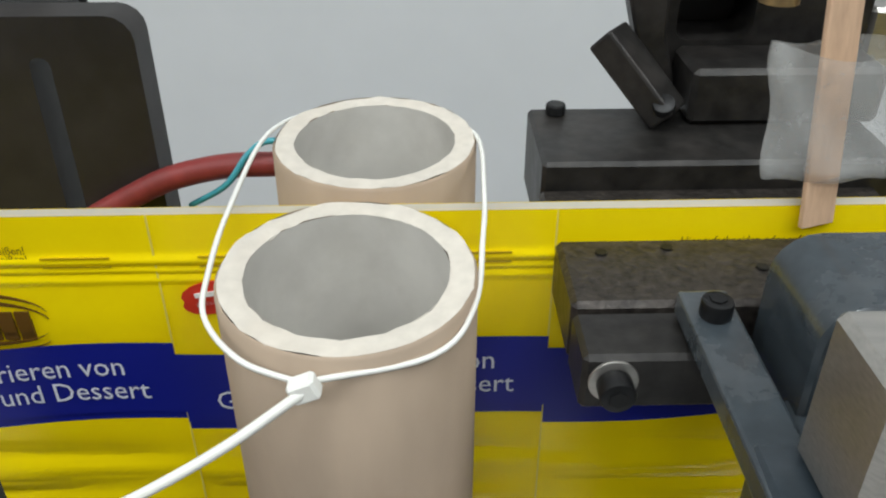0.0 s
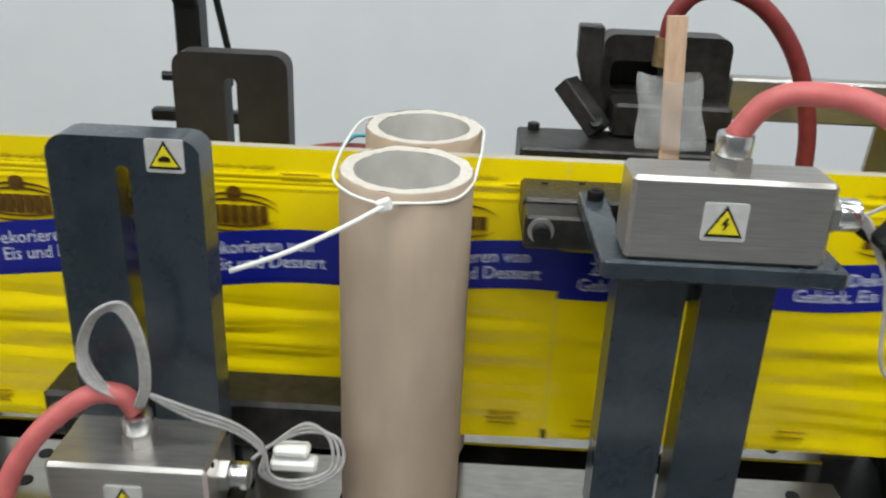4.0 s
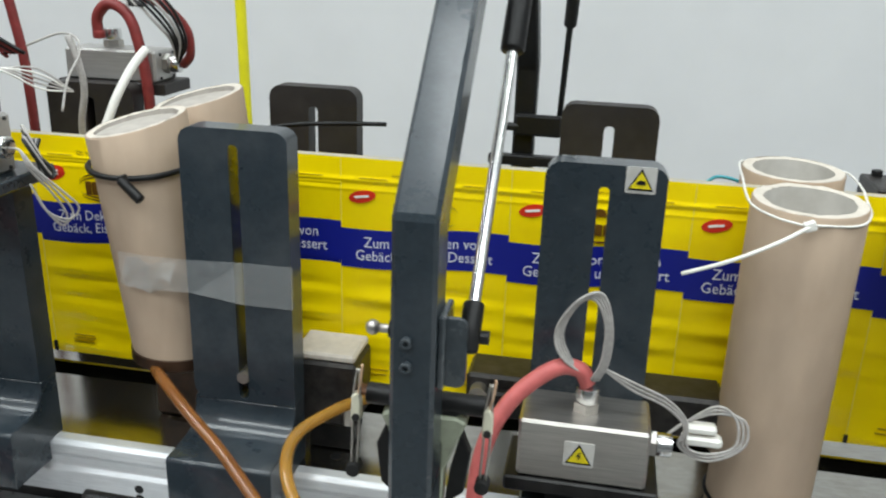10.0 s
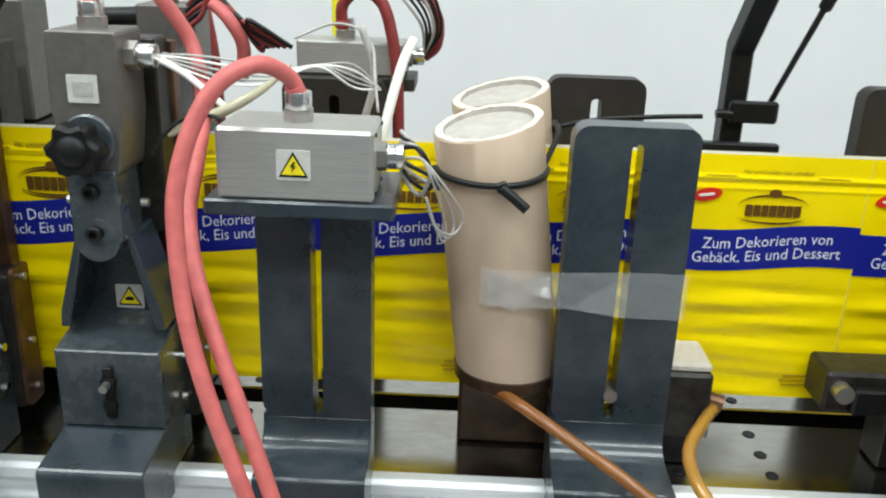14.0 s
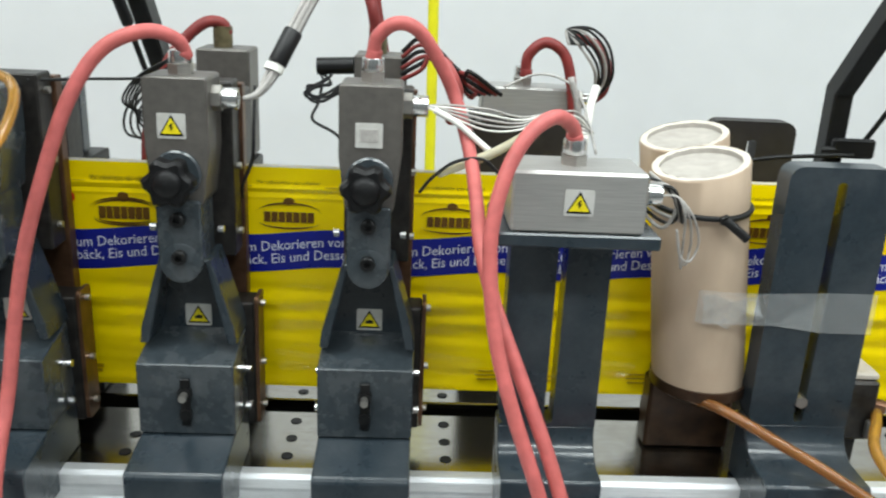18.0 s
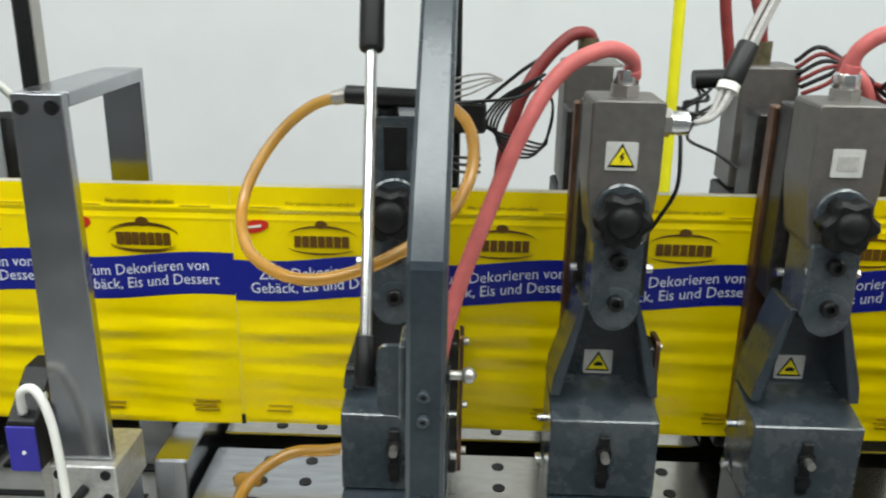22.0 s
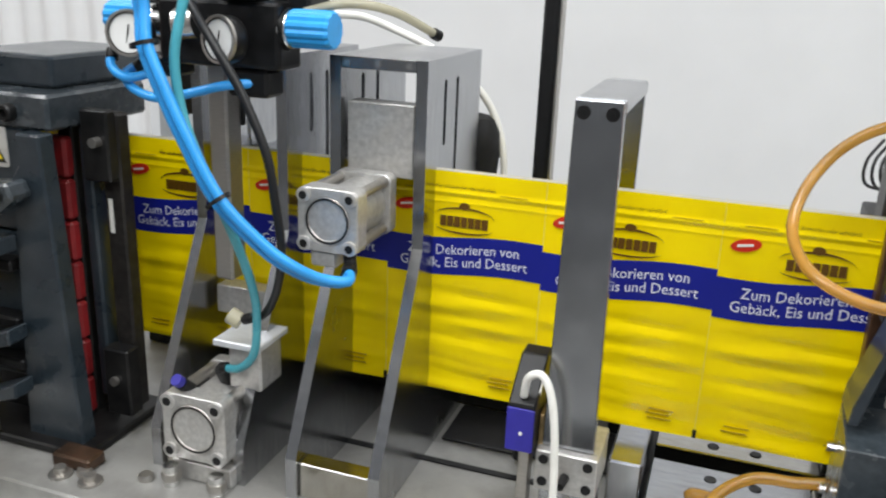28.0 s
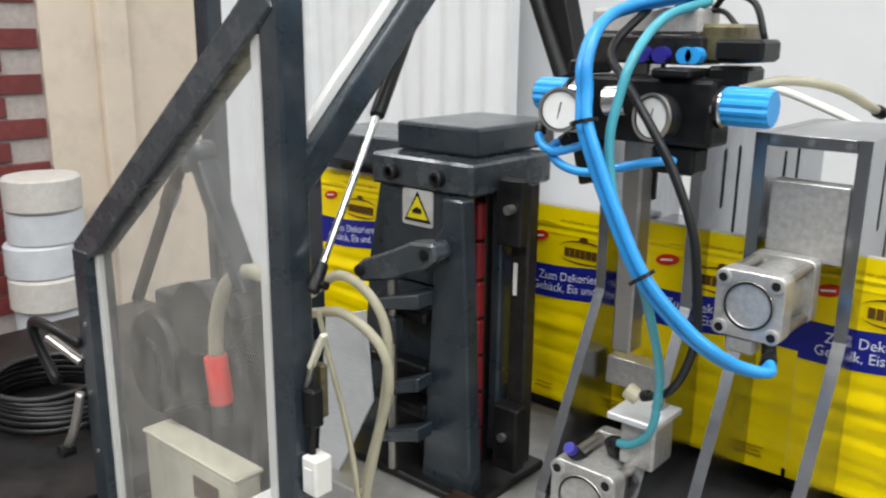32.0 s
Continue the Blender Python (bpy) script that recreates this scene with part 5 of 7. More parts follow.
part("cable", sweep([(-0.9, -0.24, 0.84), (-0.7, -0.235, 0.846), (-0.55, -0.265, 0.84), (-0.45, -0.275, 0.838)], 0.003, 8, 8), "amber_dark", t, smooth=True)

# ---- right end: suction hose, rods and bracket ----
t = thing("suction_hose", 0.40, -0.175, 0.83, "ribbed grey flexible suction hose with a black collar", "hose")
path = [(0.380, -0.172, 1.115), (0.386, -0.176, 1.09), (0.398, -0.184, 1.055), (0.42, -0.19, 1.015), (0.45, -0.196, 0.975), (0.49, -0.2, 0.93), (0.52, -0.2, 0.88), (0.525, -0.2, 0.834)]
part("duct", sweep(path, 0.03, 24, 22, radii=lambda i, n: 0.0255 + 0.0035 * math.sin(i * 2 * math.pi / 3.7)), "flex", t, "ribbed grey duct", smooth=True)
part("collar", lathe([(0.0001, 0.0), (0.032, 0.0), (0.0335, 0.004), (0.0335, 0.02), (0.031, 0.023), (0.031, 0.04), (0.027, 0.043), (0.0001, 0.043)], (0.382, -0.173, 1.10), (-0.12, 0.06, 1), 28), "black", t, "black rubber collar", smooth="auto")
part("clamp_band", lathe([(0.0305, 0), (0.0345, 0.001), (0.0345, 0.011), (0.0305, 0.012)], (0.3795, -0.1715, 1.1275), (-0.12, 0.06, 1), 28), "steel", t, "steel hose clamp", smooth="auto")
t = thing("clear_hose", 0.40, -0.1, 0.99, "clear plastic hose looping by the suction duct", "hose", "water hoses")
part("tube", sweep([(0.425, -0.11, 1.03), (0.395, -0.118, 1.012), (0.376, -0.125, 0.98), (0.374, -0.13, 0.941), (0.388, -0.135, 0.901), (0.41, -0.14, 0.862), (0.43, -0.145, 0.84)], 0.006, 12, 8), "clear_tube", t, smooth=True)
wire("wire_loop", [(0.36, -0.2, 1.085), (0.39, -0.205, 1.1), (0.42, -0.2, 1.095), (0.45, -0.19, 1.08)], 0.003, "clear_tube", t)
t = thing("cutter_column", 0.42, -0.03, 0.832, "steel guide columns of the cutting unit", "machine unit")
for cx, cy, r in ((0.404, -0.09, 0.0062), (0.448, 0.05, 0.011), (0.43, -0.075, 0.004)):
    part("guide_rod", cyl((cx, cy, 0.832 if cy > 0 else 1.09), (cx, cy, 1.42), r, seg=18), "steel", t, "polished guide rod", smooth="auto")
part("column", box(0.455, 0.56, 0.06, 0.16, 0.832, 1.285, 0.004), "dark", t)
part("rod_foot", cyl((0.404, -0.09, 0.905), (0.404, -0.09, 1.092), 0.011, seg=18), "dark", t)
part("clamp_head", box(0.384, 0.455, -0.1, -0.055, 1.232, 1.25, 0.003), "steel", t)
part("clamp_cap", cyl((0.376, -0.08, 1.243), (0.386, -0.08, 1.243), 0.009, seg=16), "bright", t, smooth="auto")
part("clamp_top", box(0.386, 0.46, -0.1, 0.0, 1.286, 1.302, 0.003), "steel", t)
part("clamp_link", box(0.416, 0.45, -0.03, 0.05, 1.2, 1.286, 0.003), "dark", t)
part("wing_screw", cyl((0.43, -0.115, 1.238), (0.43, -0.1, 1.238), 0.007, seg=12), "bright", t)
part("wing", box(0.414, 0.446, -0.119, -0.114, 1.234, 1.242, 0.002), "bright", t)
part("cross_slide", box(0.245, 0.40, 0.122, 0.14, 1.178, 1.212, 0.002), "steel", t, "machined steel slide")
t = thing("drilled_bracket", 0.39, 0.13, 0.9, "upright steel bracket with drilled holes", "bracket")
part("strip", prism([(0.372, 1.10), (0.45, 1.10), (0.45, 1.195), (0.418, 1.212), (0.42, 1.45), (0.382, 1.45), (0.378, 1.212)], "y", 0.141, 0.147, 0.0008), "steel", t)
for hz in (1.225, 1.27, 1.315, 1.36):
    for hx in (0.389, 0.411):
        part("hole", cyl((hx, 0.1408, hz), (hx, 0.1404, hz), 0.003, seg=10), "white", t)
for hx in (0.385, 0.408):
    part("bolt", cyl((hx, 0.141, 1.196), (hx, 0.136, 1.196), 0.0055, seg=12), "dark", t)
part("stand", box(0.39, 0.44, 0.15, 0.17, 0.832, 1.15, 0.002), "steel", t)
t = thing("end_strut", 0.42, 0.05, 0.832, "dark slanting strut at the end of the bed", "strut")
part("plate", bar((0.400, 0.05, 0.94), (0.440, 0.05, 0.836), 0.016, 0.02, 0.002), "dark", t)
part("floor_plate", box(0.37, 0.6, -0.17, 0.2, 0.8325, 0.838, 0.001), "dark", t)

# ---- hinged sealing heads ----
def star_knob(x, y, z, r, parent, mat="black"):
    out = []
    for i in range(42):
        a = 2 * math.pi * i / 42 + 0.2
        k = r * (1.02 + 0.13 * math.cos(6 * a))
        out.append((x + k * math.cos(a), z + k * math.sin(a)))
    kn = part("knob", prism(out, "y", y - 0.022, y - 0.004, 0.003), mat, parent, "black plastic star knob", smooth="auto")
    part("knob_neck", cyl((x, y - 0.0045, z), (x, y + 0.002, z), r * 0.6, seg=20), mat, kn, smooth="auto")
    part("knob_cap", lathe([(0.0001, 0.005), (r * 0.45, 0.004), (r * 0.66, 0.0), (r * 0.66, -0.002)], (x, y - 0.022, z), (0, -1, 0), 18), mat, kn, smooth=True)
    return kn


def sealing_head(x, label, worn=False, narrow=False):
    t = thing("sealing_head", x, -0.1, 0.905, label, "sealing head", "sealing heads")
    w = 0.0255 if not narrow else 0.022
    top = 1.264 if not narrow else 1.250
    part("head_box", prism([(x - w, 1.205), (x - w * 0.8, 1.165), (x - w * 0.72, 1.16), (x + w * 0.72, 1.16), (x + w * 0.8, 1.165), (x + w, 1.205), (x + w, top - 0.0015), (x + w - 0.002, top), (x - w + 0.002, top), (x - w, top - 0.0015)], "y", -0.101, -0.052, 0.0015), "head" if not narrow else "paint_worn_lit", t, "grey-brown metal head cover")
    part("hinge_arch", lathe([(0.0001, 0.004), (0.018, 0.004), (0.0195, 0.0025), (0.0195, 0.0)], (x, -0.1012, 1.187), (0, -1, 0), 26), "paint_worn_lit", t, smooth="auto")
    part("neck", prism([(x - 0.0185, 1.109), (x + 0.0185, 1.109), (x + 0.018, 1.165), (x - 0.018, 1.165)], "y", -0.106, -0.062, 0.0015), "paint_worn_lit", t)
    part("neck_end", cyl((x, -0.107, 1.112), (x, -0.062, 1.112), 0.0172, seg=24, rim=0.001), "paint_worn_lit", t, smooth="auto")
    star_knob(x - 0.002, -0.106, 1.184, 0.0185, t, "knob_black")
    for z in (1.150, 1.118):
        socket_screw((x, -0.1065, z), (0, -1, 0), 0.0062, t, "dark")
    for s in (-1, 1):
        out = [(x + s * 0.0215, 1.112), (x + s * 0.0165, 1.112), (x + s * 0.034, 1.034), (x + s * 0.0415, 1.034), (x + s * 0.040, 1.048)]
        part("cheek", prism(out if s < 0 else out[::-1], "y", -0.096, -0.05, 0.001), "paint", t)
    part("back_plate", prism([(x - 0.020, 1.108), (x - 0.037, 1.03), (x + 0.037, 1.03), (x + 0.020, 1.108)], "y", -0.057, -0.05, 0.0005), "paint", t)
    part("sill", prism([(-0.055, 1.034), (-0.1125, 1.022), (-0.1125, 0.9553), (-0.05, 0.9553)], "x", x - 0.0415, x + 0.0415, 0.001), "paint_worn_lit", t)
    bolt = part("clamp_bolt", cyl((x, -0.1125, 0.996), (x, -0.118, 0.996), 0.0065, seg=6), "dark", t)
    part("thread", cyl((x, -0.118, 0.996), (x, -0.126, 0.996), 0.0034, seg=10), "steel", bolt)
    part("second_nut", cyl((x, -0.1125, 0.976), (x, -0.1175, 0.976), 0.0058, seg=6), "dark", t)
    part("fork", box(x - 0.004, x + 0.004, -0.116, -0.1128, 0.965, 1.01, 0.0008), "dark", t)
    part("foot", prism([(-0.165, 0.887), (-0.165, 0.943), (-0.162, 0.947), (-0.115, 0.954), (-0.05, 0.9548), (-0.05, 0.905), (-0.1015, 0.905), (-0.1015, 0.887)], "x", x - 0.041, x + 0.041, 0.0012), "paint", t)
    for s in (-1, 1):
        part("foot_pin", cyl((x + s * 0.022, -0.165, 0.905), (x + s * 0.022 - 0.004, -0.183, 0.902), 0.0048, seg=12), "dark", t, smooth="auto")
    # sealing bars against the film
    part("bar_housing", box(x - 0.024, x + 0.034, -0.0495, -0.02, 1.1, 1.255, 0.0015), "iron", t, "dark oily bar housing")
    part("bar_face", box(x - 0.027, x + 0.037, -0.0195, -0.005, 0.955, 1.25, 0.001), "copper_plate", t, "browned sealing face")
    part("low_housing", box(x - 0.03, x + 0.048, -0.0495, -0.02, 0.93, 1.055, 0.0015), "iron", t)
    part("low_plate", prism(rounded(-0.048, -0.021, 0.93, 1.06, 0.005, 3), "x", x + 0.0485, x + 0.052, 0), "copper_plate", t, "browned side plate")
    for z in (1.24, 1.18, 1.12, 1.05, 0.99, 0.945):
        sx = x + (0.034 if z > 1.06 else 0.052)
        part("side_screw", cyl((sx, -0.034, z), (sx + 0.004, -0.034, z), 0.0032, seg=10), "steel", t)
    for s in (-1, 1):
        part("front_screw", cyl((x + s * 0.0415, -0.066, 0.998), (x + s * 0.0475, -0.066, 0.998), 0.0035, seg=10), "bright", t)
        part("front_screw", cyl((x + s * 0.043, -0.07, 0.962), (x + s * 0.048, -0.07, 0.962), 0.0042, seg=10), "bright", t)
        part("hinge_screw", cyl((x + s * 0.026, -0.08, 1.135), (x + s * 0.031, -0.08, 1.135), 0.0036, seg=10), "bright", t)
    sign(x, -0.0572, 1.046, 0.0232, t, "hand")
    if not narrow:
        if worn:
            lab = part("worn_label", prism(rounded(x - 0.012, x + 0.010, 1.214, 1.234, 0.001, 2), "y", -0.1018, -0.1008, 0), "label_silver", t, "scuffed silver label, print rubbed off")
            part("faded_print", box(x - 0.008, x + 0.006, -0.1022, -0.1016, 1.219, 1.229, 0), "wire_grey", lab)
        else:
            sign(x - 0.003, -0.1012, 1.2255, 0.0225, t, "bolt")
        g = part("cable_gland", cyl((x, -0.076, 1.264), (x, -0.076, 1.272), 0.0105, seg=6), "steel", t, "nickel-plated cable gland")
        part("gland_nut", cyl((x, -0.076, 1.272), (x, -0.076, 1.283), 0.0092, seg=20, rim=0.001), "bright", g, smooth="auto")
        h = part("side_gland", cyl((x + 0.0255, -0.08, 1.246), (x + 0.033, -0.08, 1.246), 0.0105, seg=6), "steel", t, "nickel-plated cable gland")
        part("gland_nut", cyl((x + 0.033, -0.08, 1.246), (x + 0.046, -0.08, 1.246), 0.0088, seg=20, rim=0.001), "bright", h, smooth="auto")
    else:
        part("top_slot", box(x - 0.008, x + 0.008, -0.1022, -0.1012, 1.212, 1.243, 0.001), "black", t)
    # rear half behind the film
    part("rear_bar", box(x - 0.03, x + 0.032, 0.006, 0.045, 0.93, 1.24, 0.002), "iron", t)
    part("rear_box", box(x - 0.026, x + 0.026, 0.075, 0.125, 1.16, 1.27, 0.002) if not narrow else box(x + 0.004, x + 0.02, 0.075, 0.095, 1.16, 1.236, 0.002), "head" if not narrow else "paint", t, "dark rear cover")
    part("rear_stand", box(x - 0.03, x + 0.03, 0.046, 0.12, 0.9082, 1.159, 0.002), "dark", t)
    if not narrow:
        part("rear_gland", cyl((x - 0.004, 0.1, 1.27), (x - 0.004, 0.1, 1.29), 0.0095, seg=14), "olive", t, smooth="auto")
    return t


sealing_head(-0.9955, "slate grey hinged sealing head with a black knob")
sealing_head(-0.8410, "slate grey hinged sealing head with a rubbed-off label", True)
s5 = sealing_head(-1.157, "dark grey hinged cooling head with a hose on top", False, True)
part("hose_fitting", cyl((-1.163, -0.09, 1.25), (-1.163, -0.095, 1.258), 0.008, seg=14), "dark", s5)
part("hose_tee", cyl((-1.192, -0.098, 1.264), (-1.139, -0.098, 1.262), 0.0066, seg=14, rim=0.001), "black", s5, "black plastic hose tee", smooth="auto")
t = thing("water_hose", -1.18, -0.09, 1.27, "amber water hose looped from a cooling head", "hose", "water hoses")
part("tube", sweep([(-1.186, -0.098, 1.264), (-1.215, -0.088, 1.255), (-1.24, -0.088, 1.235), (-1.258, -0.105, 1.207), (-1.261, -0.13, 1.183), (-1.245, -0.165, 1.167), (-1.208, -0.193, 1.162), (-1.165, -0.20, 1.174), (-1.125, -0.188, 1.196), (-1.105, -0.165, 1.221), (-1.104, -0.135, 1.246), (-1.119, -0.11, 1.259), (-1.145, -0.098, 1.262)], 0.0041, 12, 8), "amber", t, smooth=True)
for q0, q1 in (((-1.19, -0.097, 1.2635), (-1.2, -0.092, 1.2605)), ((-1.14, -0.098, 1.262), (-1.13, -0.103, 1.2605))):
    part("hose_clip", cyl(q0, q1, 0.0055, seg=12), "steel", t, "small steel hose clip", smooth="auto")
t = thing("water_hose", -1.2, -0.06, 0.93, "amber water hose low beside a cooling head", "hose", "water hoses")
part("tube", sweep([(-1.195, -0.05, 0.955), (-1.22, -0.05, 0.95), (-1.255, -0.05, 0.945), (-1.285, -0.075, 0.93), (-1.29, -0.12, 0.91), (-1.285, -0.17, 0.87), (-1.28, -0.2, 0.838)], 0.0052, 12, 8), "amber", t, smooth=True)
wire("elbow", [(-1.30, -0.04, 0.906), (-1.3, -0.045, 0.915), (-1.28, -0.05, 0.918)], 0.006, "amber", t)

# steel box beside the sealing heads
j2 = junction_box(-0.7315, -0.6285, -0.164, -0.105, 1.1665, 1.2145, "stainless steel junction box beside the leaning tube", 0.495, mat="box_steel", gland_x=-0.682)
for pts, lab in (
    ([(-0.682, -0.135, 1.232), (-0.687, -0.142, 1.245), (-0.7024, -0.158, 1.254), (-0.722, -0.174, 1.245), (-0.7377, -0.184, 1.2205), (-0.747, -0.194, 1.187), (-0.7485, -0.2, 1.155), (-0.742, -0.211, 1.10), (-0.727, -0.222, 1.047), (-0.703, -0.232, 0.98), (-0.682, -0.234, 0.91), (-0.668, -0.225, 0.84)], "coral red hose arching from a junction box to the deck"),
    ([(-0.841, -0.076, 1.282), (-0.838, -0.08, 1.299), (-0.823, -0.085, 1.311), (-0.805, -0.083, 1.306), (-0.786, -0.072, 1.279), (-0.772, -0.066, 1.25), (-0.760, -0.09, 1.212), (-0.755, -0.13, 1.18), (-0.752, -0.163, 1.152), (-0.74, -0.187, 1.112), (-0.718, -0.208, 1.06), (-0.694, -0.225, 1.0), (-0.672, -0.236, 0.93), (-0.652, -0.235, 0.84)], "coral red hose arching from a sealing head to the deck"),
    ([(-0.991, -0.076, 1.277), (-0.995, -0.085, 1.291), (-1.015, -0.1, 1.298), (-1.045, -0.112, 1.284), (-1.069, -0.122, 1.247), (-1.091, -0.127, 1.19), (-1.111, -0.128, 1.13), (-1.124, -0.131, 1.07), (-1.131, -0.142, 1.01), (-1.133, -0.168, 0.962), (-1.132, -0.184, 0.93), (-1.13, -0.188, 0.88), (-1.128, -0.19, 0.838)], "coral red hose arching down beside the guard frame"),
):
    t = thing("heater_hose", *pts[0], lab, "hose", "red hoses")
    part("sleeve", sweep(pts, 0.0057, 12, 8), "hose_red", t, smooth=True)
    e0, e1 = Vector(pts[0]), Vector(pts[1])
    part("end_cuff", cyl(e0, e0 + (e1 - e0).normalized() * 0.008, 0.0065, seg=16, rim=0.0008), "hose_red", t, "flared hose cuff", smooth="auto")
for pts, lab, mt in (
    ([(-0.995, 0.1, 1.282), (-1.0, 0.098, 1.293), (-1.017, 0.09, 1.292), (-1.042, 0.085, 1.267), (-1.062, 0.08, 1.23), (-1.074, 0.08, 1.18), (-1.078, 0.08, 1.1)], "dark red hose behind the sealing heads", "hose_dark"),
    ([(-0.862, 0.2, 1.40), (-0.853, 0.2, 1.32), (-0.842, 0.2, 1.26), (-0.834, 0.2, 1.2), (-0.832, 0.2, 1.1), (-0.835, 0.2, 0.95), (-0.84, 0.2, 0.825)], "dark red hose hanging behind the sealing heads", "hose_dark"),
    ([(-0.847, 0.1, 1.288), (-0.85, 0.095, 1.31), (-0.856, 0.1, 1.34), (-0.85, 0.1, 1.4)], "dark red hose rising behind a sealing head", "hose_dark"),
    ([(-0.69, 0.13, 1.25), (-0.689, 0.128, 1.272), (-0.672, 0.125, 1.286), (-0.652, 0.125, 1.275), (-0.642, 0.125, 1.245), (-0.636, 0.125, 1.2), (-0.634, 0.125, 1.12)], "dark red hose behind the leaning tubes", "hose_dark"),
):
    t = thing("heater_hose", *pts[0], lab, "hose", "red hoses")
    part("sleeve", sweep(pts, 0.0058, 12, 8), mt, t, smooth=True)
    e0, e1 = Vector(pts[0]), Vector(pts[1])
    part("end_cuff", cyl(e0, e0 + (e1 - e0).normalized() * 0.008, 0.0066, seg=16, rim=0.0008), mt, t, "flared hose cuff", smooth="auto")

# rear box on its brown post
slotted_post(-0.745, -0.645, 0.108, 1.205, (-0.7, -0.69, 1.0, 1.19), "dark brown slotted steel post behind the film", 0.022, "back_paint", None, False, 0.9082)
j3 = junction_box(-0.735, -0.63, 0.132, 0.18, 1.205, 1.238, "dull steel junction box behind the film", None, False, "box_steel", -0.69, 1)
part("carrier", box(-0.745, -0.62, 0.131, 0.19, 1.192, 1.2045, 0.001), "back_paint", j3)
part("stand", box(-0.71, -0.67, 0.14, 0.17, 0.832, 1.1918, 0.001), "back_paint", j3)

# wires and cable bundles
t = thing("sensor_wires", -0.79, -0.08, 1.246, "pale braided wires strung between two boxes", "wires", "sensor wires")
for i in range(5):
    o = (i - 2) * 0.0022
    wire("wire", [(-0.797, -0.08 + o, 1.246), (-0.775, -0.082 + o, 1.243 + o), (-0.745, -0.075, 1.236 + o * 2), (-0.715, -0.06 + o, 1.232 + o), (-0.685, -0.04 + o, 1.238), (-0.66, -0.02, 1.228 + o * 2), (-0.64, 0.0, 1.215)], 0.0010, "wire_grey" if i % 3 else "white", t)
part("white_sleeve", sweep([(-0.79, -0.085, 1.244), (-0.772, -0.088, 1.235), (-0.755, -0.09, 1.222), (-0.742, -0.092, 1.212)], 0.0026, 10, 6), "white", t, smooth=True)
part("pale_sleeve", sweep([(-0.785, -0.095, 1.192), (-0.765, -0.095, 1.202), (-0.74, -0.095, 1.213), (-0.715, -0.088, 1.228), (-0.698, -0.08, 1.244)], 0.0036, 10, 6, radii=lambda i, n: 0.0015 + 0.0026 * math.sin(math.pi * min(1, i / n + 0.1))), "clear_tube", t, smooth=True)
wire("wire", [(-0.80, -0.09, 1.176), (-0.79, -0.095, 1.19), (-0.772, -0.1, 1.205), (-0.75, -0.1, 1.208), (-0.735, -0.1, 1.195), (-0.728, -0.1, 1.18)], 0.0014, "cable", t)
t = thing("sensor_wires", -0.62, -0.13, 1.19, "grey wires drooping from a junction box", "wires", "sensor wires")
for i in range(3):
    o = (i - 1) * 0.003
    wire("wire", [(-0.61, -0.135, 1.192), (-0.598, -0.139, 1.192), (-0.588 + o, -0.14, 1.178), (-0.579 + o * 2, -0.126, 1.157), (-0.575 + o * 2, -0.115, 1.139 + o), (-0.579 + o, -0.12, 1.130 + o), (-0.588, -0.13, 1.142), (-0.595, -0.136, 1.165)], 0.0010, "wire_grey", t)
for i in range(4):
    o = i * 0.004
    wire("dark_wire", [(-0.615, -0.11, 1.205 - o), (-0.604 + o * 0.4, -0.118 - o, 1.196), (-0.593 + o * 0.5, -0.122, 1.180 - o), (-0.600 + o, -0.115, 1.160 + o), (-0.612, -0.10, 1.168 + o), (-0.622 + o * 0.5, -0.09, 1.19)], 0.0016, "cable" if i % 2 else "wire_grey", t)
part("white_cable", sweep([(-0.643, 0.045, 1.162), (-0.640, 0.05, 1.178), (-0.634, 0.065, 1.205), (-0.627, 0.085, 1.230), (-0.62, 0.1, 1.245)], 0.0046, 10, 6), "white", t, smooth=True)
wire("braid", [(-0.64, -0.02, 1.2), (-0.645, 0.0, 1.225), (-0.65, 0.03, 1.245), (-0.665, 0.05, 1.258), (-0.69, 0.06, 1.26), (-0.72, 0.05, 1.248)], 0.0012, "wire_grey", t)
wire("braided_cable", [(-0.66, 0.03, 1.262), (-0.651, 0.03, 1.235), (-0.65, 0.032, 1.21), (-0.658, 0.035, 1.18), (-0.662, 0.04, 1.15)], 0.0034, "wire_grey", t, "grey braided cable")
t = thing("cable_bundle", -0.94, -0.08, 1.25, "thick bundle of grey cables rising from a sealing head", "cables", "cable bundles")
for i in range(7):
    a = i * 2.4
    dx, dy = 0.0042 * math.cos(a), 0.0042 * math.sin(a)
    wire("cable", [(-0.945, -0.08, 1.246), (-0.932 + dx * 0.4, -0.078 + dy, 1.252), (-0.92 + dx, -0.07 + dy, 1.272), (-0.902 + dx, -0.055 + dy, 1.31), (-0.88 + dx, -0.04 + dy, 1.352), (-0.86 + dx * 1.5, -0.03 + dy, 1.40)], 0.0024, "wire_grey" if i % 3 else "cable", t)
part("dark_sleeve", cyl((-0.9195, -0.0695, 1.274), (-0.907, -0.059, 1.300), 0.0078, seg=14, rim=0.001), "cable", t, "dark cable sleeve", smooth="auto")
part("binding", cyl((-0.9225, -0.072, 1.268), (-0.9205, -0.07, 1.273), 0.008, seg=14), "white", t)
t = thing("cable_bundle", -0.94, 0.03, 1.24, "tangled thin black cables between the sealing heads", "cables", "cable bundles")
rr = random.Random(4)
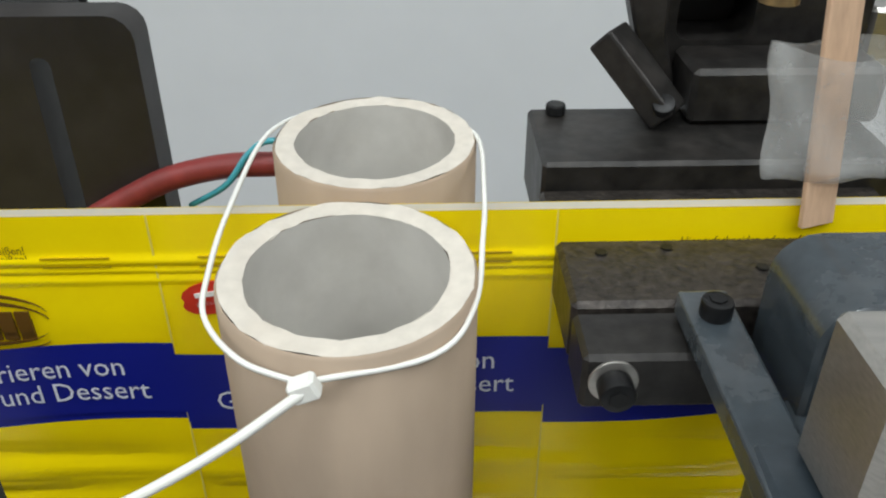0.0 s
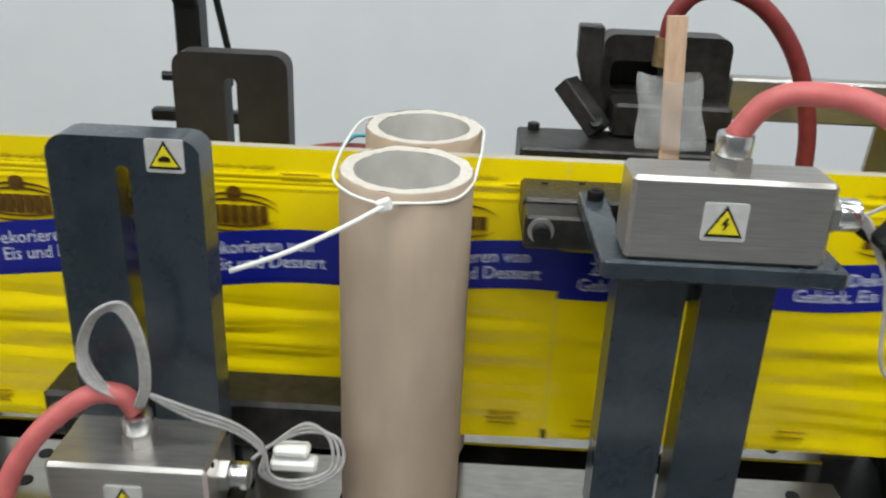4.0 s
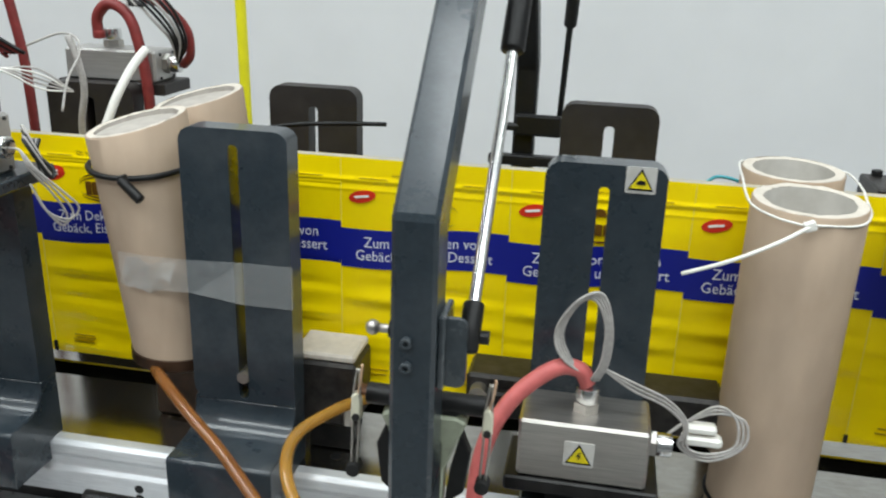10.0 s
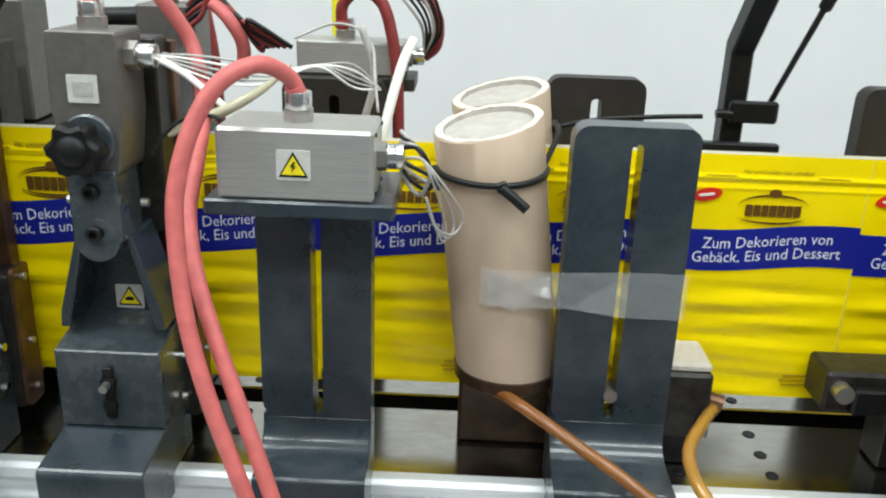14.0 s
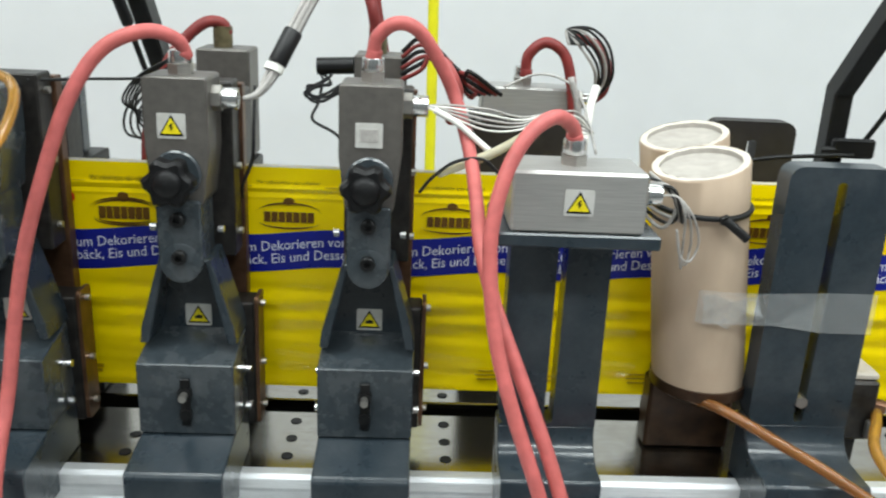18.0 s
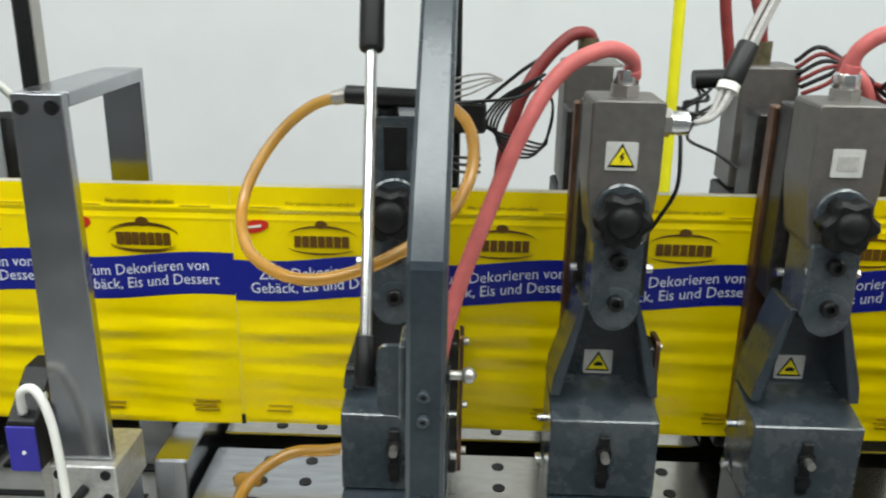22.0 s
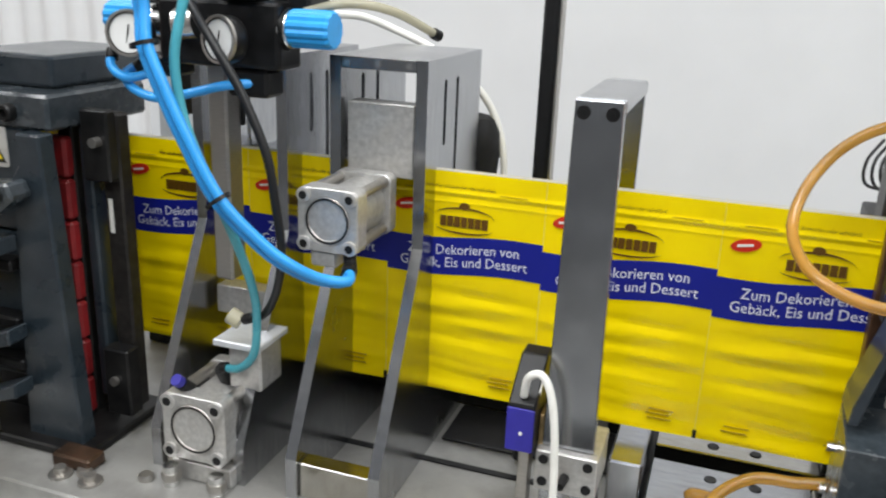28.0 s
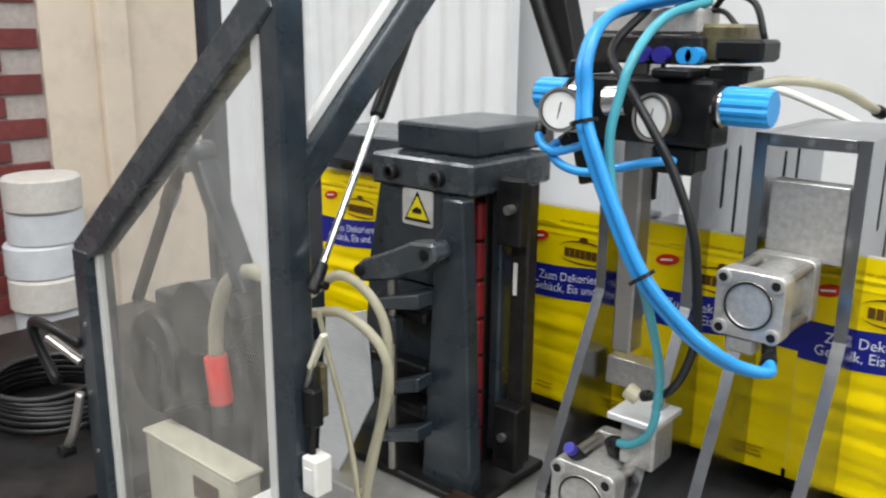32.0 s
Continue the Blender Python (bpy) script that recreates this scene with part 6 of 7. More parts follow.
for i in range(5):
    q = [rr.uniform(-0.006, 0.006) for _ in range(8)]
    wire("cable", [(-0.905, 0.09, 1.255), (-0.895 + q[0], 0.085, 1.244 + q[1]), (-0.915 + q[2], 0.08, 1.235 + q[3]), (-0.9 + q[4], 0.08, 1.226 + q[5]), (-0.875, 0.082, 1.238 + q[6])], 0.0014, "cable", t)
wire("hanging_cable", [(-0.9, 0.085, 1.236), (-0.902, 0.08, 1.222), (-0.908, 0.075, 1.205), (-0.885, 0.06, 1.195), (-0.865, 0.04, 1.182)], 0.0016, "cable", t)
part("black_plug", cyl((-0.905, 0.09, 1.256), (-0.868, 0.09, 1.258), 0.0085, seg=14), "black", t, smooth="auto")
wire("loop", [(-0.945, -0.03, 1.25), (-0.944, -0.045, 1.22), (-0.945, -0.05, 1.19), (-0.955, -0.045, 1.165), (-0.958, -0.03, 1.15)], 0.0016, "cable", t)
t = thing("cable_bundle", -1.05, 0.06, 1.23, "black cable loops behind a cooling head", "cables", "cable bundles")
for i in range(5):
    o = i * 0.003
    wire("loop", [(-1.04, 0.06, 1.262), (-1.065 - o, 0.065, 1.24), (-1.08 - o, 0.068, 1.215), (-1.075 + o, 0.07, 1.192 + o), (-1.05 + o, 0.07, 1.186 + o), (-1.035, 0.068, 1.205), (-1.032, 0.065, 1.235), (-1.045, 0.06, 1.258)], 0.0012, "cable", t)
wire("cable", [(-1.13, -0.05, 1.25), (-1.10, 0.0, 1.246), (-1.06, 0.05, 1.244), (-1.03, 0.08, 1.262)], 0.0014, "cable", t)
t = thing("cable_bundle", -1.12, 0.29, 1.19, "black sensor and pale wires tied to the rear guard leg", "cables", "cable bundles")
part("sensor", box(-1.125, -1.085, 0.285, 0.314, 1.165, 1.20, 0.003), "black", t, "black sensor block")
for i in range(4):
    o = i * 0.007
    wire("wire", [(-1.125, 0.29, 1.205 + o), (-1.105, 0.278, 1.212 + o), (-1.085, 0.278, 1.222 + o * 0.6), (-1.068, 0.28, 1.228)], 0.0013, "wire_grey", t)
for i in range(3):
    o = i * 0.008
    wire("cable", [(-1.135 - o, 0.30, 1.19), (-1.15 - o, 0.29, 1.165), (-1.145 - o, 0.285, 1.14), (-1.12, 0.283, 1.122 + o), (-1.09, 0.285, 1.12 + o)], 0.0018, "cable", t)
wire("cable", [(-1.09, 0.29, 1.20), (-1.068, 0.275, 1.222), (-1.045, 0.25, 1.245), (-1.03, 0.2, 1.262)], 0.0022, "cable", t)
t = thing("cable_bundle", -0.62, 0.13, 1.28, "knotted black cables over a rear junction box", "cables", "cable bundles")
for i in range(6):
    o = (i - 2.5) * 0.0035
    wire("cable", [(-0.612, 0.15, 1.225), (-0.605 + o, 0.14, 1.25), (-0.613 + o, 0.13, 1.275 + o), (-0.635 + o, 0.125, 1.297 + o * 0.6), (-0.652, 0.125, 1.299), (-0.64 + o, 0.12, 1.285)], 0.0016, "cable" if i % 3 else "wire_grey", t)
wire("braid_hose", [(-0.612, 0.16, 1.222), (-0.6, 0.155, 1.235), (-0.6, 0.15, 1.262), (-0.618, 0.14, 1.285), (-0.64, 0.135, 1.292)], 0.005, "hose_dark", t)
t = thing("cable_bundle", -0.78, 0.06, 1.26, "dark jumbled cables and plugs behind the heads", "cables", "cable bundles")
for i in range(6):
    o = (i - 2.5) * 0.005
    wire("cable", [(-0.82, 0.07 + o, 1.262 + o), (-0.8, 0.06 + o, 1.275 + o), (-0.775 + o, 0.05, 1.27 - o), (-0.755, 0.05 - o, 1.25 + o), (-0.735 + o, 0.05, 1.24)], 0.0022, "cable" if i % 2 else "hose_dark", t)
part("red_bend", sweep([(-0.79, 0.05, 1.275), (-0.775, 0.045, 1.262), (-0.765, 0.05, 1.24), (-0.77, 0.06, 1.21)], 0.006, 10, 6), "hose_red", t, smooth=True)

# yellow air hose hanging behind
t = thing("air_hose", -0.78, 0.7, 1.0, "yellow air hose hanging behind the machine", "hose")
part("hose", sweep([(-0.815, 0.7, 2.9), (-0.80, 0.7, 2.2), (-0.785, 0.7, 1.5), (-0.778, 0.7, 1.2), (-0.77, 0.7, 0.6), (-0.76, 0.7, 0.02)], 0.0095, 12, 10), "yellow_cord", t, smooth=True)

# ---- left end: feeding plates, cylinders and the film guide ----
t = thing("base_plate", -1.7, 0, 0.832, "pale worn machine base plate at the infeed", "base plate")
part("plate", box(-2.1, -1.36, -0.2, 0.16, 0.8325, 0.868, 0.002), "base", t)
part("dark_channel", box(-1.56, -1.38, 0.03, 0.11, 0.8683, 0.872, 0.001), "dark", t)
part("slot", box(-1.75, -1.40, -0.015, -0.007, 0.8683, 0.8698, 0), "black", t)
part("rear_rail", box(-2.0, -1.35, 0.115, 0.15, 0.8683, 0.92, 0.002), "dark", t)
part("side_block", box(-1.375, -1.345, -0.05, 0.1, 0.8683, 0.935, 0.002), "plate", t)
for bx, by in ((-1.86, -0.165), (-1.80, -0.15), (-1.47, -0.1), (-1.66, -0.17)):
    part("bolt", lathe([(0.0001, 0.006), (0.0065, 0.006), (0.0075, 0.004), (0.0075, 0.0)], (bx, by, 0.8683), seg=14), "steel", t, smooth="auto")

# bracket over the film
t = thing("film_bridge", -1.405, -0.1, 0.868, "bare steel bridge bracket spanning the film", "bracket")
part("front_leg", prism([(-1.4245, 0.973), (-1.3815, 0.973), (-1.3855, 1.262), (-1.4215, 1.262)], "y", -0.112, -0.102, 0.0008), "plate", t, "brushed steel leg")
part("top_plate", box(-1.4225, -1.385, -0.1018, 0.035, 1.2515, 1.262, 0.0008), "plate", t)
part("rear_leg", box(-1.4205, -1.387, 0.0355, 0.045, 0.872, 1.262, 0.0008), "plate", t)
for bx in (-1.4145, -1.393):
    part("cap_screw", cyl((bx, -0.112, 1.2525), (bx, -0.1132, 1.2525), 0.0052, seg=16), "dark", t)
    part("screw_socket", cyl((bx, -0.1133, 1.2525), (bx, -0.1137, 1.2525), 0.0026, seg=6), "black", t)
part("foot_block", box(-1.428, -1.376, -0.12, -0.06, 0.935, 0.9725, 0.0012), "cast_alu", t)
for bx in (-1.421, -1.384):
    for bz in (0.965, 0.944):
        part("foot_screw", cyl((bx, -0.12, bz), (bx, -0.1212, bz), 0.0042, seg=14), "dark", t)
part("foot_knob", cyl((-1.402, -0.12, 0.952), (-1.404, -0.133, 0.95), 0.004, seg=12), "black", t)
part("pedestal", box(-1.425, -1.379, -0.11, -0.065, 0.8685, 0.9345, 0.001), "plate", t)
t = thing("photo_sensor", -1.44, -0.12, 0.868, "violet and black photoelectric sensor beside the film", "sensor")
part("body", prism([(-0.128, 0.972), (-0.128, 1.014), (-0.09, 1.044), (-0.07, 1.044), (-0.07, 0.972)], "x", -1.4525, -1.4295, 0.0015), "black", t)
part("face", box(-1.4525, -1.4295, -0.1302, -0.1284, 0.973, 1.012, 0.0006), "violet", t, "violet-blue front cover")
part("led", cyl((-1.44, -0.1302, 0.99), (-1.44, -0.131, 0.99), 0.0016, seg=8), "white", t)
part("label", prism([(-0.118, 1.0235), (-0.108, 1.0312), (-0.104, 1.0262), (-0.114, 1.0185)], "x", -1.4294, -1.4288, 0), "white", t)
part("bracket", box(-1.4288, -1.4285 + 0.004, -0.11, -0.075, 0.94, 1.0, 0.0006), "brass", t)
part("stem", box(-1.447, -1.437, -0.1, -0.085, 0.8685, 0.9718, 0.001), "steel", t)
part("cable", sweep([(-1.441, -0.122, 1.02), (-1.437, -0.128, 1.040), (-1.426, -0.13, 1.045), (-1.417, -0.132, 1.03), (-1.411, -0.135, 0.998), (-1.407, -0.14, 0.94), (-1.405, -0.15, 0.88)], 0.0034, 10, 8), "white", t, "white cable", smooth=True)


# pneumatic stands
def side_plate(x, w, yf, zt, yl, name, parent):
    out = [(0.13, 0.8685), (0.13, zt), (yf, zt), (yf, 1.10), (yl, 0.91), (yl, 0.8685)]
    hole = [rounded(0.015, 0.023, 1.19, zt - 0.02, 0.0035, 3), rounded(0.05, 0.058, 1.12, zt - 0.02, 0.0035, 3)]
    return part(name, prism(out, "x", x - w / 2, x + w / 2, 0, None, hole), "plate", parent, "tall polished steel side plate")


for xa, xb, zt, lab in ((-1.656, -1.572, 1.272, "polished steel stand carrying a punch cylinder"), (-1.805, -1.712, 1.268, "polished steel stand carrying a low cylinder")):
    t = thing("cylinder_stand", (xa + xb) / 2, -0.1, 0.868, lab, "stand", "cylinder stands")
    side_plate(xa, 0.011, -0.03, zt, -0.125, "side_plate", t)
    side_plate(xb, 0.011, -0.03, zt, -0.125, "side_plate", t)
    part("top_plate", box(xa + 0.0057, xb - 0.0057, -0.03, 0.13, zt - 0.011, zt, 0.0008), "plate", t)
    for bx in (xa + 0.012, (xa + xb) / 2, xb - 0.012):
        part("top_screw", cyl((bx, -0.03, zt - 0.0055), (bx, -0.0312, zt - 0.0055), 0.0032, seg=10), "bright", t)
    part("foot_bar", box(xa + 0.0057, xb - 0.0057, -0.12, -0.10, 0.8686, 0.905, 0.001), "bed", t, "oily steel cross bar")
    part("tool_block", box(xa + 0.012, xb - 0.007, -0.029, -0.006, 1.165 if xa > -1.7 else 1.0, 1.232 if xa > -1.7 else 1.03, 0.001), "cast_alu", t)
    part("rear_tool", box(xa + 0.012, xb - 0.012, 0.008, 0.1, 1.05, 1.16, 0.002), "plate", t)


def air_cylinder(x, y0, y1, z, a, label):
    t = thing("air_cylinder", x, y0, z, label, "air cylinder", "air cylinders")
    h = a / 2
    part("front_cap", prism(rounded(x - h, x + h, z - h, z + h, a * 0.12, 4), "y", y0, y0 + 0.02, 0.001), "cast_alu", t, "cast aluminium end cap", smooth="auto")
    part("cap_recess", lathe([(0.0001, -0.0008), (a * 0.30, -0.0008), (a * 0.315, 0.0006), (a * 0.36, 0.0006), (a * 0.375, -0.0006), (a * 0.39, 0.0002)], (x, y0 - 0.0002, z), (0, -1, 0), 32), "steel", t, smooth="auto")
    part("ring", lathe([(a * 0.315, -0.001), (a * 0.33, 0.0012), (a * 0.355, 0.0012), (a * 0.37, -0.001)], (x, y0, z), (0, -1, 0), 32), "dark", t, smooth="auto")
    part("barrel", cyl((x, y0 + 0.0202, z), (x, y1 - 0.0152, z), h * 0.86, seg=28), "cast_alu", t, "aluminium barrel", smooth="auto")
    part("rear_cap", prism(rounded(x - h, x + h, z - h, z + h, a * 0.12, 4), "y", y1 - 0.015, y1, 0.001), "cast_alu", t, smooth="auto")
    for sx in (-1, 1):
        for sz in (-1, 1):
            b = part("tie_bolt", cyl((x + sx * h * 0.76, y0, z + sz * h * 0.76), (x + sx * h * 0.76, y0 - 0.003, z + sz * h * 0.76), a * 0.115, seg=18, rim=0.0008), "cast_alu", t, smooth="auto")
            part("bolt_socket", cyl((x + sx * h * 0.76, y0 - 0.0031, z + sz * h * 0.76), (x + sx * h * 0.76, y0 - 0.0036, z + sz * h * 0.76), a * 0.066, seg=12), "black", b)
            part("tie_rod", cyl((x + sx * h * 0.78, y0 + 0.02, z + sz * h * 0.78), (x + sx * h * 0.78, y1 - 0.015, z + sz * h * 0.78), a * 0.085, seg=12), "steel", t)
    return t


c1 = air_cylinder(-1.6215, -0.116, -0.031, 1.143, 0.056, "cast aluminium air cylinder facing the aisle")
part("port_block", box(-1.64, -1.615, -0.112, -0.095, 1.100, 1.1145, 0.002), "cast_alu", c1)
part("elbow", sweep([(-1.606, -0.105, 1.116), (-1.604, -0.108, 1.106), (-1.6, -0.115, 1.1)], 0.006, 10, 6), "black", c1, smooth=True)
c2 = air_cylinder(-1.7485, -0.142, -0.05, 0.9295, 0.068, "cast aluminium air cylinder low on the base plate")
part("fitting", cyl((-1.762, -0.12, 0.957), (-1.764, -0.135, 0.972), 0.0065, seg=14), "black", c2)
part("fitting_collar", cyl((-1.7642, -0.136, 0.973), (-1.765, -0.141, 0.978), 0.0058, seg=14), "violet", c2, "blue push-in collar")
part("fitting", cyl((-1.742, -0.09, 0.957), (-1.744, -0.098, 0.975), 0.0075, seg=14), "black", c2)
part("riser_block", box(-1.735, -1.70, -0.1, -0.06, 0.9575, 1.003, 0.002), "cast_alu", c2)
part("riser_plate", box(-1.745, -1.695, -0.11, -0.055, 1.0035, 1.010, 0.001), "alu", c2)
for bx in (-1.772, -1.722):
    part("foot_fitting", cyl((bx, -0.148, 0.8685), (bx, -0.148, 0.89), 0.0075, seg=12), "bright", c2)
    part("foot_nut", cyl((bx, -0.148, 0.875), (bx, -0.148, 0.883), 0.0095, seg=6), "steel", c2)
part("mount", box(-1.78, -1.715, -0.135, -0.06, 0.8685, 0.8885, 0.001), "cast_alu", c2)

# air tubes
for nm, pts, r, mt, lab in (
    ("air_tube", [(-1.71, -0.06, 1.385), (-1.7565, -0.097, 1.373), (-1.7555, -0.147, 1.358), (-1.7525, -0.172, 1.331), (-1.7485, -0.177, 1.305), (-1.7445, -0.182, 1.284), (-1.7325, -0.184, 1.257), (-1.7125, -0.184, 1.216), (-1.6855, -0.182, 1.168), (-1.6535, -0.172, 1.132), (-1.6325, -0.162, 1.114), (-1.6175, -0.147, 1.102), (-1.598, -0.136, 1.0985), (-1.6, -0.116, 1.101)], 0.0045, "blue_tube", "sky blue air tube to a cylinder"),
    ("air_tube", [(-1.7, -0.06, 1.39), (-1.7475, -0.103, 1.377), (-1.7465, -0.153, 1.362), (-1.7435, -0.178, 1.335), (-1.7395, -0.183, 1.309), (-1.7355, -0.188, 1.288), (-1.7235, -0.19, 1.261), (-1.7035, -0.19, 1.22), (-1.6765, -0.188, 1.172), (-1.6445, -0.178, 1.136), (-1.6235, -0.168, 1.118), (-1.6085, -0.153, 1.106), (-1.592, -0.137, 1.101), (-1.601, -0.117, 1.104)], 0.0045, "blue_tube", "sky blue air tube to a cylinder"),
    ("air_tube", [(-1.7, -0.06, 1.38), (-1.719, -0.1, 1.367), (-1.718, -0.15, 1.338), (-1.723, -0.165, 1.3), (-1.725, -0.17, 1.269), (-1.718, -0.172, 1.23), (-1.701, -0.175, 1.193), (-1.687, -0.176, 1.166), (-1.685, -0.155, 1.125), (-1.686, -0.132, 1.079), (-1.69, -0.12, 1.045), (-1.699, -0.112, 1.005), (-1.72, -0.104, 0.982), (-1.744, -0.099, 0.976)], 0.0040, "teal_tube", "teal air tube to the low cylinder"),
    ("air_tube", [(-1.745, -0.08, 1.375), (-1.756, -0.12, 1.34), (-1.726, -0.14, 1.31), (-1.699, -0.15, 1.281), (-1.678, -0.15, 1.248), (-1.658, -0.15, 1.203), (-1.652, -0.148, 1.163), (-1.652, -0.14, 1.119), (-1.666, -0.125, 1.077), (-1.688, -0.11, 1.045), (-1.712, -0.106, 1.034)], 0.0038, "cable", "black air tube hanging beside the blue tubes"),
    ("air_tube", [(-1.70, -0.095, 1.25), (-1.72, -0.115, 1.248), (-1.738, -0.122, 1.243), (-1.774, -0.126, 1.235), (-1.803, -0.122, 1.240), (-1.814, -0.118, 1.252), (-1.8, -0.11, 1.262)], 0.0040, "blue_tube", "short blue air tube under the gauges"),
    ("air_tube", [(-1.79, -0.1, 1.255), (-1.806, -0.125, 1.25), (-1.82, -0.128, 1.259), (-1.824, -0.12, 1.272)], 0.0040, "blue_tube", "short blue air tube under the gauges"),
    ("air_tube", [(-1.66, -0.08, 1.31), (-1.63, -0.06, 1.318), (-1.6, -0.03, 1.312), (-1.575, 0.02, 1.29)], 0.0040, "clear_tube", "clear air tube behind the regulator"),
    ("air_tube", [(-1.715, -0.02, 1.25), (-1.72, 0.0, 1.22), (-1.735, 0.02, 1.18), (-1.74, 0.05, 1.12)], 0.0032, "cable", "thin black air tube behind the stand"),
):
    t = thing(nm, *pts[3], lab, "air tube", "air tubes")
    part("tube", sweep(pts, r, 12, 8), mt, t, smooth=True)
    e0, e1 = Vector(pts[-1]), Vector(pts[-2])
    part("end_sleeve", cyl(e0, e0 + (e1 - e0).normalized() * 0.009, r * 1.35, seg=14, rim=0.0008), "black", t, "black push-in sleeve", smooth="auto")
for c, d in (((-1.74, -0.185, 1.286), (0.3, -0.05, -1)), ((-1.681, -0.185, 1.17), (0.6, 0.04, -0.8))):
    zt_ = thing("cable_tie", *c, "black tie round the blue air tubes", "cable tie", "cable ties")
    part("band", lathe([(0.0105, -0.0016), (0.0113, -0.0016), (0.0113, 0.0016), (0.0105, 0.0016)], c, d, 16), "black", zt_)
t = thing("hose_cap", -1.72, -0.1, 1.03, "small clear plastic cap on a hose end", "cap")
part("cap", cyl((-1.717, -0.104, 1.03), (-1.728, -0.105, 1.036), 0.008, seg=12), "clear_tube", t, smooth="auto")

t = thing("rear_post", -1.47, 0.02, 0.87, "thin black frame post behind the film", "post")
part("tube", box(-1.478, -1.464, 0.012, 0.032, 0.8725, 1.6, 0.003), "black", t)
part("edge_strip", box(-1.4636, -1.4616, 0.014, 0.030, 1.0, 1.6, 0.0005), "steel", t, "pale edge strip")
t = thing("rubber_hood", -1.56, 0.15, 1.16, "black rubber hood behind the cylinder stand", "hood")
part("hood", lathe([(0.0001, 0.036), (0.018, 0.032), (0.026, 0.018), (0.028, 0.0), (0.028, -0.06), (0.0001, -0.06)], (-1.578, 0.165, 1.165), (0.1, 0, 1), 24), "rubber", t, smooth="auto")
part("hood_stem", box(-1.592, -1.576, 0.155, 0.175, 0.832, 1.107, 0.001), "dark", t)
t = thing("clear_hose", -1.6, 0.14, 1.26, "milky white hose bending down behind the stand", "hose", "water hoses")
part("tube", sweep([(-1.72, 0.1, 1.30), (-1.70, 0.13, 1.297), (-1.67, 0.145, 1.285), (-1.63, 0.15, 1.268), (-1.592, 0.155, 1.242), (-1.562, 0.165, 1.205), (-1.546, 0.168, 1.15), (-1.544, 0.168, 1.05), (-1.55, 0.168, 0.9)], 0.0042, 12, 8), "white", t, smooth=True)

# regulators and valves
t = thing("air_regulator_unit", -1.75, -0.08, 1.25, "pair of air pressure regulators with blue knobs and gauges", "regulator")
for gx, kx0, kx1, s in ((-1.802, -1.850, -1.816, -1), (-1.707, -1.669, -1.629, 1)):
    b = part("regulator_body", cyl((gx + 0.014 if s < 0 else gx + 0.006, -0.085, 1.294), (kx1 - 0.002 if s < 0 else kx0 + 0.002, -0.085, 1.296), 0.0165, seg=26, rim=0.002), "bright", t, "silver regulator body", smooth="auto")
    part("body_collar", cyl((kx1 if s < 0 else kx0 - 0.004, -0.085, 1.296), (kx1 + 0.004 if s < 0 else kx0, -0.085, 1.296), 0.0175, seg=24), "black", b, smooth="auto")
    kn = lathe([(0.0001, 0.0), (0.0145, 0.0), (0.016, 0.003), (0.016, kx1 - kx0 - 0.003), (0.0145, kx1 - kx0), (0.0001, kx1 - kx0)], (kx0, -0.085, 1.297), (1, 0, 0), 36)
    for i, v in enumerate(kn.verts):
        if i % 3 == 0:
            v.co += (Vector((v.co.x, -0.085, 1.297)) - v.co) * 0.08
    part("adjusting_knob", kn, "blue_knob", t, "sky blue ribbed knob")
    g = part("gauge", lathe([(0.0001, 0.0), (0.0185, 0.0), (0.0195, 0.003), (0.0195, 0.013), (0.0185, 0.016), (0.0165, 0.016), (0.0165, 0.0135), (0.0001, 0.0135)], (gx, -0.116, 1.287), (0.25 * s * -1, -1, 0.05), 30), "dark", t, "round pressure gauge", smooth="auto")
    dirv = Vector((0.25 * -s, -1, 0.05)).normalized()
    c = Vector((gx, -0.116, 1.287)) + dirv * 0.0138
    part("dial", cyl(c, c + dirv * 0.0006, 0.0163, seg=28), "gauge_face", g)
    part("needle", bar(c + dirv * 0.0012 + Vector((-0.002, 0, -0.008)), c + dirv * 0.0012 + Vector((0.001, 0, 0.007)), 0.0012, 0.0005, 0), "black", g)
    part("bezel", lathe([(0.0163, 0), (0.0172, 0.0025), (0.0195, 0.0025), (0.0198, 0)], c, dirv, 30), "steel", g, smooth="auto")
part("middle_block", box(-1.79, -1.672, -0.102, -0.062, 1.262, 1.318, 0.004), "dark", t)
part("lower_port", box(-1.725, -1.685, -0.1, -0.07, 1.238, 1.2615, 0.003), "black", t)
part("lower_port", box(-1.815, -1.775, -0.1, -0.07, 1.25, 1.268, 0.003), "black", t)
part("cap_block", box(-1.725, -1.69, -0.11, -0.07, 1.3185, 1.326, 0.002), "black", t)
part("cap_block", box(-1.808, -1.782, -0.105, -0.07, 1.3185, 1.33, 0.002), "black", t)
part("mounting_post", box(-1.772, -1.752, -0.06, -0.035, 1.05, 1.42, 0.002), "steel", t)
part("white_body", cyl((-1.765, -0.105, 1.296), (-1.745, -0.105, 1.298), 0.014, seg=20), "bright", t, smooth="auto")
t = thing("valve_island", -1.75, -0.06, 1.33, "grey and black valve manifold above the regulators", "valve")
part("manifold", box(-1.81, -1.695, -0.08, -0.035, 1.328, 1.352, 0.002), "iron", t)
part("upper_body", box(-1.805, -1.70, -0.075, -0.035, 1.3525, 1.375, 0.003), "wire_grey", t)
part("solenoid", box(-1.712, -1.664, -0.07, -0.03, 1.330, 1.362, 0.003), "olive", t, "dark olive solenoid")
part("plug", box(-1.682, -1.642, -0.085, -0.045, 1.332, 1.350, 0.003), "black", t, "black plug")
part("plug_tail", box(-1.69, -1.655, -0.08, -0.04, 1.308, 1.328, 0.003), "black", t)
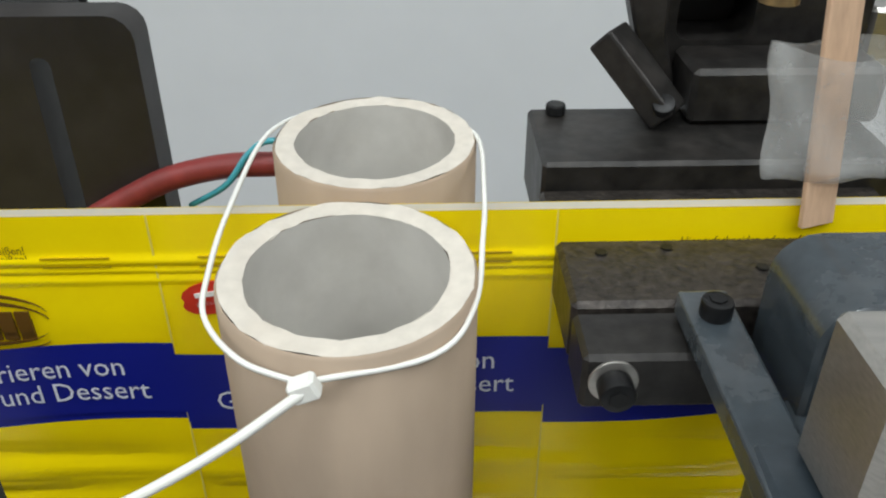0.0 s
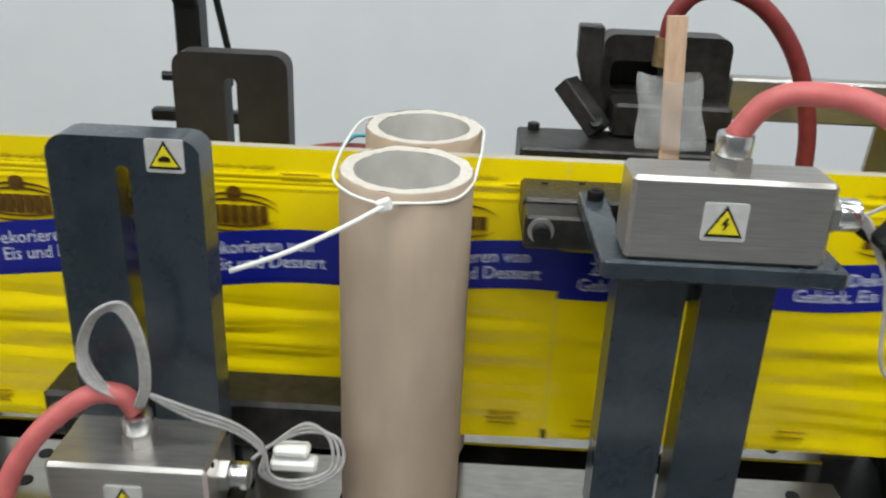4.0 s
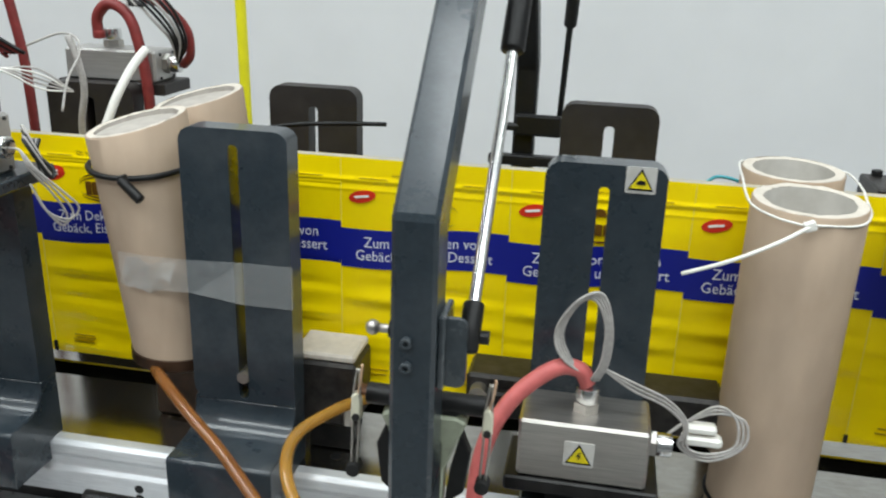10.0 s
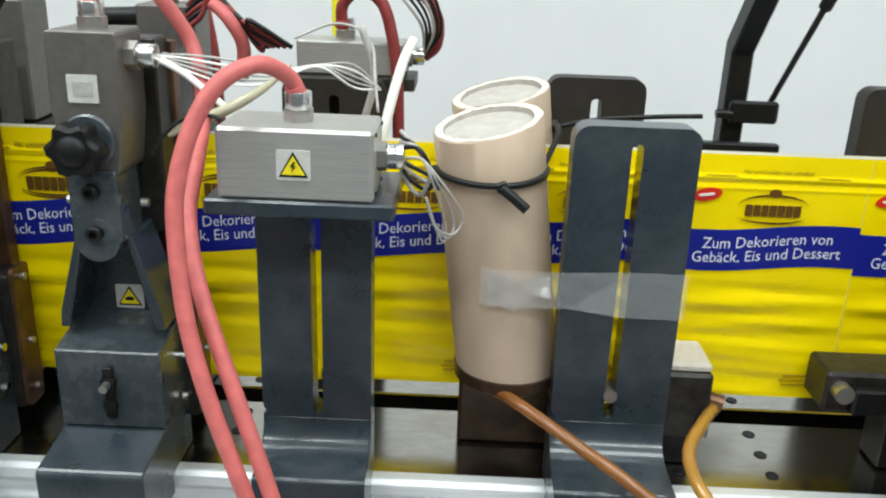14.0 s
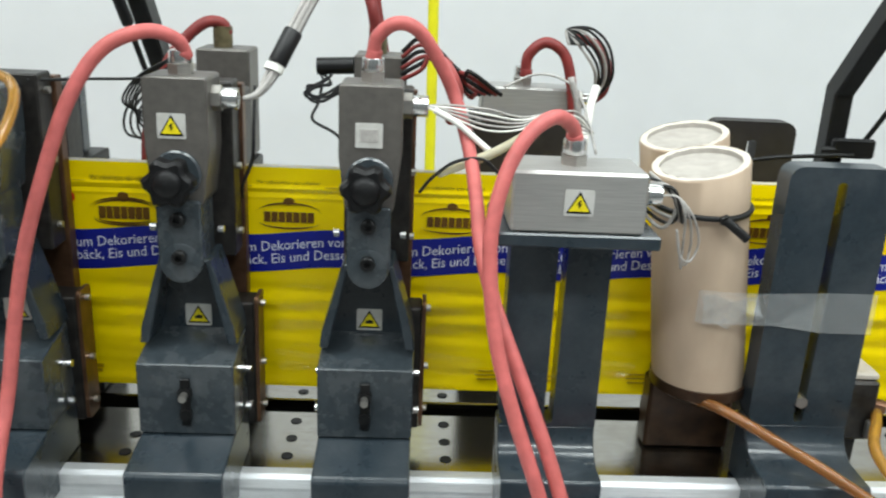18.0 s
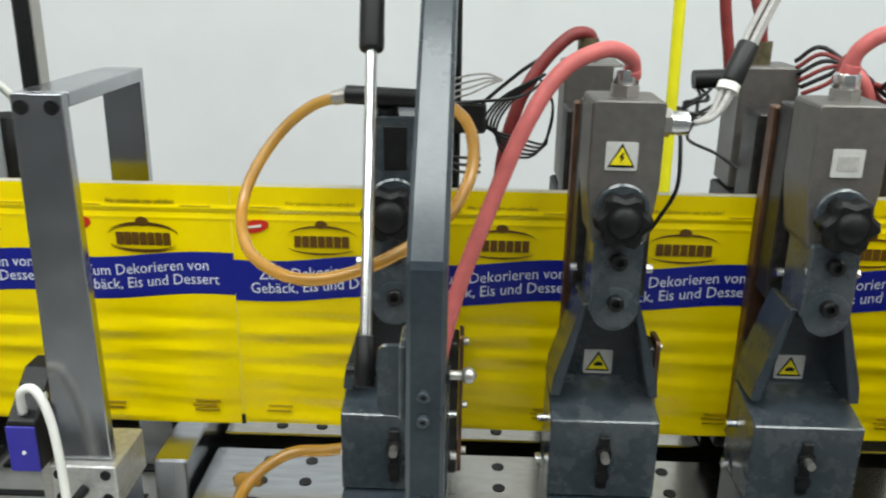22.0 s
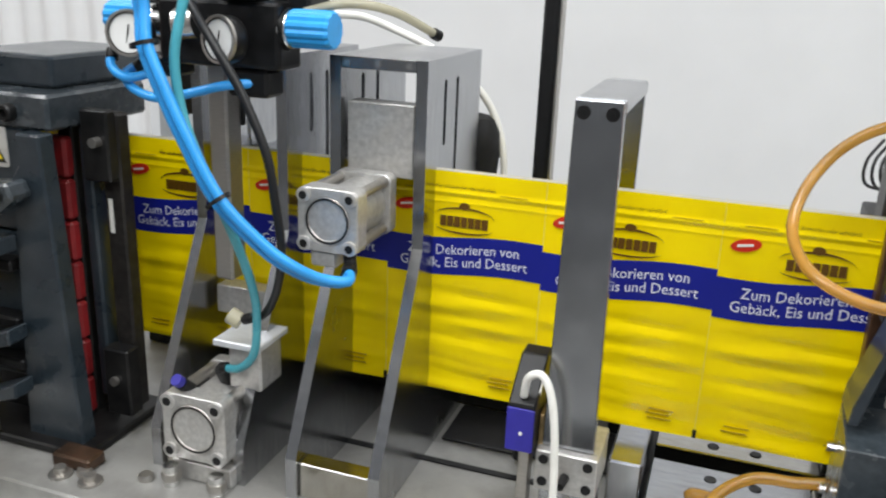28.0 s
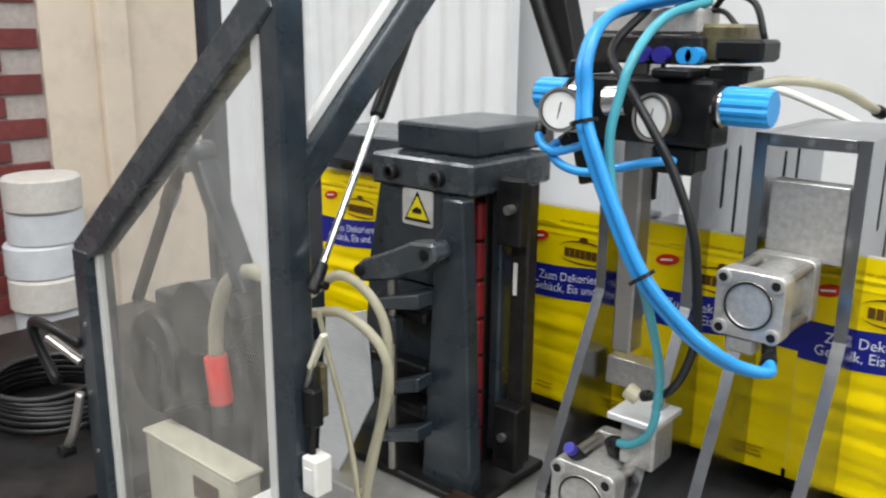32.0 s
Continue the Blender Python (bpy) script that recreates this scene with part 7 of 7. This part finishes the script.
for bx in (-1.745, -1.728, -1.706, -1.698):
    part("collar", cyl((bx, -0.09, 1.336), (bx, -0.078, 1.336), 0.007, seg=12), "violet" if bx < -1.71 else "blue_knob", t)
part("hanger", cyl((-1.73, -0.05, 1.375), (-1.73, -0.05, 1.5), 0.006, seg=12), "black", t)
wire("plug_cable", [(-1.70, -0.05, 1.375), (-1.685, -0.06, 1.385), (-1.66, -0.065, 1.378), (-1.648, -0.068, 1.35)], 0.0028, "cable", t)
wire("plug_cable", [(-1.71, -0.05, 1.372), (-1.69, -0.055, 1.372), (-1.675, -0.06, 1.36)], 0.0025, "cable", t)
part("bracket_plate", box(-1.77, -1.75, -0.036, -0.03, 1.2, 1.33, 0.001), "dark", t)

# ---- film clamp unit ----
X7 = -1.975
t = thing("film_clamp", X7, -0.1, 0.868, "massive slate grey film clamp with red rubber pads", "clamp")
part("cover", box(-2.04, -1.926, -0.085, 0.06, 1.226, 1.257, 0.004), "paint", t, "slate grey top cover")
part("head_plate", box(-2.045, -1.903, -0.12, 0.02, 1.192, 1.2255, 0.003), "paint_worn_lit", t)
part("front_plate", prism([(-2.03, 1.1915), (-2.03, 1.09), (-1.935, 1.09), (-1.935, 1.1915)], "y", -0.118, -0.1, 0.002), "paint", t)
part("leg_front", prism([(-1.956, 0.868), (-1.886, 0.868), (-1.895, 1.05), (-1.903, 1.1915), (-1.93, 1.1915), (-1.93, 1.16), (-1.938, 1.15)], "y", -0.135, -0.115, 0.002), "paint", t, "tapering slate grey leg")
part("leg_left", prism([(-2.07, 1.10), (-2.045, 1.225), (-2.03, 1.225), (-2.03, 1.12), (-2.05, 0.868), (-2.09, 0.868)], "y", -0.1, -0.08, 0.002), "paint", t)
part("back_web", box(-2.03, -1.95, -0.095, -0.08, 0.868, 1.19, 0.002), "dark", t)
for bx in (-2.011, -1.946):
    socket_screw((bx, -0.12, 1.2075), (0, -1, 0), 0.0085, t, "dark", "head_screw")
sign(-1.977, -0.1185, 1.1725, 0.043, t, "hand")
pad = part("pad_carrier", box(-1.937, -1.919, -0.075, -0.04, 0.875, 1.19, 0.002), "dark", t)
for i in range(7):
    part("red_pad", box(-1.939, -1.917, -0.0885, -0.0755, 0.882 + i * 0.043, 0.923 + i * 0.043, 0.003), "red_seal", pad, "dark red rubber pad")
part("guide_strip", box(-1.912, -1.899, -0.075, -0.05, 0.9, 1.19, 0.002), "paint", t)
part("outer_plate", box(-1.89, -1.868, -0.07, -0.052, 0.89, 1.205, 0.002), "iron", t, "dark steel guide plate")
part("foot_plate", box(-1.893, -1.862, -0.09, -0.0705, 0.89, 0.965, 0.002), "dark", t)
part("upper_plate", box(-1.90, -1.868, -0.085, -0.0705, 1.14, 1.21, 0.002), "dark", t)
for z in (1.18, 0.93):
    part("plate_bolt", cyl((-1.879, -0.085 if z > 1 else -0.09, z), (-1.879, -0.094, z), 0.005, seg=12), "steel", t)
part("white_stripe", box(-1.885, -1.8805, -0.0713, -0.0702, 1.085, 1.12, 0), "white", t)
part("link_block", prism([(-2.031, 1.106), (-2.017, 1.118), (-1.98, 1.133), (-1.948, 1.148), (-1.918, 1.151), (-1.912, 1.137), (-1.932, 1.121), (-1.98, 1.101), (-2.022, 1.092)], "y", -0.163, -0.1365, 0.003), "paint_worn_lit", t, "cast swing link")
part("link_pin", cyl((-1.9275, -0.1655, 1.1385), (-1.9275, -0.13, 1.1385), 0.006, seg=16, rim=0.001), "dark", t, smooth="auto")
part("link_pin", cyl((-2.019, -0.167, 1.1055), (-2.019, -0.13, 1.1055), 0.0065, seg=16, rim=0.001), "dark", t, smooth="auto")
for z0, z1, xa in ((1.066, 1.092, -2.0), (0.968, 1.002, -1.995), (0.915, 0.945, -1.99)):
    part("jaw_shelf", prism([(xa, z0), (xa, z0 + 0.012), (-1.935, z1 + 0.004), (-1.935, z1 - 0.012)], "y", -0.165, -0.1405, 0.0015), "paint", t, "cast jaw shelf")
part("jaw_tooth", box(-2.0, -1.975, -0.158, -0.1405, 1.03, 1.06, 0.003), "paint", t)
part("jaw_rod", cyl((-1.985, -0.15, 0.88), (-1.985, -0.15, 1.10), 0.005, seg=12), "steel", t, smooth="auto")
for z in (1.06, 1.0, 0.955):
    part("jaw_rib", box(-2.03, -1.948, -0.14, -0.1185, z - 0.006, z + 0.006, 0.002), "dark", t)
part("jaw_body", box(-2.02, -1.95, -0.118, -0.096, 0.93, 1.09, 0.004), "paint", t)
part("base", box(-2.09, -1.87, -0.15, -0.02, 0.8684, 0.878, 0.002), "dark", t)
part("base_stop", box(-1.90, -1.855, -0.165, -0.14, 0.8684, 0.882, 0.002), "brown_oil", t)
for bx in (-1.845, -1.88):
    part("base_bolt", lathe([(0.0001, 0.009), (0.006, 0.009), (0.006, 0.003), (0.0115, 0.0025), (0.0115, 0.0)], (bx, -0.175, 0.8684), seg=16), "steel", t, smooth="auto")
t = thing("guide_plate", -2.26, -0.03, 0.68, "slate grey upright guide plate behind the guard", "plate")
part("plate", box(-2.33, -2.085, 0.02, 0.032, 0.68, 1.189, 0.002), "paint", t)
part("screw", cyl((-2.292, 0.02, 1.15), (-2.292, 0.0175, 1.15), 0.004, seg=10), "steel", t)
# purple reflection on the plate, laid on as a thin coloured strip
part("lilac_strip", prism(rounded(-2.222, -2.176, 0.9, 1.172, 0.008, 3), "y", 0.0165, 0.0196, 0), "lilac", t, "lilac strip standing in for a purple reflection")
part("top_box", box(-2.255, -2.06, -0.03, 0.1, 1.1895, 1.2255, 0.002), "paint", t)

# ---- end guard with acrylic pane ----
t = thing("end_guard", -1.99, -0.297, 0.83, "slate grey end guard frame with a scratched acrylic pane", "safety guard", "guard frames")
part("inner_post", box(-2.003, -1.974, -0.297, -0.267, 0.832, 1.40, 0.003), "paint", t)
part("hood_slope", bar((-1.9885, -0.285, 1.21), (-1.9885, 0.05, 1.55), 0.028, 0.03, 0.003), "paint", t)
part("outer_post", box(-2.375, -2.34, -0.305, -0.27, 0.6, 1.095, 0.003), "paint", t)
part("end_slope", bar((-2.365, -0.288, 1.085), (-1.99, -0.285, 1.385), 0.03, 0.034, 0.003), "paint_worn_lit", t)
pane = part("acrylic_pane", prism([(-2.33, 0.70), (-2.006, 0.70), (-2.006, 1.352), (-2.33, 1.10)], "y", -0.293, -0.288, 0), "plexi", t, "scratched clear acrylic pane")
pane.visible_shadow = False
part("pane_edge", box(-2.338, -2.331, -0.2955, -0.2865, 0.70, 1.09, 0.001), "pane_rim", t, "chipped pane edge")
part("pane_edge", box(-2.0165, -2.0045, -0.2955, -0.2865, 0.70, 1.35, 0.001), "pane_rim", t)
side = part("side_pane", prism([(-0.262, 1.245), (-0.262, 1.56), (0.035, 1.56)], "x", -1.992, -1.987, 0), "plexi", t, "clear acrylic side pane")
side.visible_shadow = False
part("pane_edge", box(-1.9945, -1.9845, -0.2665, -0.2575, 1.24, 1.56, 0.001), "pane_rim", t, "milky pane edge")
part("pane_edge", bar((-1.9895, -0.262, 1.262), (-1.9895, 0.022, 1.552), 0.010, 0.009, 0.001), "pane_rim", t, "milky pane edge")
pane2 = part("hood_pane", prism([(-2.36, 1.40), (-1.99, 1.40), (-1.99, 1.41), (-2.36, 1.41)], "y", -0.1, 0.19, 0), "plexi", t, "clear acrylic hood pane")
pane2.visible_shadow = False
for z in (0.75, 0.83, 1.0):
    part("screw", cyl((-2.357, -0.305, z), (-2.357, -0.3065, z), 0.0028, seg=8), "steel", t)
gas_spring((-1.953, -0.283, 1.13), (-2.035, -0.04, 1.41), 0.5, "bright steel gas spring on the end guard")
t = thing("rear_gas_spring", -1.96, 0.1, 1.3, "thick black gas spring behind the regulators", "gas spring", "gas springs")
part("cylinder", cyl((-1.945, 0.1, 1.30), (-2.03, 0.12, 1.46), 0.010, seg=16), "black", t, smooth="auto")
part("rod", cyl((-1.93, 0.1, 1.22), (-1.945, 0.1, 1.30), 0.005, seg=12), "steel", t, smooth="auto")
part("frame_bar", bar((-1.90, 0.11, 1.18), (-2.0, 0.13, 1.5), 0.026, 0.03, 0.003), "black", t)
t = thing("draw_latch", -1.965, -0.28, 0.95, "black and cream draw latch on the guard post", "latch")
part("hook", bar((-1.948, -0.278, 1.082), (-1.966, -0.28, 1.045), 0.008, 0.005, 0.001), "cream", t)
part("rod", bar((-1.955, -0.28, 1.075), (-1.972, -0.282, 1.02), 0.004, 0.004, 0.0005), "steel", t)
part("body", box(-1.974, -1.956, -0.287, -0.272, 0.985, 1.025, 0.003), "black", t)
part("pin", cyl((-1.966, -0.28, 0.985), (-1.968, -0.28, 0.955), 0.004, seg=10), "black", t)
part("sage_block", box(-1.9735, -1.961, -0.2705, -0.262, 0.99, 1.045, 0.002), "olive", t)
t = thing("white_clip", -1.97, -0.27, 0.93, "white plastic cable clip on the end guard", "clip")
part("clip_body", box(-1.973, -1.952, -0.29, -0.268, 0.915, 0.955, 0.002), "white", t)
part("clip_slot", box(-1.968, -1.957, -0.2915, -0.2903, 0.922, 0.945, 0.0005), "deck", t)
t = thing("splash_plate", -2.02, -0.18, 0.868, "pale metal splash plate beside the clamp", "plate")
part("plate", prism([(-2.055, 1.05), (-1.995, 1.07), (-1.985, 0.97), (-2.04, 0.868), (-2.075, 0.868)], "y", -0.182, -0.178, 0.0005), "alu", t)
for pts in (
    [(-2.03, -0.225, 1.09), (-1.99, -0.22, 1.118), (-1.955, -0.21, 1.10), (-1.938, -0.205, 1.058), (-1.945, -0.205, 0.983), (-1.96, -0.215, 0.903), (-1.965, -0.225, 0.84)],
    [(-2.02, -0.235, 1.075), (-1.97, -0.232, 1.085), (-1.928, -0.225, 1.06), (-1.92, -0.222, 1.02), (-1.938, -0.222, 0.954), (-1.95, -0.228, 0.885), (-1.955, -0.23, 0.84)],
    [(-2.0, -0.24, 1.085), (-1.988, -0.238, 1.038), (-1.97, -0.236, 0.982), (-1.955, -0.236, 0.92), (-1.948, -0.235, 0.84)],
):
    t = thing("clear_hose", *pts[0], "yellowed clear plastic hose drooping beside the clamp", "hose", "water hoses")
    part("tube", sweep(pts, 0.0052 if pts[0][0] < -2.01 else 0.003, 12, 8), "clear_tube", t, smooth=True)

# ---- seen beyond the end guard ----
t = thing("side_table", -2.75, -0.1, 0.0, "dark topped side table beyond the machine", "table")
part("tabletop", box(-3.15, -2.42, -0.42, 0.22, 0.70, 0.735, 0.004), "dark", t)
for lx in (-3.1, -2.46):
    for ly in (-0.38, 0.18):
        part("leg", box(lx - 0.02, lx + 0.02, ly - 0.02, ly + 0.02, 0, 0.6998, 0.002), "black", t)
t = thing("cable_coil", -2.72, -0.2, 0.736, "heap of coiled black cables on the side table", "cables", "cable bundles")
for i in range(7):
    wire("coil", [(-2.72 + 0.12 * math.cos(a / 8 * 2 * math.pi + i * 0.3) * (1 - i * 0.05), -0.2 + 0.09 * math.sin(a / 8 * 2 * math.pi + i * 0.3), 0.742 + i * 0.009 + 0.006 * math.sin(a + i)) for a in range(9)], 0.006, "cable", t)
t = thing("draw_latch", -2.43, -0.3, 0.8, "dark steel draw latch hanging on the guard corner", "latch")
part("handle", sweep([(-2.376, -0.305, 0.97), (-2.42, -0.32, 0.985), (-2.47, -0.32, 0.98), (-2.475, -0.315, 0.95), (-2.44, -0.31, 0.90)], 0.007, 10, 6), "dark", t, smooth=True)
part("pin", cyl((-2.376, -0.305, 0.945), (-2.44, -0.315, 0.965), 0.006, seg=12), "steel", t)
part("hanging_bar", sweep([(-2.378, -0.31, 0.905), (-2.385, -0.318, 0.86), (-2.41, -0.318, 0.825)], 0.006, 10, 6), "steel", t, smooth=True)
part("hanging_ring", cyl((-2.415, -0.31, 0.815), (-2.415, -0.328, 0.815), 0.009, seg=14), "black", t)
t = thing("rear_upright", -2.53, 0.015, 0.68, "slate grey upright tube behind the feed drive", "post")
part("tube", box(-2.547, -2.514, 0.0, 0.03, 0.6803, 1.62, 0.003), "paint", t)
t = thing("feed_drive", -2.38, -0.15, 0.68, "dark feed drive with swing arms behind the acrylic pane", "machine unit")
part("motor", lathe([(0.0001, 0), (0.066, 0), (0.074, 0.008), (0.076, 0.09), (0.07, 0.10), (0.0001, 0.10)], (-2.405, -0.09, 0.895), (-0.1, -1, 0.05), 30), "black", t, "black drive motor", smooth="auto")
part("motor_cap", lathe([(0.0001, 0.004), (0.03, 0.004), (0.034, 0.0)], (-2.415, -0.19, 0.90), (-0.1, -1, 0.05), 24), "dark", t, smooth="auto")
part("back_panel", box(-2.56, -2.325, -0.034, -0.022, 0.6804, 0.93, 0.002), "dark", t, "dark rear panel")
part("motor_mount", box(-2.46, -2.35, -0.148, -0.05, 0.6804, 0.83, 0.004), "dark", t)
part("gearbox", box(-2.36, -2.25, -0.14, -0.035, 0.6804, 1.0, 0.012), "black", t)
part("roller_end", lathe([(0.0001, 0), (0.045, 0), (0.048, 0.005), (0.048, 0.05), (0.0001, 0.05)], (-2.305, -0.14, 0.985), (0, -1, 0.1), 26), "iron", t, smooth="auto")
part("terminal_box", box(-2.43, -2.36, -0.17, -0.11, 0.965, 1.0, 0.006), "dark", t)
arm = thing("pouch_swing_arm", -2.228, -0.215, 1.212, "slate grey swing arm with a suction gripper taking off pouches", "robot arm")
part("beam", bar((-2.226, -0.215, 1.216), (-2.140, -0.215, 1.055), 0.028, 0.02, 0.004), "paint", arm, "slate grey swing beam")
part("arm_joint", cyl((-2.228, -0.200, 1.212), (-2.228, -0.238, 1.212), 0.0175, seg=20, rim=0.002), "paint_worn_lit", arm, smooth="auto")
part("pivot", cyl((-2.140, -0.19, 1.055), (-2.140, -0.24, 1.055), 0.015, seg=20, rim=0.002), "dark", arm, smooth="auto")
part("tie_bar", bar((-2.232, -0.235, 1.207), (-2.357, -0.235, 1.0136), 0.012, 0.012, 0.002), "brown_oil", arm, "tarnished tie bar")
part("tie_nut", cyl((-2.251, -0.235, 1.1777), (-2.269, -0.235, 1.150), 0.0098, seg=6), "brown_oil", arm)
gripper = part("gripper", bar((-2.226, -0.2, 1.195), (-2.2196, -0.2, 0.972), 0.009, 0.008, 0.002), "dark", arm, "thin suction gripper", origin=(-2.228, -0.215, 1.212))
part("red_sleeve", cyl((-2.2196, -0.215, 0.970), (-2.2113, -0.215, 0.910), 0.0143, seg=18, rim=0.002), "red_tag", gripper, "bright red sleeve", smooth="auto")
part("tube", sweep([(-2.2187, -0.215, 0.9675), (-2.212, -0.215, 1.021), (-2.1855, -0.215, 1.069), (-2.141, -0.215, 1.091), (-2.0996, -0.205, 1.083)], 0.0092, 12, 6), "clear_tube", gripper, "yellowed suction hose", smooth=True)
part("suction_cup", cyl((-2.2113, -0.215, 0.910), (-2.209, -0.215, 0.8846), 0.0105, seg=14), "black", gripper, smooth="auto")
t = thing("cream_box", -2.28, -0.15, 0.68, "cream enamelled box on the infeed shelf", "box")
part("body", box(-2.385, -2.18, -0.225, -0.185, 0.6804, 0.815, 0.005), "cream", t)
part("lid", box(-2.388, -2.177, -0.227, -0.183, 0.8155, 0.822, 0.002), "cream", t)
part("label", box(-2.27, -2.215, -0.2262, -0.2252, 0.765, 0.795, 0), "copper_plate", t, "rust-brown label")
t = thing("white_curtain", -3.5, 1.45, 0.0, "white pleated curtain hanging beyond the guard", "curtain")
fold = [(-3.95 + 0.95 * i / 75, 1.44 + 0.009 * math.sin(i * 0.9) + 0.005 * math.sin(i * 0.37)) for i in range(76)]
part("fabric", prism(fold + [(-3.0, 1.475), (-3.95, 1.475)], "z", 0.05, 2.4, 0), "wall", t, smooth="auto")
part("rail", cyl((-3.97, 1.455, 2.412), (-2.98, 1.455, 2.412), 0.012, seg=10), "steel", t)
t = thing("reel_stack", -3.8, 0.25, 0.0, "stack of pale reels against the brick wall", "reels")
for i in range(10):
    part("reel", lathe([(0.0001, 0), (0.098, 0), (0.104, 0.006), (0.104, 0.088), (0.098, 0.094), (0.0001, 0.094)], (-3.78 + 0.008 * math.sin(i * 2.3), 0.28 + 0.010 * math.sin(i * 1.7), i * 0.0945), seg=28), "grille" if i % 3 else "card_in", t, smooth="auto")
# bricks of the end wall
shared = None
for row in range(20):
    for col in range(8):
        y1 = 0.42 - col * 0.225 - (0.1125 if row % 2 else 0)
        if y1 - 0.21 < -1.45:
            continue
        z0 = 0.52 + row * 0.066
        bm = None
        if shared is None:
            bm = box(-0.006, 0.012, -0.1065, 0.1065, -0.0285, 0.0285, 0.002)
            shared = bpy.data.meshes.new("brick")
            bm.to_mesh(shared)
            bm.free()
            shared.materials.append(M["brick_red"])
        ob = new("brick", shared)
        ob.parent = bpy.data.objects["wall_west_brick"]
        ob.location = Vector((XL - 0.010, y1 - 0.1065, z0)) - AT[bpy.data.objects["wall_west_brick"]]



# ---- what moves: each stroke draws the film on by one pouch and cuts one off ----
FIRST, CYCLE, STROKES = 1.638, 2.094, 15
cut_pouches = []
for n in range(STROKES):
    t = thing("cut_pouch", 0, 0, WB, "glossy yellow printed pouch cut off the film", "pouch", "cut pouches")
    printed_pouch(t, 14)
    cut_pouches.append(t)


def turned(x, z, degrees):
    """A turn about the axis through (x, z) that runs across the film."""
    at = Vector((x, 0, z))
    return Matrix.Translation(at) @ Matrix.Rotation(radians(degrees), 4, "Y") @ Matrix.Translation(-at)


def motions():
    pull = ((0.0, 0.0), (0.09, 0.16), (0.19, 0.59), (0.29, 0.88), (0.37, 1.0))
    level = WB - 0.0005
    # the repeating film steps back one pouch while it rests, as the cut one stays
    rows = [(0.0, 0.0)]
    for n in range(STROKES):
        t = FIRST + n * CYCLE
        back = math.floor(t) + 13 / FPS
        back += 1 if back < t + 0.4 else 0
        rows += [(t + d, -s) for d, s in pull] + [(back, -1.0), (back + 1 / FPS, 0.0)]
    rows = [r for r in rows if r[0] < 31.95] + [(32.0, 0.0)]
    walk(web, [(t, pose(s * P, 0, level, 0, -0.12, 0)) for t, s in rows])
    # a cut pouch rides in with the film, is lifted off and lowered behind the cream box
    for n, pouch in enumerate(cut_pouches):
        rows = [(0.0, pose((n + 1) * P, 0.0006, level, 0, -0.12, 0))]
        for m in range(n + 1):
            t = FIRST + m * CYCLE
            last = m == n
            for d, s in pull:
                rows.append((t + d, pose((n + 1 - m - s) * P - (0.035 * s if last else 0), 0.0006, level, 0, -0.12, 0)))
        t = FIRST + n * CYCLE
        home = pose(-0.035, 0.0006, level, 0, -0.12, 0)
        mid = (SEAM - 14.5 * P - 0.035, 1.062)
        deep = -0.1785 + 0.0021 * n
        rows.append((t + 1.62, home))
        for d, dx, dy, dz, turn in ((1.70, -0.015, deep, 0.0, 0), (1.78, -0.05, deep, -0.04, -25), (1.86, -0.09, deep, -0.15, -65), (1.94, -0.105, deep, -0.28, -90), (2.04, -0.105, deep, -0.543, -90)):
            rows.append((t + d, Matrix.Translation((dx, dy, dz)) @ turned(*mid, turn) @ home))
        rest = rows[-1][1]
        rows = [r for r in rows if r[0] < 31.95]
        walk(pouch, rows + [(32.0, rest if t + 2.04 < 32 else rows[-1][1])])
    # the arm waits beside the film, dips its gripper to the pouch and swings down with it
    start = Matrix.Translation((-2.228, -0.215, 1.212))
    beats = ((-0.08, 88, -33), (0.56, 88, -33), (0.70, 60, -22), (0.87, 22, -8), (1.03, 0, 0), (1.14, 0, 0), (1.28, 0, 33), (1.62, 0, 33), (1.74, 0, 4), (1.86, 40, -10))
    swing, dip = [(0.0, start)], [(0.0, Matrix.Identity(4))]
    for n in range(STROKES):
        for d, a, h in beats:
            t = FIRST + n * CYCLE + d
            if 0.05 < t < 31.9:
                swing.append((t, turned(-2.140, 1.055, -a) @ start))
                dip.append((t, Matrix.Rotation(radians(-h), 4, "Y")))
    walk(arm, swing + [(32.0, start)])
    walk(gripper, dip + [(32.0, Matrix.Identity(4))])


motions()
